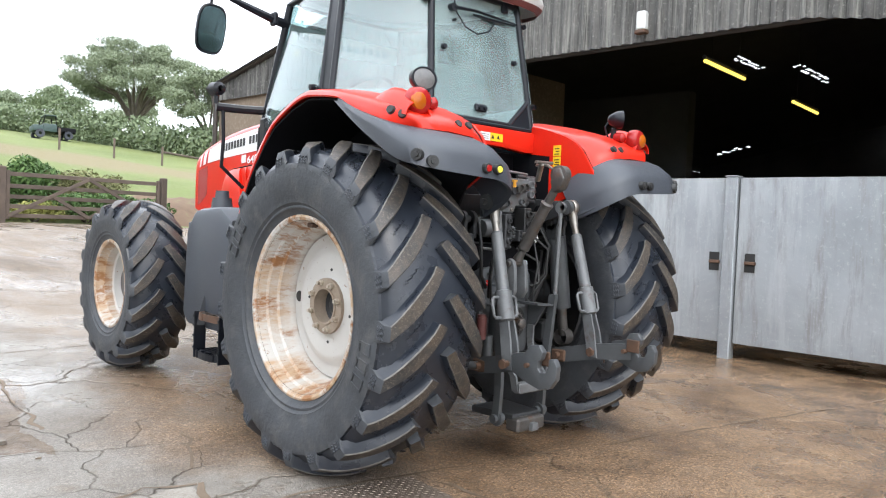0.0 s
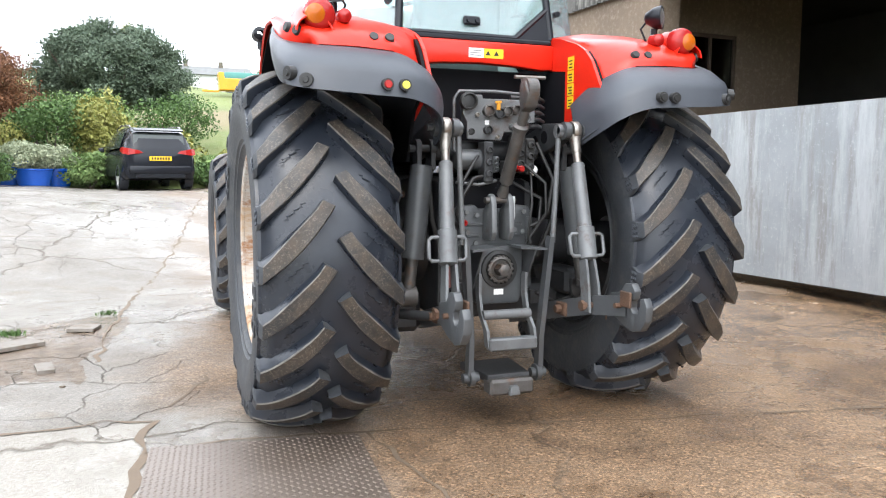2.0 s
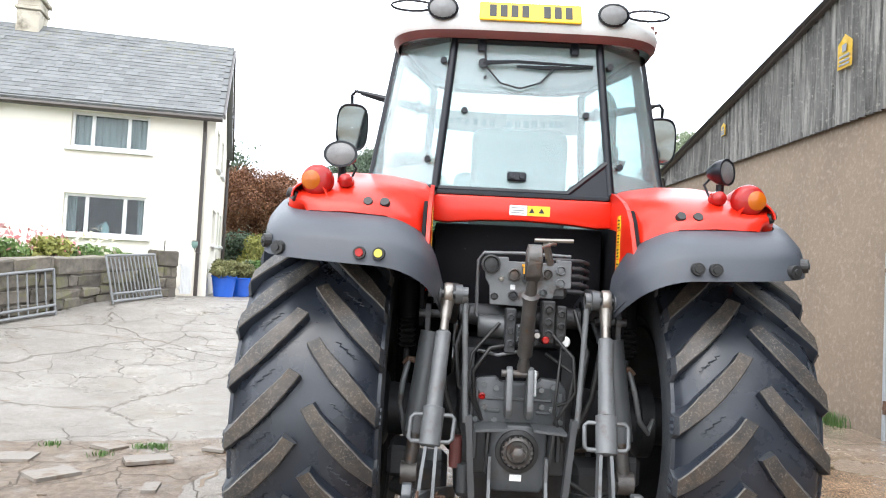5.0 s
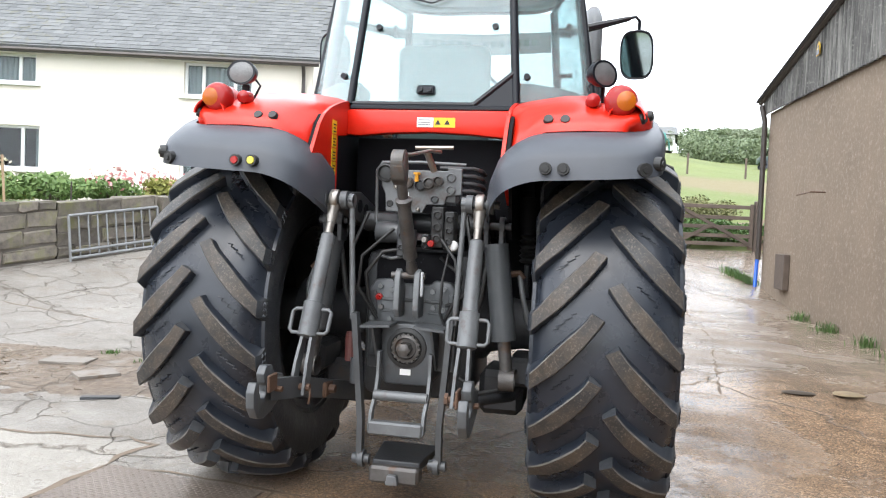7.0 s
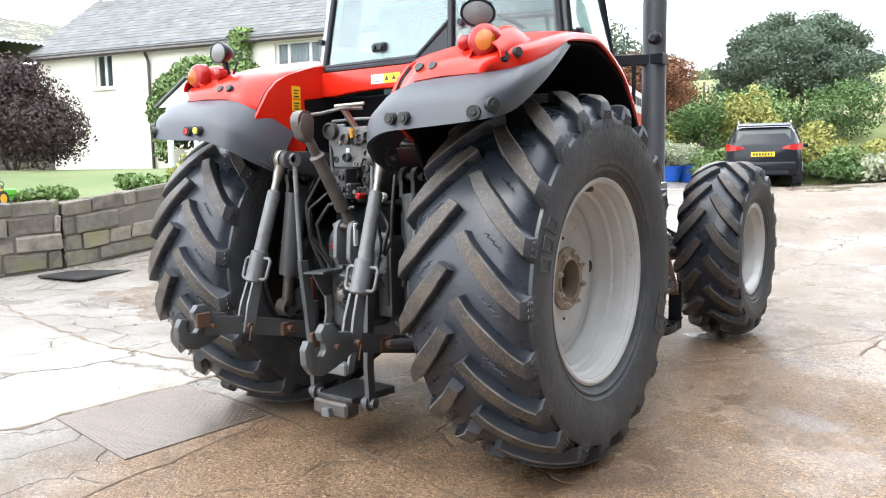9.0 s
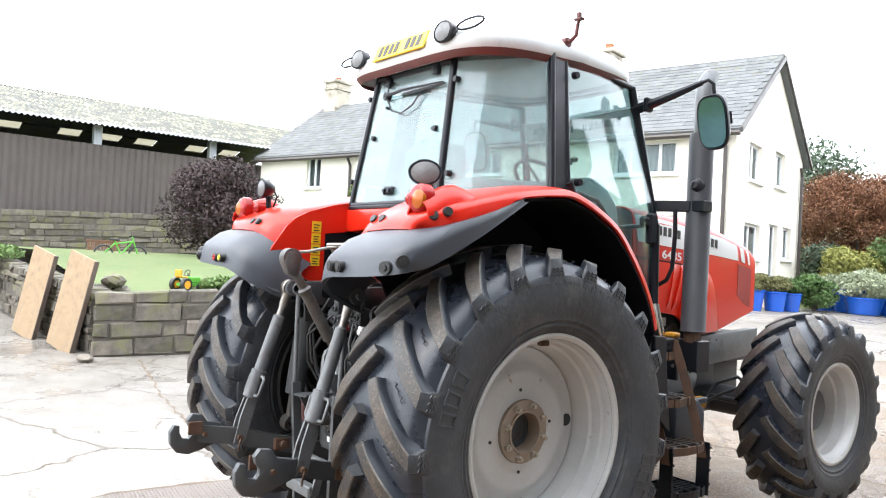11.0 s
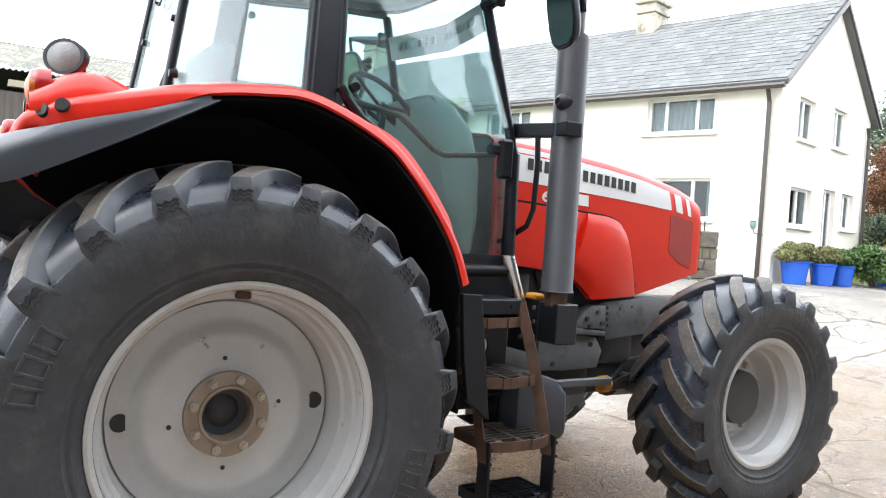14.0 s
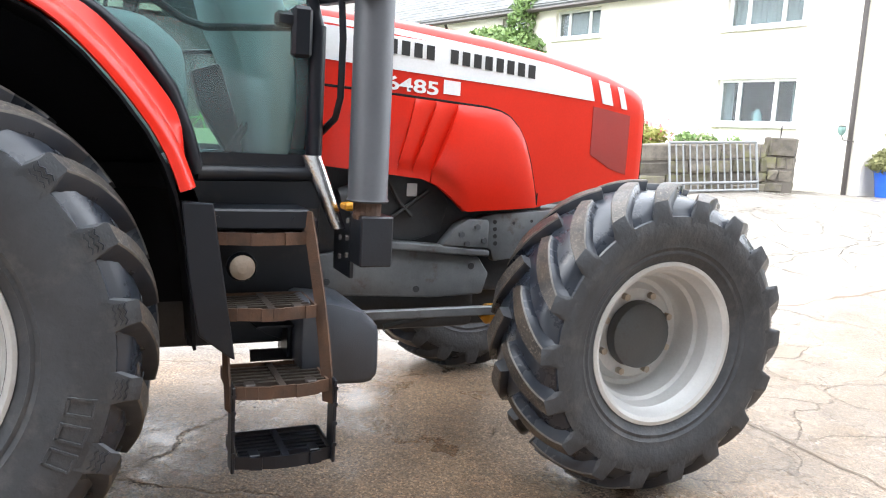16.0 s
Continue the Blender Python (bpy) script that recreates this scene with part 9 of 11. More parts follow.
# valve block with couplings
bm = bmesh.new()
prism(bm, [(-0.172, 1.628), (-0.07, 1.628), (-0.07, 1.61), (0.146, 1.61), (0.146, 1.625), (0.215, 1.622), (0.215, 1.50), (0.146, 1.491), (0.133, 1.449), (0.05, 1.449), (0.03, 1.408), (-0.148, 1.412), (-0.153, 1.495), (-0.172, 1.532)], "y", -0.405, -0.388, 0.004)
vb = part("valve_plate", bm, "grey", tractor, "grey hydraulic valve bracket plate")
bm = bmesh.new()
box(bm, (-0.14, -0.388, 1.45), (0.20, -0.28, 1.60), 0.015)
part("valve_block", bm, "grey_dark", vb, smooth=35)
for x, z, r, mt, deep in ((-0.150, 1.593, 0.043, "inkblack", 0.03), (0.165, 1.578, 0.022, "grey", 0.02), (0.165, 1.52, 0.022, "grey", 0.02), (-0.044, 1.55, 0.029, "worn", 0.03), (0.018, 1.54, 0.027, "iron", 0.025), (0.060, 1.55, 0.027, "worn", 0.03), (0.105, 1.56, 0.024, "worn", 0.03), (-0.045, 1.458, 0.022, "iron", 0.025), (-0.128, 1.449, 0.017, "inkblack", 0.003), (0.09, 1.475, 0.018, "grey_dark", 0.018), (-0.10, 1.53, 0.012, "steel", 0.012), (0.01, 1.425, 0.010, "steel", 0.01)):
    bm = bmesh.new()
    lathe(bm, [(0.40, r), (0.405 + deep, r), (0.407 + deep, r * 0.82), (0.404 + deep * 0.6, r * 0.7), (0.404 + deep * 0.7, r * 0.3), (0.404 + deep * 0.7, 0.0001)], (x, 0, z), "y", 16, -1)
    part("coupling", bm, mt, vb, smooth=40)
bm = bmesh.new()
cyl(bm, (0.004, -0.43, 1.592), (0.004, -0.43, 1.555), 0.010, None, 8)
cyl(bm, (0.004, -0.43, 1.598), (0.004, -0.43, 1.588), 0.016, None, 10)
part("yellow_tag", bm, "machine_yellow", vb)
bm = bmesh.new()
box(bm, (-0.058, -0.4085, 1.483), (-0.036, -0.4055, 1.505))
part("label", bm, "white", vb)
for k in range(5):
    bm = bmesh.new()
    z = 1.625 - k * 0.035
    tube(bm, [(0.10, -0.36, z), (0.26, -0.36, z), (0.30, -0.33, z - 0.01), (0.30, -0.26, z - 0.02)], 0.011, 8)
    part("pipe", bm, "iron", vb, smooth=50)
bm = bmesh.new()
tube(bm, [(0.22, -0.33, 1.645), (0.0, -0.37, 1.65), (-0.18, -0.37, 1.645), (-0.205, -0.37, 1.61), (-0.205, -0.36, 1.36), (-0.17, -0.36, 1.33), (-0.08, -0.36, 1.33)], 0.008, 8)
part("pipe", bm, "grey", vb, smooth=50)
bm = bmesh.new()
lathe(bm, [(-0.195, 0.0001), (-0.195, 0.046), (-0.185, 0.052), (-0.08, 0.052), (-0.075, 0.058), (-0.06, 0.058), (-0.06, 0.0001)], (0, -0.37, 1.312), "x", 24)
part("filter_cylinder", bm, "grey_dark", tractor, "grey hydraulic cylinder under the valve plate", smooth=40)
bm = bmesh.new()
cyl(bm, (-0.28, -0.27, 1.36), (0.28, -0.27, 1.36), 0.05, None, 18)
part("rockshaft", bm, "iron", tractor, "dark rockshaft tube", smooth=40)
for x, z0, z1, w, mt in ((-0.052, 1.20, 1.40, 0.024, "iron"), (-0.012, 1.25, 1.33, 0.014, "grey_dark"), (0.115, 1.25, 1.44, 0.030, "inkblack"), (0.172, 1.24, 1.42, 0.024, "inkblack"), (0.06, 1.24, 1.31, 0.018, "iron")):
    bm = bmesh.new()
    box(bm, (x - w, -0.45, z0), (x + w, -0.36, z1), 0.006)
    for q in (0.22, 0.5, 0.8):
        z = z0 + (z1 - z0) * q
        lathe(bm, [(0.44, w * 0.75), (0.462, w * 0.72), (0.464, w * 0.5), (0.455, w * 0.4), (0.455, 0.0001)], (x, 0, z), "y", 12, -1)
    part("valve_body", bm, mt, tractor, smooth=35)
bm = bmesh.new()
lathe(bm, [(0.46, 0.015), (0.505, 0.016), (0.51, 0.012), (0.51, 0.0001)], (0.099, 0, 1.269), "y", 14, -1)
part("red_knob", bm, "redlens", tractor, "small red knob")
bm = bmesh.new()
cyl(bm, (0.064, -0.46, 1.285), (0.064, -0.49, 1.287), 0.012, None, 10)
part("fitting", bm, "steel", tractor)
bm = bmesh.new()
lathe(bm, [(0.41, 0.021), (0.445, 0.026), (0.452, 0.020), (0.455, 0.0001)], (0.19, 0, 1.262), "y", 16, -1)
part("white_cap", bm, "white", tractor, "white plastic cap")
for pts, r, mt in (
    ([(-0.02, -0.40, 1.24), (-0.14, -0.46, 1.22), (-0.21, -0.48, 1.12), (-0.20, -0.46, 1.0), (-0.17, -0.43, 0.92)], 0.010, "inkblack"),
    ([(0.18, -0.44, 1.26), (0.16, -0.50, 1.1), (0.15, -0.48, 0.95), (0.20, -0.44, 0.82)], 0.007, "inkblack"),
    ([(0.12, -0.36, 1.2), (0.24, -0.44, 1.12), (0.22, -0.46, 1.0), (0.17, -0.44, 0.98)], 0.009, "inkblack"),
    ([(-0.19, -0.36, 1.2), (-0.1, -0.44, 1.19), (0.0, -0.42, 1.21)], 0.008, "grey"),
    ([(0.50, -0.36, 1.14), (0.52, -0.40, 1.05), (0.55, -0.38, 0.92), (0.60, -0.34, 0.86), (0.63, -0.32, 0.92)], 0.013, "grey"),
    ([(-0.50, -0.36, 1.14), (-0.52, -0.40, 1.05), (-0.53, -0.38, 0.95), (-0.50, -0.34, 0.80)], 0.013, "grey"),
    ([(0.24, -0.40, 0.64), (0.34, -0.42, 0.58), (0.46, -0.38, 0.60), (0.50, -0.30, 0.70)], 0.012, "inkblack"),
):
    bm = bmesh.new()
    tube(bm, [Vector(p) for p in pts], r, 8)
    part("hose", bm, mt, tractor, smooth=50)
for s in (1, -1):
    bm = bmesh.new()
    cyl(bm, (s * 0.52, -0.20, 1.50), (s * 0.52, -0.22, 1.32), 0.05, 0.04, 16)
    dm = part("cab_damper", bm, "liner", tractor, "black bellows cab damper", smooth=40)
    bm = bmesh.new()
    lathe(bm, [q for k in range(6) for q in ((0.0 - k * 0.024, 0.042), (-0.012 - k * 0.024, 0.027))], (s * 0.52, -0.225, 1.32), "z", 14)
    part("bellows", bm, "inkblack", dm, smooth=40)
    bm = bmesh.new()
    cyl(bm, (s * 0.52, -0.22, 1.18), (s * 0.52, -0.20, 1.02), 0.014, None, 10)
    part("damper_rod", bm, "iron", dm)
    # added dark plate for the shade under the cab, behind the axle
    bm = bmesh.new()
    prism(bm, [(s * 0.30, 0.86), (s * 0.60, 0.95), (s * 0.60, 1.50), (s * 0.30, 1.50)], "y", 0.30, 0.33, 0.01)
    part("cab_mount_plate", bm, "liner", tractor, "added black plate standing for the shade under the cab")
    for pts, r in (([(s * 0.31, -0.30, 1.42), (s * 0.36, -0.42, 1.25), (s * 0.33, -0.40, 1.02), (s * 0.26, -0.36, 0.82)], 0.014), ([(s * 0.24, -0.38, 1.40), (s * 0.29, -0.47, 1.22), (s * 0.27, -0.46, 1.05), (s * 0.20, -0.43, 0.98)], 0.010), ([(s * 0.10, -0.42, 1.33), (s * 0.22, -0.52, 1.20), (s * 0.24, -0.50, 1.05), (s * 0.16, -0.44, 0.90)], 0.008)):
        bm = bmesh.new()
        tube(bm, [Vector(q) for q in pts], r, 8)
        part("hose", bm, "inkblack", tractor, smooth=50)
    bm = bmesh.new()
    tube(bm, [(s * 0.46, -0.36, 1.14), (s * 0.50, -0.36, 1.145), (s * 0.52, -0.36, 1.12)], 0.016, 8)
    part("hose_elbow", bm, "rust", tractor)
bm = bmesh.new()
cyl(bm, (-0.235, -0.50, 0.60), (-0.235, -0.50, 0.72), 0.028, None, 16)
part("filter", bm, "grey_dark", tractor)
bm = bmesh.new()
cyl(bm, (-0.27, -0.48, 0.70), (-0.27, -0.48, 0.82), 0.028, None, 16)
cyl(bm, (-0.27, -0.48, 0.82), (-0.27, -0.48, 0.835), 0.024, None, 16)
part("oil_canister", bm, "maroon", tractor)

# ---------------------------------------------------------------- things in the yard
# chequer plate let into the concrete
pl = thing("cover_plate", "wet steel chequer plate let into the yard", "cover plate", (-1.2, -0.75, 0))
PA, PB, PC = Vector((-1.64, -0.30, 0)), Vector((-0.71, -0.44, 0)), Vector((-0.77, -1.28, 0))
PD = PA + PC - PB
bm = bmesh.new()
lo, hi = [bm.verts.new(p + Vector((0, 0, -0.02))) for p in (PA, PB, PC, PD)], [bm.verts.new(p + Vector((0, 0, 0.006))) for p in (PA, PB, PC, PD)]
bm.faces.new(hi)
for k in range(4):
    bm.faces.new((lo[k], lo[(k + 1) % 4], hi[(k + 1) % 4], hi[k]))
plate_ob = part("plate", bm, "plate", pl)
bm = bmesh.new()
for i in range(38):
    for j in range(35):
        p = PA.lerp(PB, (i + 0.5) / 38).lerp(PD.lerp(PC, (i + 0.5) / 38), (j + 0.5) / 35)
        a = math.radians(45 if (i + j) % 2 else -45)
        u = Vector((math.cos(a), math.sin(a), 0)) * 0.0105
        w = Vector((-math.sin(a), math.cos(a), 0)) * 0.0034
        z0, z1 = Vector((0, 0, 0.006)), Vector((0, 0, 0.0080))
        q = [bm.verts.new(p - u + z0), bm.verts.new(p - w + z0), bm.verts.new(p + u + z0), bm.verts.new(p + w + z0)]
        t = [bm.verts.new(p - u * 0.6 + z1), bm.verts.new(p - w * 0.6 + z1), bm.verts.new(p + u * 0.6 + z1), bm.verts.new(p + w * 0.6 + z1)]
        bm.faces.new(t)
        for k in range(4):
            bm.faces.new((q[k], q[(k + 1) % 4], t[(k + 1) % 4], t[k]))
tagged(part("tread_pattern", bm, "plate", plate_ob), kind="stuff")


def crack_strip(bm, pts, w, rng):
    """A ragged groove line along the yard."""
    rows = []
    P = []
    for a, b in zip(pts, pts[1:]):
        a, b = Vector((*a, 0)), Vector((*b, 0))
        n = max(2, int((b - a).length / 0.12))
        P += [a.lerp(b, k / n) for k in range(n)]
    P.append(Vector((*pts[-1], 0)))
    for i, p in enumerate(P):
        d = (P[min(i + 1, len(P) - 1)] - P[max(i - 1, 0)]).normalized()
        s = Vector((-d.y, d.x, 0))
        o = rng.uniform(-1, 1) * w * 1.6
        hw = w * rng.choice((0.15, 0.5, 0.8, 1.0))
        rows.append([Vector((q.x, q.y, ground_z(q.x, q.y) + 0.004)) for q in (p + s * (o - hw), p + s * (o + hw))])
    grid(bm, rows)


rng = random.Random(12)
JOINTS = [
    ([(-0.66, -0.42), (-0.45, -2.2), (-0.2, -4.5)], 0.012), ([(-1.63, 0.10), (-1.66, -0.3), (-1.69, -0.84), (-1.76, -1.7), (-1.85, -3.0)], 0.028),
    ([(-1.63, 0.10), (-1.86, 0.16), (-2.05, 0.12), (-2.30, 0.10), (-3.2, 0.05), (-4.8, 0.25), (-7.8, 0.9)], 0.018),
    ([(-1.66, -0.36), (-1.30, -0.30), (-0.70, -0.40), (1.2, -0.78), (4.5, -1.4)], 0.012), ([(-1.98, 1.34), (-1.47, 1.23), (-1.17, 1.16), (-0.2, 1.0)], 0.011),
    ([(-1.55, 0.33), (-1.34, 0.82), (-1.32, 1.15)], 0.010), ([(-1.98, 1.34), (-1.95, 2.2), (-1.83, 3.86), (-1.21, 8.2), (-0.8, 11.5), (-0.6, 13.5)], 0.018),
    ([(-6.5, 4.1), (-3.5, 3.9), (-2.31, 3.84), (-1.17, 3.93), (1.5, 4.0), (4.2, 4.2)], 0.012), ([(0.6, -2.2), (1.5, -2.9), (2.6, -3.1)], 0.014),
    ([(1.9, 2.6), (2.3, 6.0), (2.2, 11.0), (2.4, 15)], 0.012), ([(-6.0, 6.6), (-2.4, 7.2), (2.2, 7.6), (4.0, 7.8)], 0.010),
]
bm = bmesh.new()
for pts, w in JOINTS:
    crack_strip(bm, pts, w, rng)
tagged(solo("yard_joints", bm, "joint", "dark worn joints and cracks between the concrete slabs", "joint"), kind="structure")

# plywood boards leaning on the short garden wall
for x, y in ((-9.13, 0.10), (-10.75, -0.12)):
    z = ground_z(x, y) + 0.01
    b = thing("plywood_board", "pale plywood board leaning on the stone garden wall", "board", (x, y, z), "boards at the wall")
    W, U = Vector((0.76, 0.2, 0)), Vector((0.25, 0.23, 1.44))
    w, u = W.normalized(), U.normalized()
    w = (w - u * w.dot(u)).normalized()
    nn = w.cross(u)
    m = Matrix(((w.x, nn.x, u.x, x), (w.y, nn.y, u.y, y), (w.z, nn.z, u.z, z), (0, 0, 0, 1)))
    bm = bmesh.new()
    box(bm, (-0.39, -0.02, 0), (0.39, 0.02, 1.48), 0.004, m)
    bd = part("panel", bm, "wood_pale", b)
    bm = bmesh.new()
    box(bm, (0.3905, -0.035, 0.0), (0.41, 0.035, 1.48), 0.002, m)
    part("edge_batten", bm, "wood_old", bd, "dark weathered edge batten")
    bm = bmesh.new()
    box(bm, (0.24, -0.034, 0.66), (0.36, -0.0205, 0.72), 0.004, m)
    part("latch", bm, "rust", bd, "small rusty latch")
# child's bicycle lying against the lawn's edge, and a trough
bi = thing("child_bicycle", "small green child's bicycle standing on the lawn", "bicycle", (-14.5, 2.4, 1.22))
bd_ = Vector((0.12, 1, 0)).normalized()
B = lambda s, z: Vector((-14.5, 2.4, 1.22)) + bd_ * s + Vector((0, 0, z))
for s0 in (-0.36, 0.36):
    bm = bmesh.new()
    tube(bm, [B(s0 + 0.19 * math.cos(t), 0.2 + 0.19 * math.sin(t)) for t in (2 * math.pi * k / 20 for k in range(20))], 0.02, 6, closed=True)
    wh_ = part("wheel", bm, "inkblack", bi, smooth=50)
    bm = bmesh.new()
    for k in range(6):
        t = math.pi * k / 6
        tube(bm, [B(s0 - 0.18 * math.cos(t), 0.2 - 0.18 * math.sin(t)), B(s0 + 0.18 * math.cos(t), 0.2 + 0.18 * math.sin(t))], 0.003, 4)
    part("spoke_set", bm, "galv", wh_)
bm = bmesh.new()
for a_, b_ in (((-0.36, 0.2), (-0.12, 0.46)), ((-0.36, 0.2), (0.0, 0.2)), ((0.0, 0.2), (-0.14, 0.5)), ((0.0, 0.2), (0.24, 0.5)), ((-0.12, 0.44), (0.24, 0.5)), ((0.36, 0.2), (0.22, 0.62))):
    tube(bm, [B(*a_), B(*b_)], 0.02, 6)
part("frame", bm, "leaf_green_paint", bi)
bm = bmesh.new()
tube(bm, [B(0.22, 0.62) + Vector((-0.2, 0, 0)), B(0.24, 0.63), B(0.22, 0.62) + Vector((0.2, 0, 0))], 0.015, 6)
part("handlebar", bm, "inkblack", bi)
bm = bmesh.new()
box(bm, B(-0.24, 0.5) - Vector((0.06, 0, 0)), B(-0.04, 0.55) + Vector((0.06, 0, 0)), 0.015)
part("saddle", bm, "inkblack", bi)
tr_ = thing("garden_bench", "red-brown slatted wooden garden bench by the dry wall", "bench", (-18.5, 3.04, 1.25))
for k in range(9):
    bm = bmesh.new()
    y = 2.63 + k * 0.097
    box(bm, (-18.52, y, 1.30), (-18.49, y + 0.072, 1.70), 0.004)
    part("slat", bm, "bench", tr_)
for z in (1.68, 1.27):
    bm = bmesh.new()
    box(bm, (-18.535, 2.58, z), (-18.485, 3.52, z + 0.06), 0.006)
    part("rail", bm, "bench", tr_)
bm = bmesh.new()
box(bm, (-18.48, 2.60, 1.36), (-18.10, 3.50, 1.40), 0.006)
part("seat", bm, "bench", tr_)
for x, y in ((-18.5, 2.58), (-18.5, 3.46), (-18.14, 2.60), (-18.14, 3.44)):
    bm = bmesh.new()
    box(bm, (x - 0.03, y, 0.95), (x + 0.03, y + 0.06, 1.36), 0.006)
    part("leg", bm, "bench", tr_)
rs_ = random.Random(61)
for k in range(9):
    bm = bmesh.new()
    q = rs_.uniform(0.09, 0.15)
    c = Vector((-9.15 + rs_.uniform(-0.16, 0.16), 0.62 + 0.05 * k, 0.86 + q * 0.5 + (0.14 if k in (3, 4, 5) else 0)))
    bmesh.ops.create_icosphere(bm, subdivisions=2, radius=q, matrix=Matrix.Translation(c) @ Matrix.Diagonal((1.2, 1.0, 0.7, 1)))
    for v in bm.verts:
        v.co += Vector((rs_.uniform(-1, 1), rs_.uniform(-1, 1), rs_.uniform(-1, 1))) * q * 0.16
    solo("heaped_stone", bm, "stone", "pale rough rounded stone heaped at the wall corner", "stone", "heap of stones on the garden wall", smooth=30)
# loose stone, mat and wood scraps
for nm, lb, cat, p, sz, mt, tn in (
    ("loose_stone", "loose rough stone on the yard", "stone", (-7.75, 0.15), (0.14, 0.1, 0.06), "stone", 20),
    ("rubber_mat", "dark rubber mat lying by the wall", "mat", (-7.2, 2.2), (0.4, 0.5, 0.012), "inkblack", 10),
    ("slate_strip", "dark grey wet slate strip on the yard", "slate", (-2.58, 0.94), (0.13, 0.035, 0.010), "iron", 22),
    ("concrete_fragment", "flat broken piece of concrete lying in the mud", "rubble", (-2.27, 1.34), (0.05, 0.11, 0.014), "fragment", 12),
    ("concrete_fragment", "large pale broken slab corner in the mud", "rubble", (-2.54, 1.98), (0.17, 0.11, 0.014), "fragment", 30),
    ("concrete_fragment", "small pale broken slab piece in the mud", "rubble", (-2.13, 2.38), (0.10, 0.09, 0.012), "fragment", -15),
    ("concrete_fragment", "pale broken slab piece in the mud", "rubble", (-3.05, 1.55), (0.16, 0.12, 0.014), "fragment", 50),
    ("concrete_fragment", "pale slab fragment sunk in the mud", "rubble", (-3.0, 2.35), (0.13, 0.09, 0.012), "fragment", -30),
    ("concrete_fragment", "wide pale slab fragment in the mud", "rubble", (-3.6, 1.95), (0.20, 0.13, 0.014), "fragment", 10),
    ("scrap_board", "dark flat scrap of timber near the plywood", "board", (-8.5, -1.6), (0.5, 0.25, 0.05), "wood_old", -20),
    ("cow_pat", "dried muck lying on the wet concrete", "muck", (2.95, 2.9), (0.13, 0.10, 0.02), "straw", 0),
    ("cow_pat", "flat muck on the wet concrete", "muck", (2.55, 2.85), (0.14, 0.07, 0.012), "soil", 0),
):
    bm = bmesh.new()
    bmesh.ops.create_icosphere(bm, subdivisions=2, radius=1.0) if nm in ("cow_pat", "loose_stone") else bmesh.ops.create_cube(bm, size=2.0)
    if nm not in ("cow_pat", "loose_stone"):
        bmesh.ops.bevel(bm, geom=bm.edges[:], offset=0.06, segments=1, affect="EDGES")
    bmesh.ops.scale(bm, verts=bm.verts, vec=sz)
    for v in bm.verts:
        v.co += Vector((rng.uniform(-1, 1), rng.uniform(-1, 1), rng.uniform(-0.4, 0.4))) * min(sz) * 0.25
    bmesh.ops.transform(bm, matrix=pose(p[0], p[1], ground_z(*p) + sz[2] * 0.9, 0, 0, tn), verts=bm.verts)
    solo(nm, bm, mt, lb, cat, smooth=40 if nm == "cow_pat" else None)

# rubble and weeds in the broken strip of concrete
bm = bmesh.new()
for k in range(420):
    x = rng.uniform(-4.6, -1.98)
    y = 1.75 + rng.gauss(0, 0.42)
    r = rng.uniform(0.005, 0.017) * (2.2 if rng.random() < 0.06 else 1)
    g = bmesh.ops.create_icosphere(bm, subdivisions=1, radius=r, matrix=Matrix.Translation((x, y, r * 0.3)) @ Matrix.Diagonal((1.3, 1.0, 0.6, 1)))
    for v in g["verts"]:
        v.co += Vector((rng.uniform(-1, 1), rng.uniform(-1, 1), rng.uniform(-1, 1))) * r * 0.3
tagged(solo("rubble", bm, "pebble", "crumbled concrete and stones in the broken strip", "rubble"), kind="stuff")
tufts = [(-2.66, 2.40), (-2.58, 2.36), (-2.74, 2.36), (-2.95, 2.1), (-3.5, 2.4), (-4.3, 1.6), (-2.0, 3.0)]


def grass_tufts(name, places, blades, height, spread, material, label, seed):
    rs = random.Random(seed)
    bm = bmesh.new()
    for x, y in places:
        for _ in range(blades):
            a, d = rs.uniform(0, 6.28), abs(rs.gauss(0, spread))
            px, py = x + d * math.cos(a), y + d * math.sin(a)
            z = ground_z(px, py)
            h = height * rs.uniform(0.4, 1.1)
            b = rs.uniform(0, 6.28)
            o = Vector((math.cos(b), math.sin(b), 0)) * h * 0.5
            w = Vector((-math.sin(b), math.cos(b), 0)) * 0.005
            p = Vector((px, py, z))
            v = [bm.verts.new(p - w), bm.verts.new(p + w), bm.verts.new(p + o * 0.4 + Vector((0, 0, h * 0.7)) + w * 0.6), bm.verts.new(p + o + Vector((0, 0, h))), bm.verts.new(p + o * 0.4 + Vector((0, 0, h * 0.7)) - w * 0.6)]
            bm.faces.new(v)
    return tagged(solo(name, bm, material, label, "grass"), kind="stuff")


grass_tufts("weeds", tufts, 70, 0.04, 0.05, "leaf_mid", "small green weeds growing in the cracked concrete", 3)
grass_tufts("verge_grass", [tuple(shed(a, -0.12, 0))[:2] for a in (4.6, 4.75, 5.6, 6.9, 8.0)] + [tuple(shed(10.9 + 0.15 * k, -0.15 - 0.05 * k, 0))[:2] for k in range(6)], 120, 0.16, 0.10, "leaf_mid", "green grass at the foot of the shed wall", 4)

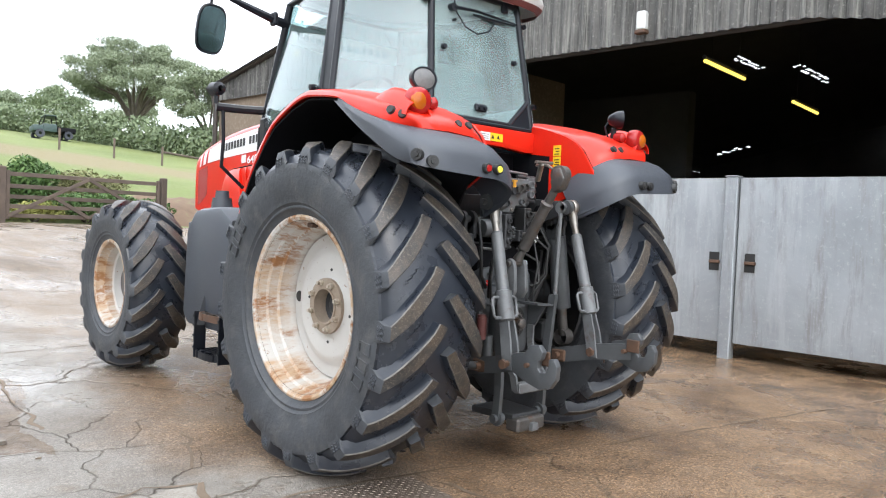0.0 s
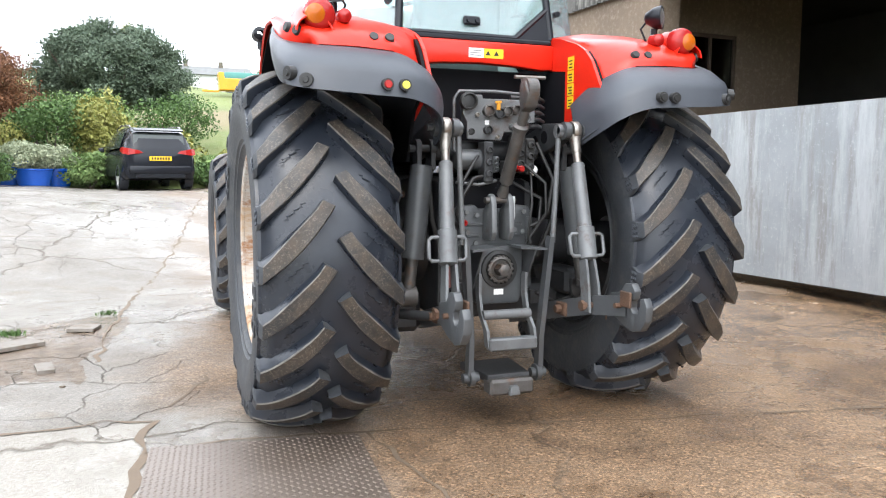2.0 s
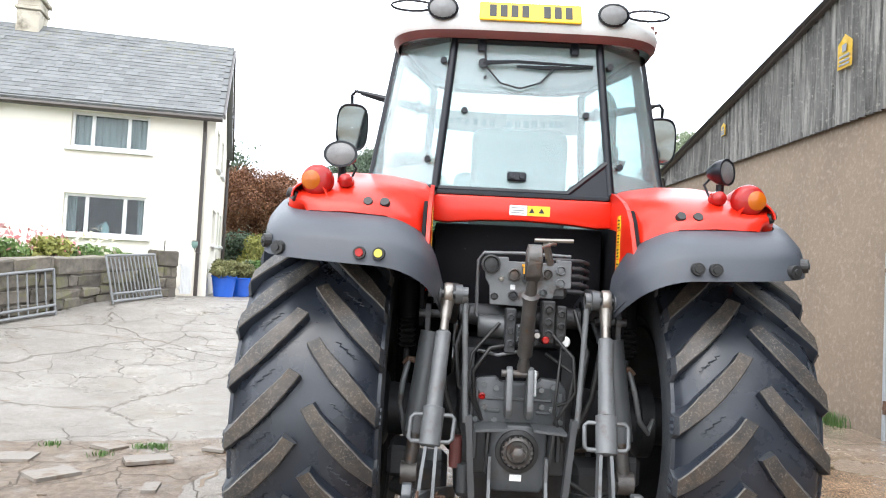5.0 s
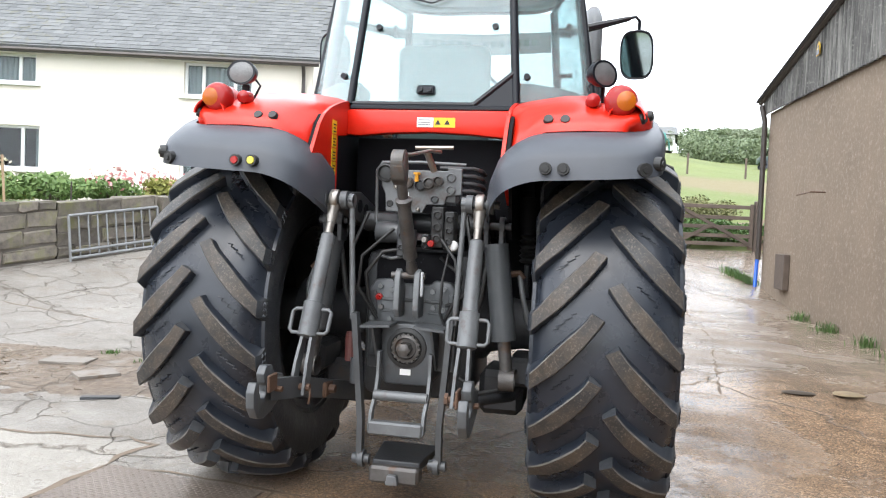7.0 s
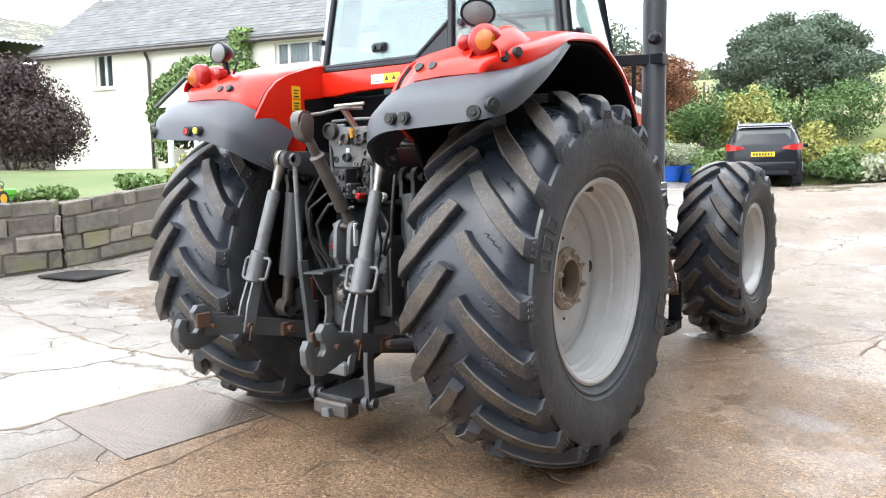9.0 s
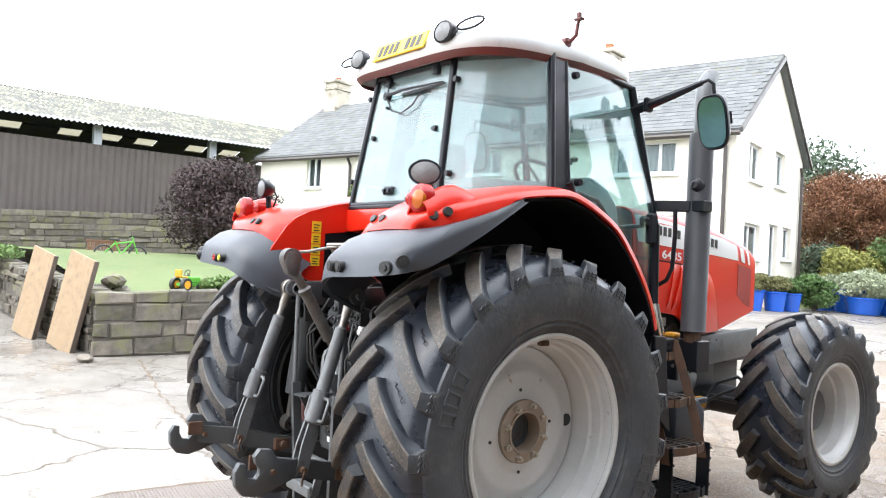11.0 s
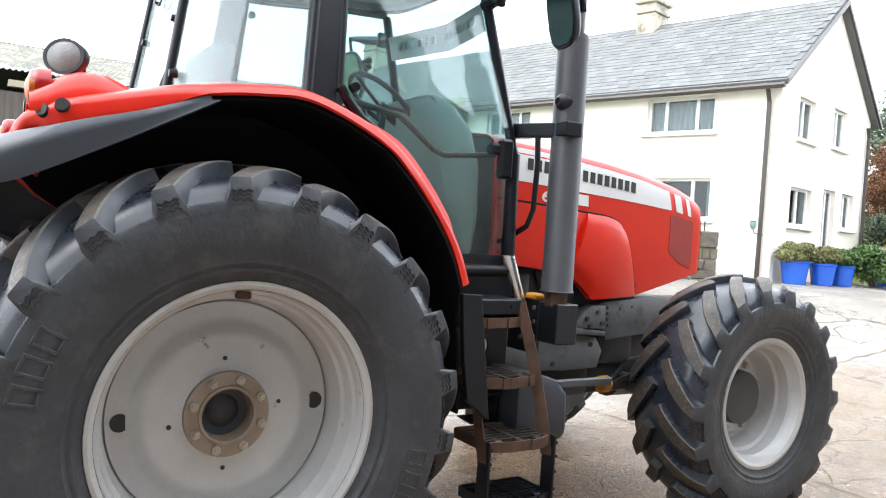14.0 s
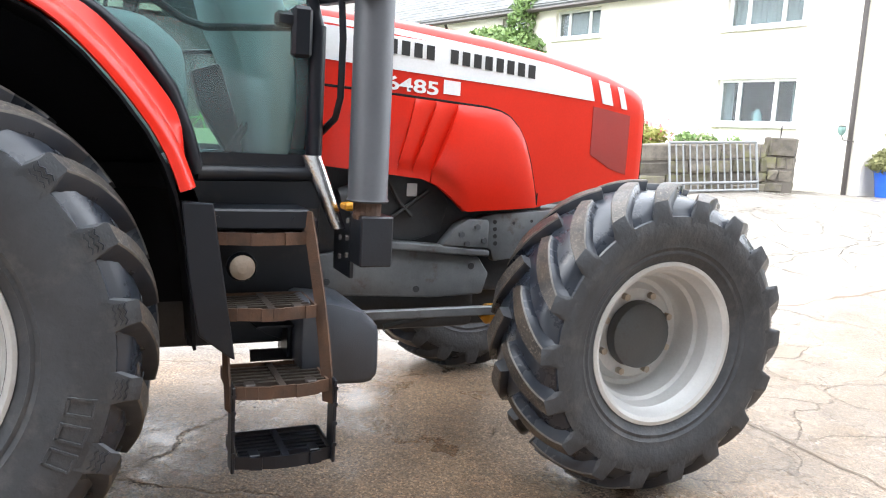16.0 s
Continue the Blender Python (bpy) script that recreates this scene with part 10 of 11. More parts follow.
# shed wall fittings: downpipe, box, conduit, signs
dp = thing("shed_downpipe", "black downpipe with a blue lower hose at the shed corner", "downpipe", shed(10.7, -0.08, 0))
bm = bmesh.new()
tube(bm, [shed(10.75, -0.16, 3.75), shed(10.72, -0.10, 3.45), shed(10.72, -0.09, 0.9)], 0.05, 10)
part("pipe", bm, "pipe", dp, smooth=50)
bm = bmesh.new()
tube(bm, [shed(10.72, -0.10, 0.9), shed(10.70, -0.12, 0.4), shed(10.66, -0.16, 0.3)], 0.035, 8)
part("blue_hose", bm, "bluepot", dp, smooth=50)
bx = thing("meter_box", "grey-brown metal box low on the shed wall", "box", shed(9.3, -0.05, 0.6))
bm = bmesh.new()
shed_box(bm, 9.1, 9.6, -0.10, 0.0, 0.45, 1.05, 0.01)
part("box", bm, "wood_old", bx)
bk = thing("wall_bracket", "thin rusty wire bracket on the shed wall", "bracket", shed(7.9, -0.1, 2.1))
bm = bmesh.new()
tube(bm, [shed(7.6, -0.02, 2.02), shed(7.6, -0.22, 2.02), shed(8.3, -0.2, 2.0)], 0.012, 6)
part("wire", bm, "rust", bk)
for a, z, w in ((4.55, 4.42, 0.30), (7.95, 4.17, 0.16)):
    sg = thing("yellow_sign", "yellow warning sign with dark bars on the cladding", "sign", shed(a, -0.12, z), "signs on the cladding")
    bm = bmesh.new()
    pr = [(a - w / 2, z - w * 0.6), (a + w / 2, z - w * 0.6), (a + w / 2, z + w * 0.4), (a, z + w * 0.75), (a - w / 2, z + w * 0.4)]
    vs = [bm.verts.new(shed(u, -0.118, v)) for u, v in pr]
    f = bm.faces.new(vs)
    bmesh.ops.solidify(bm, geom=[f], thickness=0.006)
    s_ = part("panel", bm, "yellow", sg)
    bm = bmesh.new()
    for dz in (-0.45, -0.3, -0.12):
        shed_box(bm, a - w * 0.35, a + w * 0.35, -0.1285, -0.1255, z + dz * w - 0.012, z + dz * w + 0.012)
    shed_box(bm, a - w * 0.15, a + w * 0.15, -0.1285, -0.1255, z + 0.05 * w, z + 0.35 * w)
    part("print_bars", bm, "grey", sg)
lb_ = thing("wall_lamp", "small weathered lamp box on the cladding over the opening", "lamp", shed(1.12, -0.12, 3.72))
bm = bmesh.new()
shed_box(bm, 1.06, 1.18, -0.20, -0.10, 3.64, 3.86, 0.02)
part("body", bm, "roofpaint", lb_)
bm = bmesh.new()
shed_box(bm, 1.05, 1.19, -0.21, -0.10, 3.60, 3.645, 0.01)
part("hood", bm, "rust", lb_)

# shovel leaning at the garden wall
sv = thing("shovel", "long-handled shovel with a pale blade leaning on the wall", "shovel", (-7.55, 5.55, ground_z(-7.55, 5.55)))
gz = ground_z(-7.4, 5.5)
bm = bmesh.new()
tube(bm, [(-7.28, 5.45, gz + 0.25), (-7.5, 5.60, gz + 1.5)], 0.018, 8)
part("handle", bm, "wood_pale", sv)
bm = bmesh.new()
grid(bm, [[(-7.36, 5.38, gz + 0.02), (-7.27, 5.42, gz + 0.0), (-7.18, 5.50, gz + 0.02)], [(-7.36, 5.38, gz + 0.18), (-7.29, 5.44, gz + 0.17), (-7.19, 5.51, gz + 0.18)], [(-7.32, 5.42, gz + 0.28), (-7.28, 5.45, gz + 0.27), (-7.24, 5.49, gz + 0.28)]], 0.006)
part("blade", bm, "galv", sv)
br = thing("yard_brush", "blue-headed yard brush leaning on the wall", "brush", (-7.5, 5.3, gz))
bm = bmesh.new()
tube(bm, [(-7.36, 5.2, gz + 0.12), (-7.52, 5.42, gz + 1.42)], 0.014, 8)
part("handle", bm, "wood_pale", br)
bm = bmesh.new()
box(bm, (-0.16, -0.04, 0.0), (0.16, 0.04, 0.13), 0.015, pose(-7.34, 5.15, gz + 0.0, 0, 0, 40))
part("head", bm, "bluepot", br)

# ---- blue glazed pots with plants
def pot(x, y, r, h, plant, seed, label):
    z = ground_z(x, y)
    p = thing("blue_pot", label, "plant pot", (x, y, z), "blue pots by the house")
    bm = bmesh.new()
    lathe(bm, [(0.0, 0.0001), (0.0, r * 0.78), (h * 0.9, r), (h * 0.92, r * 1.06), (h, r * 1.06), (h, r * 0.95), (h * 0.85, r * 0.92)], (x, y, z), "z", 28)
    part("pot", bm, "bluepot", p, smooth=40)
    bm = bmesh.new()
    lathe(bm, [(h * 0.86, 0.0001), (h * 0.86, r * 0.94)], (x, y, z), "z", 20)
    part("soil", bm, "soil", p)
    top = (x, y, z + h + r * 0.45)
    leafy("foliage", lumps(top, (r * 1.35, r * 1.35, r * 0.85), 9, seed), 3400, 0.034, plant, p, seed)
    return p


pot(-5.17, 12.62, 0.26, 0.45, "leaf_olive", 1, "glazed blue pot with a mottled olive hydrangea")
pot(-4.98, 13.22, 0.24, 0.42, "leaf_olive", 2, "glazed blue pot with a dull olive shrub")
pot(-4.93, 13.78, 0.23, 0.40, "leaf_mid", 3, "glazed blue pot with a bushy shrub")
for k, (x, y, r, h) in enumerate(((-5.35, 16.3, 0.40, 0.36), (-4.75, 16.1, 0.36, 0.55), (-4.25, 15.8, 0.42, 0.38), (-3.85, 16.4, 0.38, 0.42), (-4.5, 16.9, 0.40, 0.5))):
    pot(x, y, r, h, "leaf_silver", 20 + k, "glazed blue pot with a clipped silver-green ball")

# ---- wooden field gate
fg = thing("field_gate", "weathered dark timber five-bar field gate, shut", "gate", (2.6, 15.4, ground_z(2.6, 15.4)))
GL, GR = Vector((0.95, 15.15, 0)), Vector((4.55, 15.75, 0))
gu = (GR - GL).normalized()
gm = Matrix(((gu.x, -gu.y, 0, GL.x), (gu.y, gu.x, 0, GL.y), (0, 0, 1, ground_z(GL.x, GL.y)), (0, 0, 0, 1)))
GLn = (GR - GL).length
for z in (0.16, 0.36, 0.57, 0.80, 1.06):
    bm = bmesh.new()
    box(bm, (0.02, -0.02, z - 0.045), (GLn - 0.02, 0.02, z + 0.045), 0.006, gm)
    part("rail", bm, "wood_old", fg)
for a, b, za, zb in ((0.05, GLn * 0.5, 0.15, 1.05), (GLn * 0.5, GLn - 0.05, 1.05, 0.15), (GLn * 0.5, GLn * 0.72, 0.15, 0.6), (GLn * 0.28, GLn * 0.5, 0.6, 0.15)):
    bm = bmesh.new()
    d = Vector((b - a, 0, zb - za))
    ang = math.degrees(math.atan2(-d.z, d.x))
    box(bm, (0, -0.045, -0.04), (d.length, -0.021, 0.04), 0.005, gm @ Matrix.Translation((a, 0, za)) @ pose(0, 0, 0, 0, ang, 0))
    part("brace", bm, "wood_old", fg)
for a in (0.0, GLn - 0.08):
    bm = bmesh.new()
    box(bm, (a, -0.035, 0.08), (a + 0.08, 0.035, 1.14), 0.008, gm)
    part("stile", bm, "wood_old", fg)
for a in (-0.16, GLn + 0.03):
    gp_ = thing("timber_gate_post", "square weathered timber gate post", "gate post", gm @ Vector((a, 0, 0)), "posts of the field gate")
    bm = bmesh.new()
    box(bm, (a, -0.08, -0.1), (a + 0.15, 0.08, 1.22), 0.02, gm)
    part("post", bm, "wood_old", gp_)
# timber fence on from the gate, behind the shed and to the left
for k in range(1, 4):
    x = 5.2 + 1.2 * k
    y = 15.9 + 0.2 * k
    f = thing("fence_post", "weathered brown timber fence post by the gate", "post", (x, y, ground_z(x, y)), "fence posts")
    bm = bmesh.new()
    box(bm, (x - 0.05, y - 0.05, ground_z(x, y) - 0.1), (x + 0.05, y + 0.05, ground_z(x, y) + 1.1), 0.01)
    part("post", bm, "wood_old", f)


# ---------------------------------------------------------------- parked car
def parked_car(x, y, turn):
    z = ground_z(x, y)
    c = tagged(new("car"), "black five-door hatchback with silver roof rails parked by the shrubs", "car")
    c.matrix_basis = pose(x, y, z + 0.01, 0, 0, turn) @ Matrix.Diagonal((0.87, 0.87, 0.87, 1))
    # sections from tail to nose: y, half width, floor, belt, roof half width, roof z
    S = [(0.0, 0.78, 0.42, 0.98, 0.56, 1.00), (0.06, 0.84, 0.30, 1.02, 0.60, 1.10), (0.25, 0.88, 0.26, 1.03, 0.62, 1.46), (0.6, 0.90, 0.24, 1.02, 0.64, 1.58), (1.5, 0.91, 0.24, 1.0, 0.66, 1.62), (2.4, 0.91, 0.24, 0.98, 0.63, 1.58), (3.0, 0.90, 0.24, 0.97, 0.58, 1.30), (3.45, 0.88, 0.24, 0.94, 0.60, 0.98), (4.0, 0.84, 0.26, 0.86, 0.56, 0.90), (4.3, 0.74, 0.32, 0.74, 0.5, 0.78), (4.38, 0.6, 0.40, 0.60, 0.4, 0.62)]
    bm = bmesh.new()
    rows = []
    for yy, w, f, b, rw, rz in S:
        half = [(w * 0.9, f), (w, f + 0.12), (w * 1.0, (f + b) / 2), (w * 0.97, b - 0.04), (w * 0.94, b), ((w * 0.94 + rw) / 2, b + (rz - b) * 0.5), (rw, rz - 0.06 * (rz - b) - 0.02), (rw * 0.8, rz)]
        rows.append([(px, yy, pz) for px, pz in half] + [(-px, yy, pz) for px, pz in half[::-1]])
    grid(bm, rows, 0, closed=True)
    vs = list(bm.verts)
    bm.faces.new(vs[:16])
    bm.faces.new(vs[-16:][::-1])
    body = part("body", bm, "carpaint", c, "glossy black bodywork", smooth=35, local=True)
    bm = bmesh.new()
    grid(bm, [[(-0.62, 0.085, 1.04), (0.62, 0.085, 1.04)], [(-0.60, 0.235, 1.40), (0.60, 0.235, 1.40)]], 0.01)
    bmesh.ops.translate(bm, verts=bm.verts, vec=(0, -0.02, 0.02))
    part("rear_window", bm, "carglass", body, "dark rear window", local=True)
    for s in (1, -1):
        bm = bmesh.new()
        grid(bm, [[(s * 0.865, 0.55, 1.05), (s * 0.88, 1.4, 1.05), (s * 0.87, 2.35, 1.04), (s * 0.84, 3.0, 1.03)], [(s * 0.70, 0.7, 1.46), (s * 0.71, 1.45, 1.50), (s * 0.69, 2.2, 1.48), (s * 0.70, 2.65, 1.38)]], 0.01)
        bmesh.ops.translate(bm, verts=bm.verts, vec=(s * 0.015, 0, 0))
        part("side_window", bm, "carglass", body, local=True)
        bm = bmesh.new()
        rows = [[(s * 0.40, 0.035, 0.93), (s * 0.60, 0.005, 0.90), (s * 0.76, 0.03, 0.88), (s * 0.868, 0.13, 0.90), (s * 0.895, 0.34, 0.96)], [(s * 0.40, 0.045, 0.97), (s * 0.60, 0.015, 1.01), (s * 0.75, 0.05, 1.04), (s * 0.855, 0.16, 1.06), (s * 0.885, 0.34, 1.05)]]
        grid(bm, [[(q[0] + s * 0.012, q[1] - 0.035, q[2]) for q in r] for r in rows], 0.03)
        part("tail_lamp", bm, "redlens", body, "red tail lamp", local=True)
        bm = bmesh.new()
        box(bm, (s * 0.55, -0.015, 0.50), (s * 0.70, 0.05, 0.55), 0.01)
        part("rear_reflector", bm, "redlens", body, local=True)
        bm = bmesh.new()
        tube(bm, [(s * 0.60, 0.50, 1.56), (s * 0.61, 0.62, 1.62), (s * 0.63, 1.5, 1.655), (s * 0.60, 2.35, 1.62), (s * 0.59, 2.45, 1.57)], 0.022, 8)
        part("roof_rail", bm, "lens", body, "silver roof rail", local=True)
        bm = bmesh.new()
        box(bm, (s * 0.92, 2.55, 0.98), (s * 1.06, 2.68, 1.10), 0.03, seg=2)
        part("door_mirror", bm, "carpaint", body, local=True)
        for yy in (0.75, 3.4):
            bm = bmesh.new()
            lathe(bm, [(-0.10, 0.20), (-0.11, 0.32), (0.09, 0.325), (0.11, 0.30), (0.11, 0.22)], (s * 0.80, yy, 0.32), "x", 28, s)
            wh = part("wheel", bm, "rubber", c, smooth=35, local=True)
            bm = bmesh.new()
            lathe(bm, [(0.10, 0.225), (0.08, 0.20), (0.09, 0.05), (0.09, 0.0001)], (s * 0.80, yy, 0.32), "x", 20, s)
            part("alloy", bm, "rim", wh, smooth=30, local=True)
    bm = bmesh.new()
    prism(bm, [(0.10, 1.50), (0.30, 1.56), (0.30, 1.52), (0.12, 1.475)], "x", -0.60, 0.60, 0.008)
    part("roof_spoiler", bm, "carpaint", body, local=True)
    bm = bmesh.new()
    tube(bm, [(0.0, 0.075, 1.07), (0.10, 0.075, 1.10), (0.30, 0.075, 1.085)], 0.012, 6)
    part("rear_wiper", bm, "inkblack", body, local=True)
    bm = bmesh.new()
    lathe(bm, [(0.0, 0.05), (0.012, 0.04), (0.014, 0.0001)], (0, 0.035, 0.93), "y", 16, -1)
    part("badge", bm, "lens", body, local=True)
    bm = bmesh.new()
    box(bm, (-0.27, -0.012, 0.74), (0.27, 0.0, 0.85), 0.004)
    np_ = part("number_plate", bm, "yellow", body, "yellow number plate with dark bars", local=True)
    bm = bmesh.new()
    for k in range(7):
        box(bm, (-0.22 + k * 0.066, -0.015, 0.765), (-0.18 + k * 0.066, -0.0125, 0.825))
    part("plate_bars", bm, "inkblack", body, local=True)
    bm = bmesh.new()
    box(bm, (-0.76, -0.03, 0.40), (0.76, 0.08, 0.62), 0.05, seg=2)
    part("bumper", bm, "carpaint", body, local=True, smooth=35)
    bm = bmesh.new()
    box(bm, (-0.6, -0.02, 0.30), (0.6, 0.1, 0.41), 0.02)
    part("valance", bm, "black", body, local=True)
    return c


parked_car(-1.52, 14.1, 12)

# ---------------------------------------------------------------- shrubs and trees
def shrub(x, y, r, h, material, seed, label, count=3500, leaf=0.05, base=None, n=12, name="shrub", squash=None):
    z = ground_z(x, y) if base is None else base
    label = label if len(label.split()) >= 4 else label + " in the farm garden"
    s = thing(name, label, "shrub", (x, y, z), "garden shrubs")
    bm = bmesh.new()
    rg = random.Random(seed)
    for k in range(5):
        a = rg.uniform(0, 6.28)
        tube(bm, [(x, y, z - 0.05), (x + r * 0.3 * math.cos(a), y + r * 0.3 * math.sin(a), z + h * 0.4), (x + r * 0.55 * math.cos(a), y + r * 0.55 * math.sin(a), z + h * 0.75)], [0.03, 0.02, 0.008], 5)
    part("stems", bm, "bark", s)
    leafy("foliage", lumps((x, y, z + h * 0.5), (r, r, h * 0.55), n, seed), count, leaf, material, s, seed)
    return s


def tree(x, y, z, trunk_h, r, crown, material, seed, label, count, leaf, name="tree", limbs=7, trunk_r=0.25, n=26, k=0.36, shell=0.5):
    t = thing(name, label, "tree", (x, y, z))
    rg = random.Random(seed)
    bm = bmesh.new()
    tube(bm, [(x, y, z - 0.3), (x + 0.1, y, z + trunk_h * 0.5), (x, y + 0.1, z + trunk_h)], [trunk_r * 1.35, trunk_r, trunk_r * 0.8], 10)
    part("trunk", bm, "bark", t, smooth=50)
    rx, ry, rz = crown
    for q in range(limbs):
        bm = bmesh.new()
        a = 6.283 * q / limbs + rg.uniform(-0.3, 0.3)
        f = rg.uniform(0.6, 0.9)
        tube(bm, [(x, y, z + trunk_h * rg.uniform(0.75, 1.0)), (x + rx * 0.4 * f * math.cos(a), y + ry * 0.4 * f * math.sin(a), z + trunk_h + rz * 0.5), (x + rx * f * math.cos(a), y + ry * f * math.sin(a), z + trunk_h + rz * rg.uniform(0.7, 1.3))], [trunk_r * 0.5, trunk_r * 0.3, 0.03], 6)
        part("limb", bm, "bark", t, smooth=50)
    blobs = []
    for _ in range(n):
        a, e, d = rg.uniform(0, 6.28), rg.uniform(-0.35, 1.0), rg.uniform(0.45, 0.95)
        blobs.append(((x + rx * d * math.cos(a) * math.sqrt(max(0.05, 1 - e * e * 0.8)), y + ry * d * math.sin(a) * math.sqrt(max(0.05, 1 - e * e * 0.8)), z + trunk_h + rz * (0.85 + 0.85 * e)), (rx * k * rg.uniform(0.6, 1.2), ry * k * rg.uniform(0.6, 1.2), rz * k * rg.uniform(0.55, 1.0))))
    leafy("crown", blobs, count, leaf, material, t, seed, shell=shell, soft=0.24)
    return t


# by the gate and the car
shrub(-1.15, 17.6, 0.75, 1.2, "leaf_yellow", 51, "pale yellow variegated shrub", 4000)
shrub(-0.25, 17.2, 0.8, 0.75, "leaf_bright", 52, "low bright green shrub", 3500)
shrub(0.35, 17.4, 0.62, 0.85, "leaf_yellow", 53, "yellow-green rounded shrub", 3000)
shrub(1.15, 18.0, 0.6, 0.95, "leaf_mid", 54, "green spreading shrub", 4500, 0.06)
shrub(1.95, 17.9, 0.8, 1.35, "leaf_mid", 55, "large green rounded shrub", 6000, 0.06)
shrub(2.95, 18.6, 0.65, 1.0, "leaf_olive", 56, "brown-tinged heather shrub", 3500, 0.04)
shrub(3.75, 18.3, 0.85, 1.05, "leaf_olive", 57, "olive and bronze clipped shrub", 4500, 0.04)
shrub(1.9, 16.6, 0.7, 0.5, "leaf_yellow", 58, "low golden shrub behind the gate", 2500, 0.04)
shrub(0.55, 16.3, 0.75, 0.55, "leaf_silver", 59, "low blue-green juniper", 3000, 0.05)
shrub(3.2, 16.9, 1.1, 0.75, "leaf_mid", 60, "low spreading green juniper", 4000, 0.05)
shrub(4.4, 17.2, 0.9, 0.7, "leaf_mid", 61, "low green shrub by the gate post", 3000, 0.05)
shrub(-0.4, 16.0, 0.6, 0.6, "leaf_mid", 62, "low dark green ground cover", 2500, 0.05)
# round the car and pots
shrub(-3.1, 16.3, 0.75, 0.8, "leaf_bright", 63, "clipped bright green hedge shrub", 4500)
shrub(-2.5, 16.9, 0.7, 0.75, "leaf_mid", 64, "clipped green shrub", 4000)
shrub(-4.2, 18.3, 1.1, 1.9, "leaf_mid", 65, "rounded grey-green shrub", 6000)
shrub(-2.9, 18.4, 0.7, 2.0, "leaf_yellow", 66, "upright yellow-green shrub", 3500, 0.06)
shrub(-5.6, 17.9, 0.95, 1.35, "leaf_yellow", 67, "broad pale-leaved variegated shrub", 6000)
shrub(-5.0, 15.0, 0.55, 0.75, "leaf_mid", 68, "red-tinged green shrub by the pots", 3000)
shrub(-6.6, 19.0, 1.0, 1.2, "leaf_dark", 69, "dark green shrub behind the pots", 4000)
shrub(-3.4, 20.4, 1.2, 1.7, "leaf_bright", 70, "green shrub under the conifer", 5000)
shrub(-1.2, 20.5, 1.3, 1.6, "leaf_mid", 71, "green shrub behind the car", 5000)
tree(-6.4, 20.2, 0.75, 0.35, 2.0, (1.9, 1.8, 1.95), "leaf_brown", 72, "dense rust-brown browned garden tree", 80000, 0.036, "browned_tree", 6, 0.14, 110, 0.24, 0.3)
tree(-8.6, 22.0, 1.8, 0.8, 2.0, (1.8, 1.8, 1.9), "leaf_dark", 73, "dark bare-looking tree behind the house", 6000, 0.08, "dark_tree", 6, 0.14, 20, 0.36)
# the dark pine
tree(-2.9, 23.5, 1.9, 0.5, 3.0, (2.5, 2.4, 1.95), "leaf_dark", 74, "broad dark green pine with upswept clumps", 120000, 0.045, "pine_tree", 9, 0.22, 120, 0.20, 0.15)
# garden before the house
shrub(-14.9, 4.9, 1.45, 2.3, "leaf_purple", 80, "rounded dense dark purple-bronze clipped shrub", 26000, 0.045, 1.3, 40)
for k, (x, y, r, h, mt, lb) in enumerate((
    (-9.0, 5.6, 0.55, 0.5, "leaf_mid", "low green bedding plants"), (-8.6, 6.6, 0.6, 0.5, "leaf_bright", "bright green bedding plants"), (-8.0, 7.3, 0.55, 0.55, "leaf_mid", "green bedding plants"),
    (-9.8, 7.8, 0.5, 0.7, "leaf_mid", "green shrub with pale flowers"), (-8.7, 8.4, 0.5, 0.6, "leaf_bright", "yellow-green low shrub"), (-7.6, 8.3, 0.5, 0.6, "leaf_mid", "rose bush"), (-7.1, 9.0, 0.5, 0.6, "leaf_bright", "flowering bush behind the wall"),
    (-6.8, 9.8, 0.45, 0.6, "leaf_mid", "leafy bush behind the hurdle"), (-6.6, 10.5, 0.4, 0.6, "leaf_mid", "low leafy bush"), (-8.4, 4.9, 0.45, 0.45, "leaf_mid", "trailing green plants"), (-8.5, 3.9, 0.45, 0.4, "leaf_bright", "low yellow-green plants"),
    (-8.9, 2.6, 0.35, 0.35, "leaf_mid", "low plants by the wall"), (-10.6, 9.2, 0.6, 0.6, "leaf_mid", "green shrub by the house"), (-12.0, 8.6, 0.6, 0.55, "leaf_mid", "green shrub by the house"), (-13.6, -0.4, 0.6, 0.5, "leaf_mid", "leafy green bush at the end of the wall"))):
    zb = ground_z(x, y) + 0.86 - 0.5 * min(1, max(0, (y - 0.6) / 11)) if x > -11 else 1.2
    s = shrub(x, y, r, h * 0.85, "leaf_bright" if k % 3 else "leaf_yellow", 90 + k, lb, 1300, 0.05, zb - 0.05, 8, "border_plants")
    if k in (3, 5, 6, 0, 7):
        tagged(leafy("flowers", lumps((x, y, zb + h * 0.6), (r * 0.95, r * 0.95, h * 0.6), 8, 120 + k), 120, 0.05, "flower_red" if k in (5, 6) else "flower_pale", s, 130 + k, shell=0.9), kind="stuff")
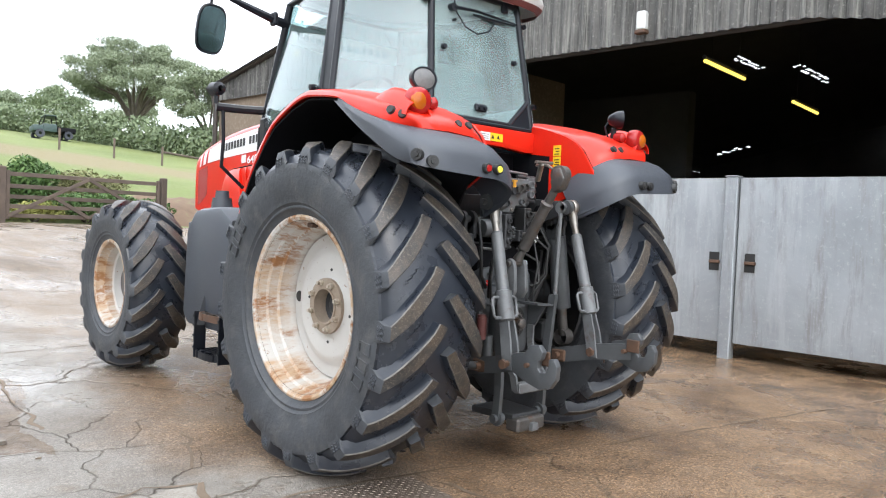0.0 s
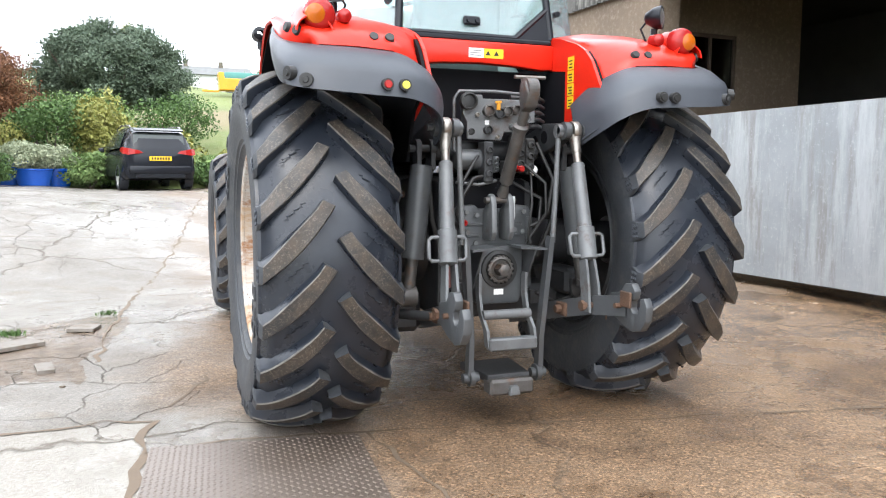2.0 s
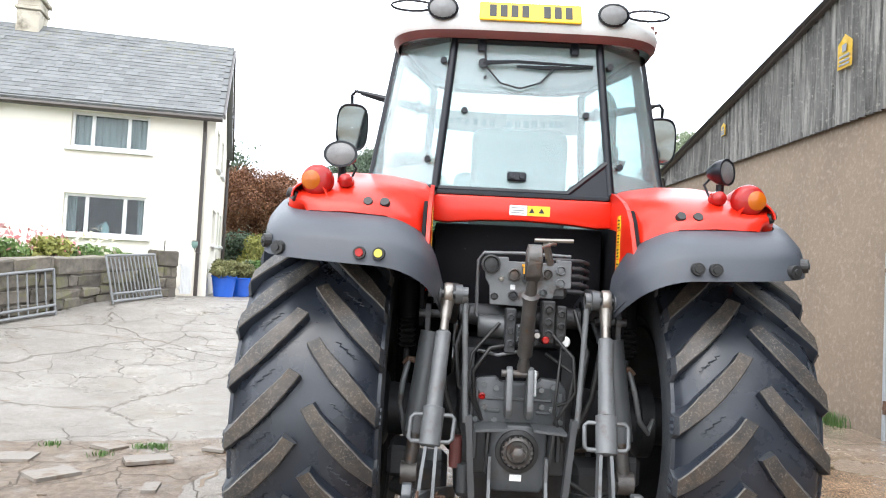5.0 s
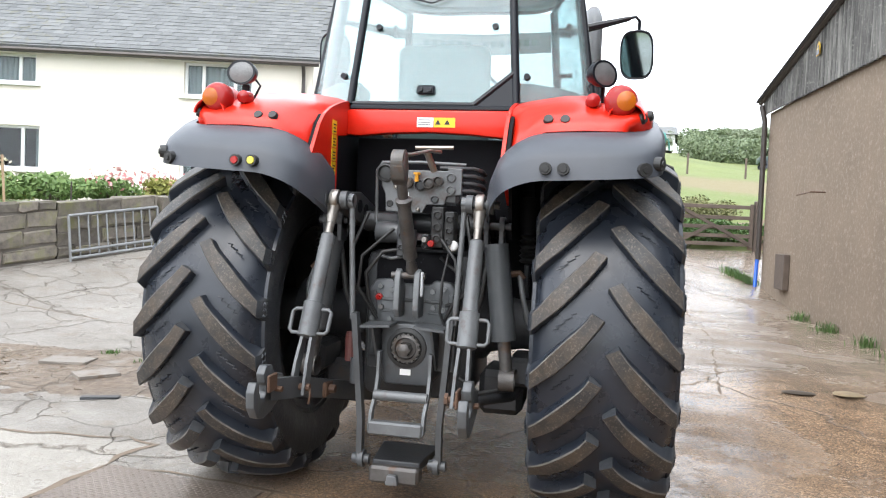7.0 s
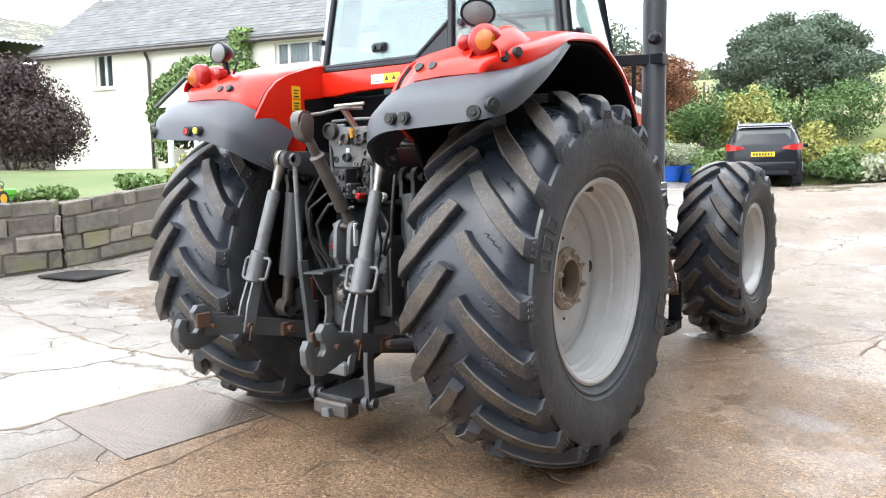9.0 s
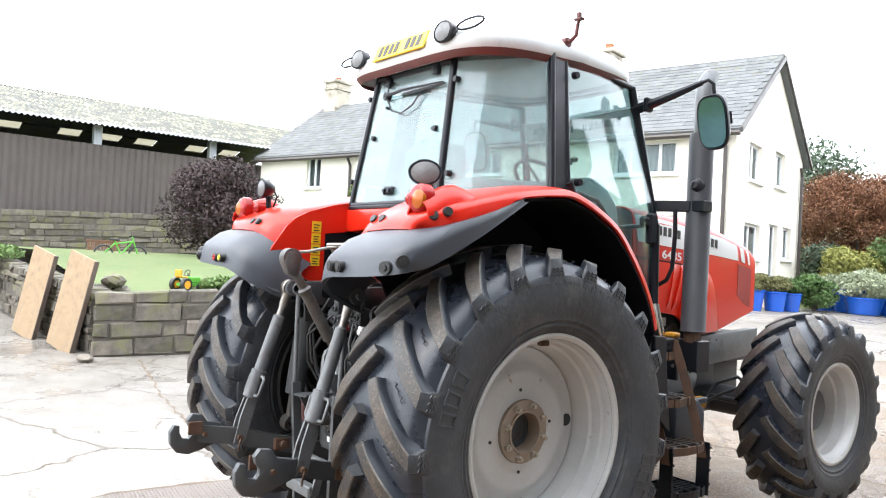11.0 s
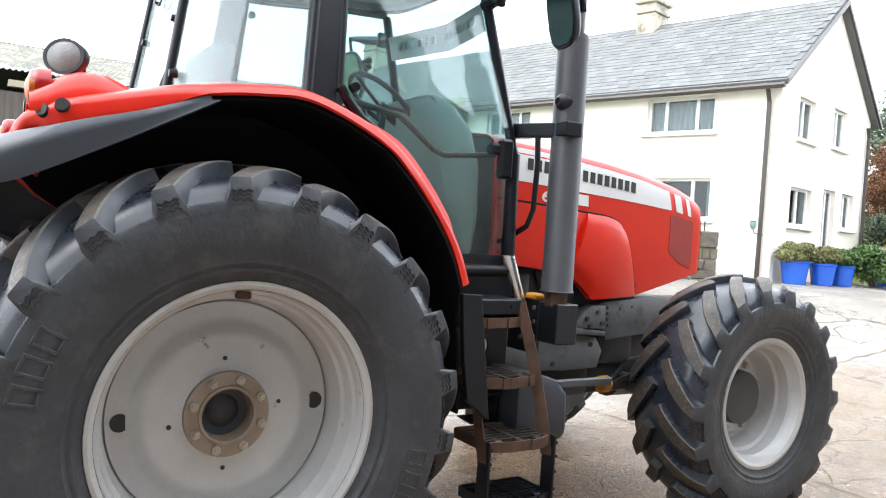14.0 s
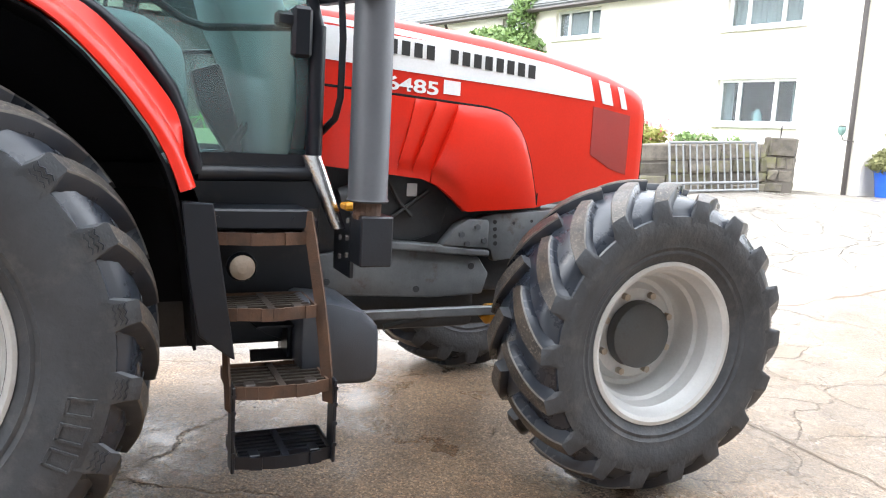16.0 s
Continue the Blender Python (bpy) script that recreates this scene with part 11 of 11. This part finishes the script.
# toy pedal tractor standing on the lawn behind the wall
ty0 = Vector((-9.1, 2.0, 0.93))
td = Vector((-0.45, 0.9, 0)).normalized()
ts = Vector((td.y, -td.x, 0))
TP = lambda a, b, z: ty0 + td * a + ts * b + Vector((0, 0, z))
toy = thing("toy_tractor", "green and yellow toy pedal tractor behind the garden wall", "toy tractor", ty0)
tm_ = Matrix(((ts.x, td.x, 0, ty0.x), (ts.y, td.y, 0, ty0.y), (0, 0, 1, ty0.z), (0, 0, 0, 1)))
for nm, a_, b_, mt, r_ in (("bonnet", (-0.09, 0.0, 0.2), (0.09, 0.38, 0.36), "leaf_green_paint", 0.03), ("chassis", (-0.07, -0.3, 0.12), (0.07, 0.36, 0.2), "leaf_green_paint", 0.01), ("seat", (-0.11, -0.3, 0.32), (0.11, -0.08, 0.36), "machine_yellow", 0.015), ("seat_back", (-0.11, -0.33, 0.34), (0.11, -0.29, 0.52), "machine_yellow", 0.015)):
    bm = bmesh.new()
    box(bm, a_, b_, r_, tm_)
    part(nm, bm, mt, toy)
for a, b, r, w in ((-0.22, 0.17, 0.16, 0.05), (-0.22, -0.17, 0.16, 0.05), (0.28, 0.14, 0.09, 0.035), (0.28, -0.14, 0.09, 0.035)):
    bm = bmesh.new()
    cyl(bm, TP(a, b - w, r), TP(a, b + w, r), r, None, 18)
    wt = part("wheel", bm, "inkblack", toy, smooth=40)
    bm = bmesh.new()
    cyl(bm, TP(a, b - w - 0.006, r), TP(a, b + w + 0.006, r), r * 0.62, None, 14)
    part("rim", bm, "machine_yellow", wt, smooth=40)
bm = bmesh.new()
tube(bm, [TP(-0.02 + 0.03 * math.sin(t), 0.08 * math.cos(t), 0.44 + 0.075 * math.sin(t)) for t in (2 * math.pi * k / 14 for k in range(14))], 0.012, 6, closed=True)
tube(bm, [TP(-0.02, 0, 0.44), TP(0.08, 0, 0.34)], 0.012, 6)
part("steering_wheel", bm, "inkblack", toy)
toy.scale = (0.68, 0.68, 0.68)
# climber over the porch
iv = thing("wall_climber", "leafy green climber over the porch", "climber", hp_(9.6, -0.3, 1.2))
leafy("foliage", [(hp_(a, n, z), (rx, 0.5, rz)) for a, n, z, rx, rz in ((10.2, -0.35, 3.55, 0.7, 0.45), (9.6, -0.3, 3.95, 0.75, 0.4), (8.9, -0.3, 4.0, 0.75, 0.35), (8.1, -0.25, 3.75, 0.6, 0.35), (7.75, -0.2, 3.3, 0.45, 0.35), (10.6, -0.3, 3.0, 0.5, 0.6), (10.3, -0.5, 2.4, 0.45, 0.5), (10.2, -0.55, 1.9, 0.4, 0.35), (8.2, -0.12, 4.5, 0.22, 0.5), (8.05, -0.1, 4.75, 0.2, 0.25))], 9000, 0.07, "leaf_bright", iv, 150)
bm = bmesh.new()
tube(bm, [hp_(10.4, -0.15, 1.0), hp_(10.3, -0.15, 2.4), hp_(9.6, -0.12, 3.7), hp_(8.3, -0.1, 4.2)], 0.03, 6)
part("stem", bm, "bark", iv)

# field: hedge, trees, fence, distant house and machines
rg = random.Random(77)
hedge = thing("field_hedge", "long uneven green field hedge", "hedge", (18, 55, ground_z(18, 55)))
blobs = []
for k in range(60):
    t = k / 59
    x = np.interp(t, [0, 0.35, 1.0], [11.0, 16.5, 25.0])
    y = np.interp(t, [0, 0.35, 1.0], [92, 76, 38])
    blobs.append(((x + rg.uniform(-0.4, 0.4), y, ground_z(x, y) + 1.1), (1.3, 1.5, rg.uniform(1.1, 1.7))))
leafy("foliage", blobs, 26000, 0.17, "leaf_hedge_haze", hedge, 160)
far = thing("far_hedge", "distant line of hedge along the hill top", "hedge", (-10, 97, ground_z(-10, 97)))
leafy("foliage", [((-30 + 1.5 * k, 98 + rg.uniform(-1, 1), ground_z(0, 98) + 0.6), (1.2, 1.0, rg.uniform(0.5, 0.9))) for k in range(19)], 6000, 0.22, "leaf_hedge_haze", far, 161)
tree(22.9, 66.8, ground_z(22.9, 66.8), 2.6, 6, (6.0, 5.5, 3.7), "leaf_oak_haze", 170, "broad spreading oak on the hedge line", 80000, 0.09, "oak_tree", 18, 0.42, 110, 0.19, 0.0)
tree(22.6, 51.0, ground_z(22.6, 51.0), 1.8, 3.5, (3.2, 3.2, 2.7), "leaf_oak_haze", 171, "smaller rounded oak on the hedge line", 36000, 0.09, "oak_tree", 10, 0.25, 60, 0.25, 0.0)
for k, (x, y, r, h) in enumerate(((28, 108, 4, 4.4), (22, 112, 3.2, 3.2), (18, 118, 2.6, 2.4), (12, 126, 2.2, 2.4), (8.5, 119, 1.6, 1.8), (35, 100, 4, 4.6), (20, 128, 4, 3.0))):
    tree(x, y, ground_z(x, y), 0.8, r, (r, r, h * 0.55), "leaf_oak_haze" if k % 2 else "leaf_hedge_haze", 180 + k, "distant rounded field tree", 7000, 0.18, "field_tree", 5, 0.2, 14, 0.42, 0.4)
tree(-5.3, 118, ground_z(-5.3, 118), 0.6, 3, (2.0, 2.0, 3.6), "leaf_yellow", 190, "tall yellow-green conifer by the bungalow", 6000, 0.25, "golden_conifer", 4, 0.2, 16, 0.42, 0.4)
shrub(-2.2, 117, 2.2, 2.6, "leaf_mid", 191, "pale green bush by the bungalow", 3500, 0.22)
shrub(15.5, 117, 3.0, 4.0, "leaf_hedge_haze", 192, "dark bush by the bungalow", 3500, 0.24)
# bungalow
bz = ground_z(4, 124) - 0.6
bg_ = thing("bungalow", "distant white bungalow with a grey roof", "house", (4, 124, bz))
bm = bmesh.new()
box(bm, (-2.5, 124, bz), (12.5, 132, bz + 2.6))
part("wall", bm, "pvc", bg_)
bm = bmesh.new()
prism(bm, [(123.3, bz + 2.5), (128, bz + 4.3), (132.7, bz + 2.5)], "x", -3.0, 13.0)
part("roof", bm, "slate", bg_)
bm = bmesh.new()
prism(bm, [(-2.6, bz), (3.0, bz), (3.0, bz + 2.2), (0.2, bz + 3.7), (-2.6, bz + 2.2)], "y", 121.5, 128)
part("gable_wing", bm, "pvc", bg_)
bm = bmesh.new()
for a, b in (((-3.0, bz + 2.1), (0.2, bz + 3.85)), ((3.4, bz + 2.1), (0.2, bz + 3.85))):
    grid(bm, [[(a[0], 121.2, a[1]), (a[0], 128, a[1])], [(b[0], 121.2, b[1]), (b[0], 128, b[1])]], 0.15)
part("gable_roof", bm, "slate", bg_)
bm = bmesh.new()
box(bm, (-1.0, 121.42, bz + 0.8), (1.6, 121.48, bz + 1.8))
part("window", bm, "pane", bg_)
for x in (2.6, 8.0):
    bm = bmesh.new()
    box(bm, (x, 127.5, bz + 3.8), (x + 0.7, 128.5, bz + 5.1), 0.05)
    part("chimney", bm, "stone", bg_)
# small slurry tanker and orange trailer machine
tz = ground_z(3.6, 47.5)
tk = thing("slurry_tanker", "teal slurry tanker with big wheels standing on the field", "tanker", (3.6, 47.5, tz))
bm = bmesh.new()
lathe(bm, [(-1.3, 0.2), (-1.24, 0.38), (-1.1, 0.46), (1.1, 0.46), (1.24, 0.38), (1.3, 0.2)], (3.7, 47.5, tz + 1.05), "x", 24)
part("tank", bm, "tank_teal", tk, smooth=40)
for y in (46.95, 48.05):
    bm = bmesh.new()
    lathe(bm, [(-0.16, 0.28), (-0.17, 0.50), (0.17, 0.50), (0.16, 0.28)], (4.35, y, tz + 0.5), "y", 24)
    wh = part("wheel", bm, "rubber", tk, smooth=40)
    bm = bmesh.new()
    lathe(bm, [(-0.165, 0.29), (-0.12, 0.16), (-0.12, 0.0001)], (4.35, y, tz + 0.5), "y", 18)
    part("rim", bm, "machine_yellow", wh)
bm = bmesh.new()
box(bm, (2.2, 47.4, tz + 0.42), (4.9, 47.6, tz + 0.56), 0.02)
box(bm, (3.0, 47.3, tz + 0.5), (3.1, 47.7, tz + 0.75))
part("chassis", bm, "tank_teal", tk)
bm = bmesh.new()
tube(bm, [(4.9, 47.4, tz + 1.2), (5.15, 47.3, tz + 0.9), (5.2, 47.3, tz + 0.3)], 0.05, 8)
part("hose", bm, "tank_teal", tk)
oz = ground_z(2.8, 44.6)
mc = thing("orange_trailer", "orange-yellow farm trailer machine on the field", "trailer", (2.8, 44.6, oz))
bm = bmesh.new()
prism(bm, [(1.95, oz + 0.35), (3.75, oz + 0.35), (3.8, oz + 1.05), (2.25, oz + 1.05), (2.22, oz + 1.4), (1.9, oz + 1.4), (1.95, oz + 0.8)], "y", 44.1, 45.1, 0.05)
part("body", bm, "machine_yellow", mc)
for k in range(4):
    bm = bmesh.new()
    box(bm, (2.35 + 0.36 * k, 44.07, oz + 0.4), (2.39 + 0.36 * k, 44.1, oz + 1.0))
    part("rib", bm, "machine_yellow", mc)
for y in (44.0, 45.2):
    bm = bmesh.new()
    lathe(bm, [(-0.1, 0.1), (-0.11, 0.22), (0.11, 0.22), (0.1, 0.1)], (3.4, y, oz + 0.22), "y", 18)
    part("wheel", bm, "rubber", mc)
bm = bmesh.new()
box(bm, (1.0, 44.5, oz + 0.25), (1.95, 44.65, oz + 0.36), 0.02)
part("drawbar", bm, "machine_yellow", mc)
# utility vehicle on the field
uz = ground_z(14.9, 62.1)
uv = tagged(new("utility_vehicle"), "small dark green utility vehicle with a flat bed on the field", "utility vehicle")
uv.matrix_basis = pose(14.9, 62.1, uz, 0, 6, 90)
for nm, a, b, mt in (("bed", (-0.65, -1.6, 0.55), (0.65, -0.1, 0.95), "liner"), ("bonnet", (-0.6, 0.7, 0.5), (0.6, 1.5, 1.0), "utv"), ("cab", (-0.65, -0.2, 0.5), (0.65, 0.8, 1.15), "utv"), ("canopy", (-0.6, -0.2, 1.75), (0.6, 0.7, 1.85), "utv")):
    bm = bmesh.new()
    box(bm, a, b, 0.08, seg=2)
    part(nm, bm, mt, uv, local=True, smooth=40)
bm = bmesh.new()
for x in (-0.55, 0.55):
    for y0, y1 in ((-0.15, -0.1), (0.85, 0.6)):
        tube(bm, [(x, y0, 1.1), (x, y1, 1.8)], 0.04, 6)
part("canopy_frame", bm, "liner", uv, local=True)
for x in (-0.6, 0.6):
    for y in (-1.0, 1.05):
        bm = bmesh.new()
        lathe(bm, [(-0.12, 0.12), (-0.13, 0.33), (0.13, 0.33), (0.12, 0.12)], (x, y, 0.33), "x", 18)
        part("wheel", bm, "rubber", uv, local=True)
# bare earth bank beside the field gate
bm = bmesh.new()
rb_ = random.Random(4)
rows = []
for j in range(11):
    y = 16.5 + 0.32 * j
    rows.append([(x, y, ground_z(x, y) - 0.05 + 0.45 * math.sin(math.pi * j / 10) * smoothstep(4.4, 5.4, x) + rb_.uniform(0, 0.09)) for x in (4.6 + 0.33 * i for i in range(20))])
grid(bm, rows)
solo("earth_bank", bm, "earth", "bare brown earth bank beside the field gate", "bank", kind="structure", smooth=40)
# field posts
for k in range(12):
    x = -9.0 + k * 2.8
    y = 34 + 0.3 * max(0.0, x - 3)
    f = thing("field_post", "thin weathered field fence post", "post", (x, y, ground_z(x, y)), "field fence posts")
    bm = bmesh.new()
    box(bm, (x - 0.045, y - 0.045, ground_z(x, y) - 0.2), (x + 0.045, y + 0.045, ground_z(x, y) + 1.0), 0.01)
    part("post", bm, "wood_old", f)
# timber hurdle below the hedge
hx, hy = 20.5, 45.0
hz = ground_z(hx, hy)
fh = thing("timber_hurdle", "weathered timber hurdle below the hedge", "hurdle", (hx, hy, hz))
for k in range(5):
    bm = bmesh.new()
    box(bm, (hx - 0.6, hy - 0.03, hz + 0.1 + k * 0.26), (hx + 0.6, hy + 0.03, hz + 0.26 + k * 0.26), 0.01)
    part("rail", bm, "wood_old", fh)
for x in (hx - 0.6, hx + 0.52):
    bm = bmesh.new()
    box(bm, (x, hy + 0.031, hz - 0.1), (x + 0.1, hy + 0.12, hz + 1.45), 0.01)
    part("post", bm, "wood_old", fh)
bm = bmesh.new()
tube(bm, [(hx - 0.7, hy, hz + 0.2), (hx - 3.5, hy + 1.0, hz + 0.55)], 0.07, 6)
part("pole", bm, "wood_old", fh)
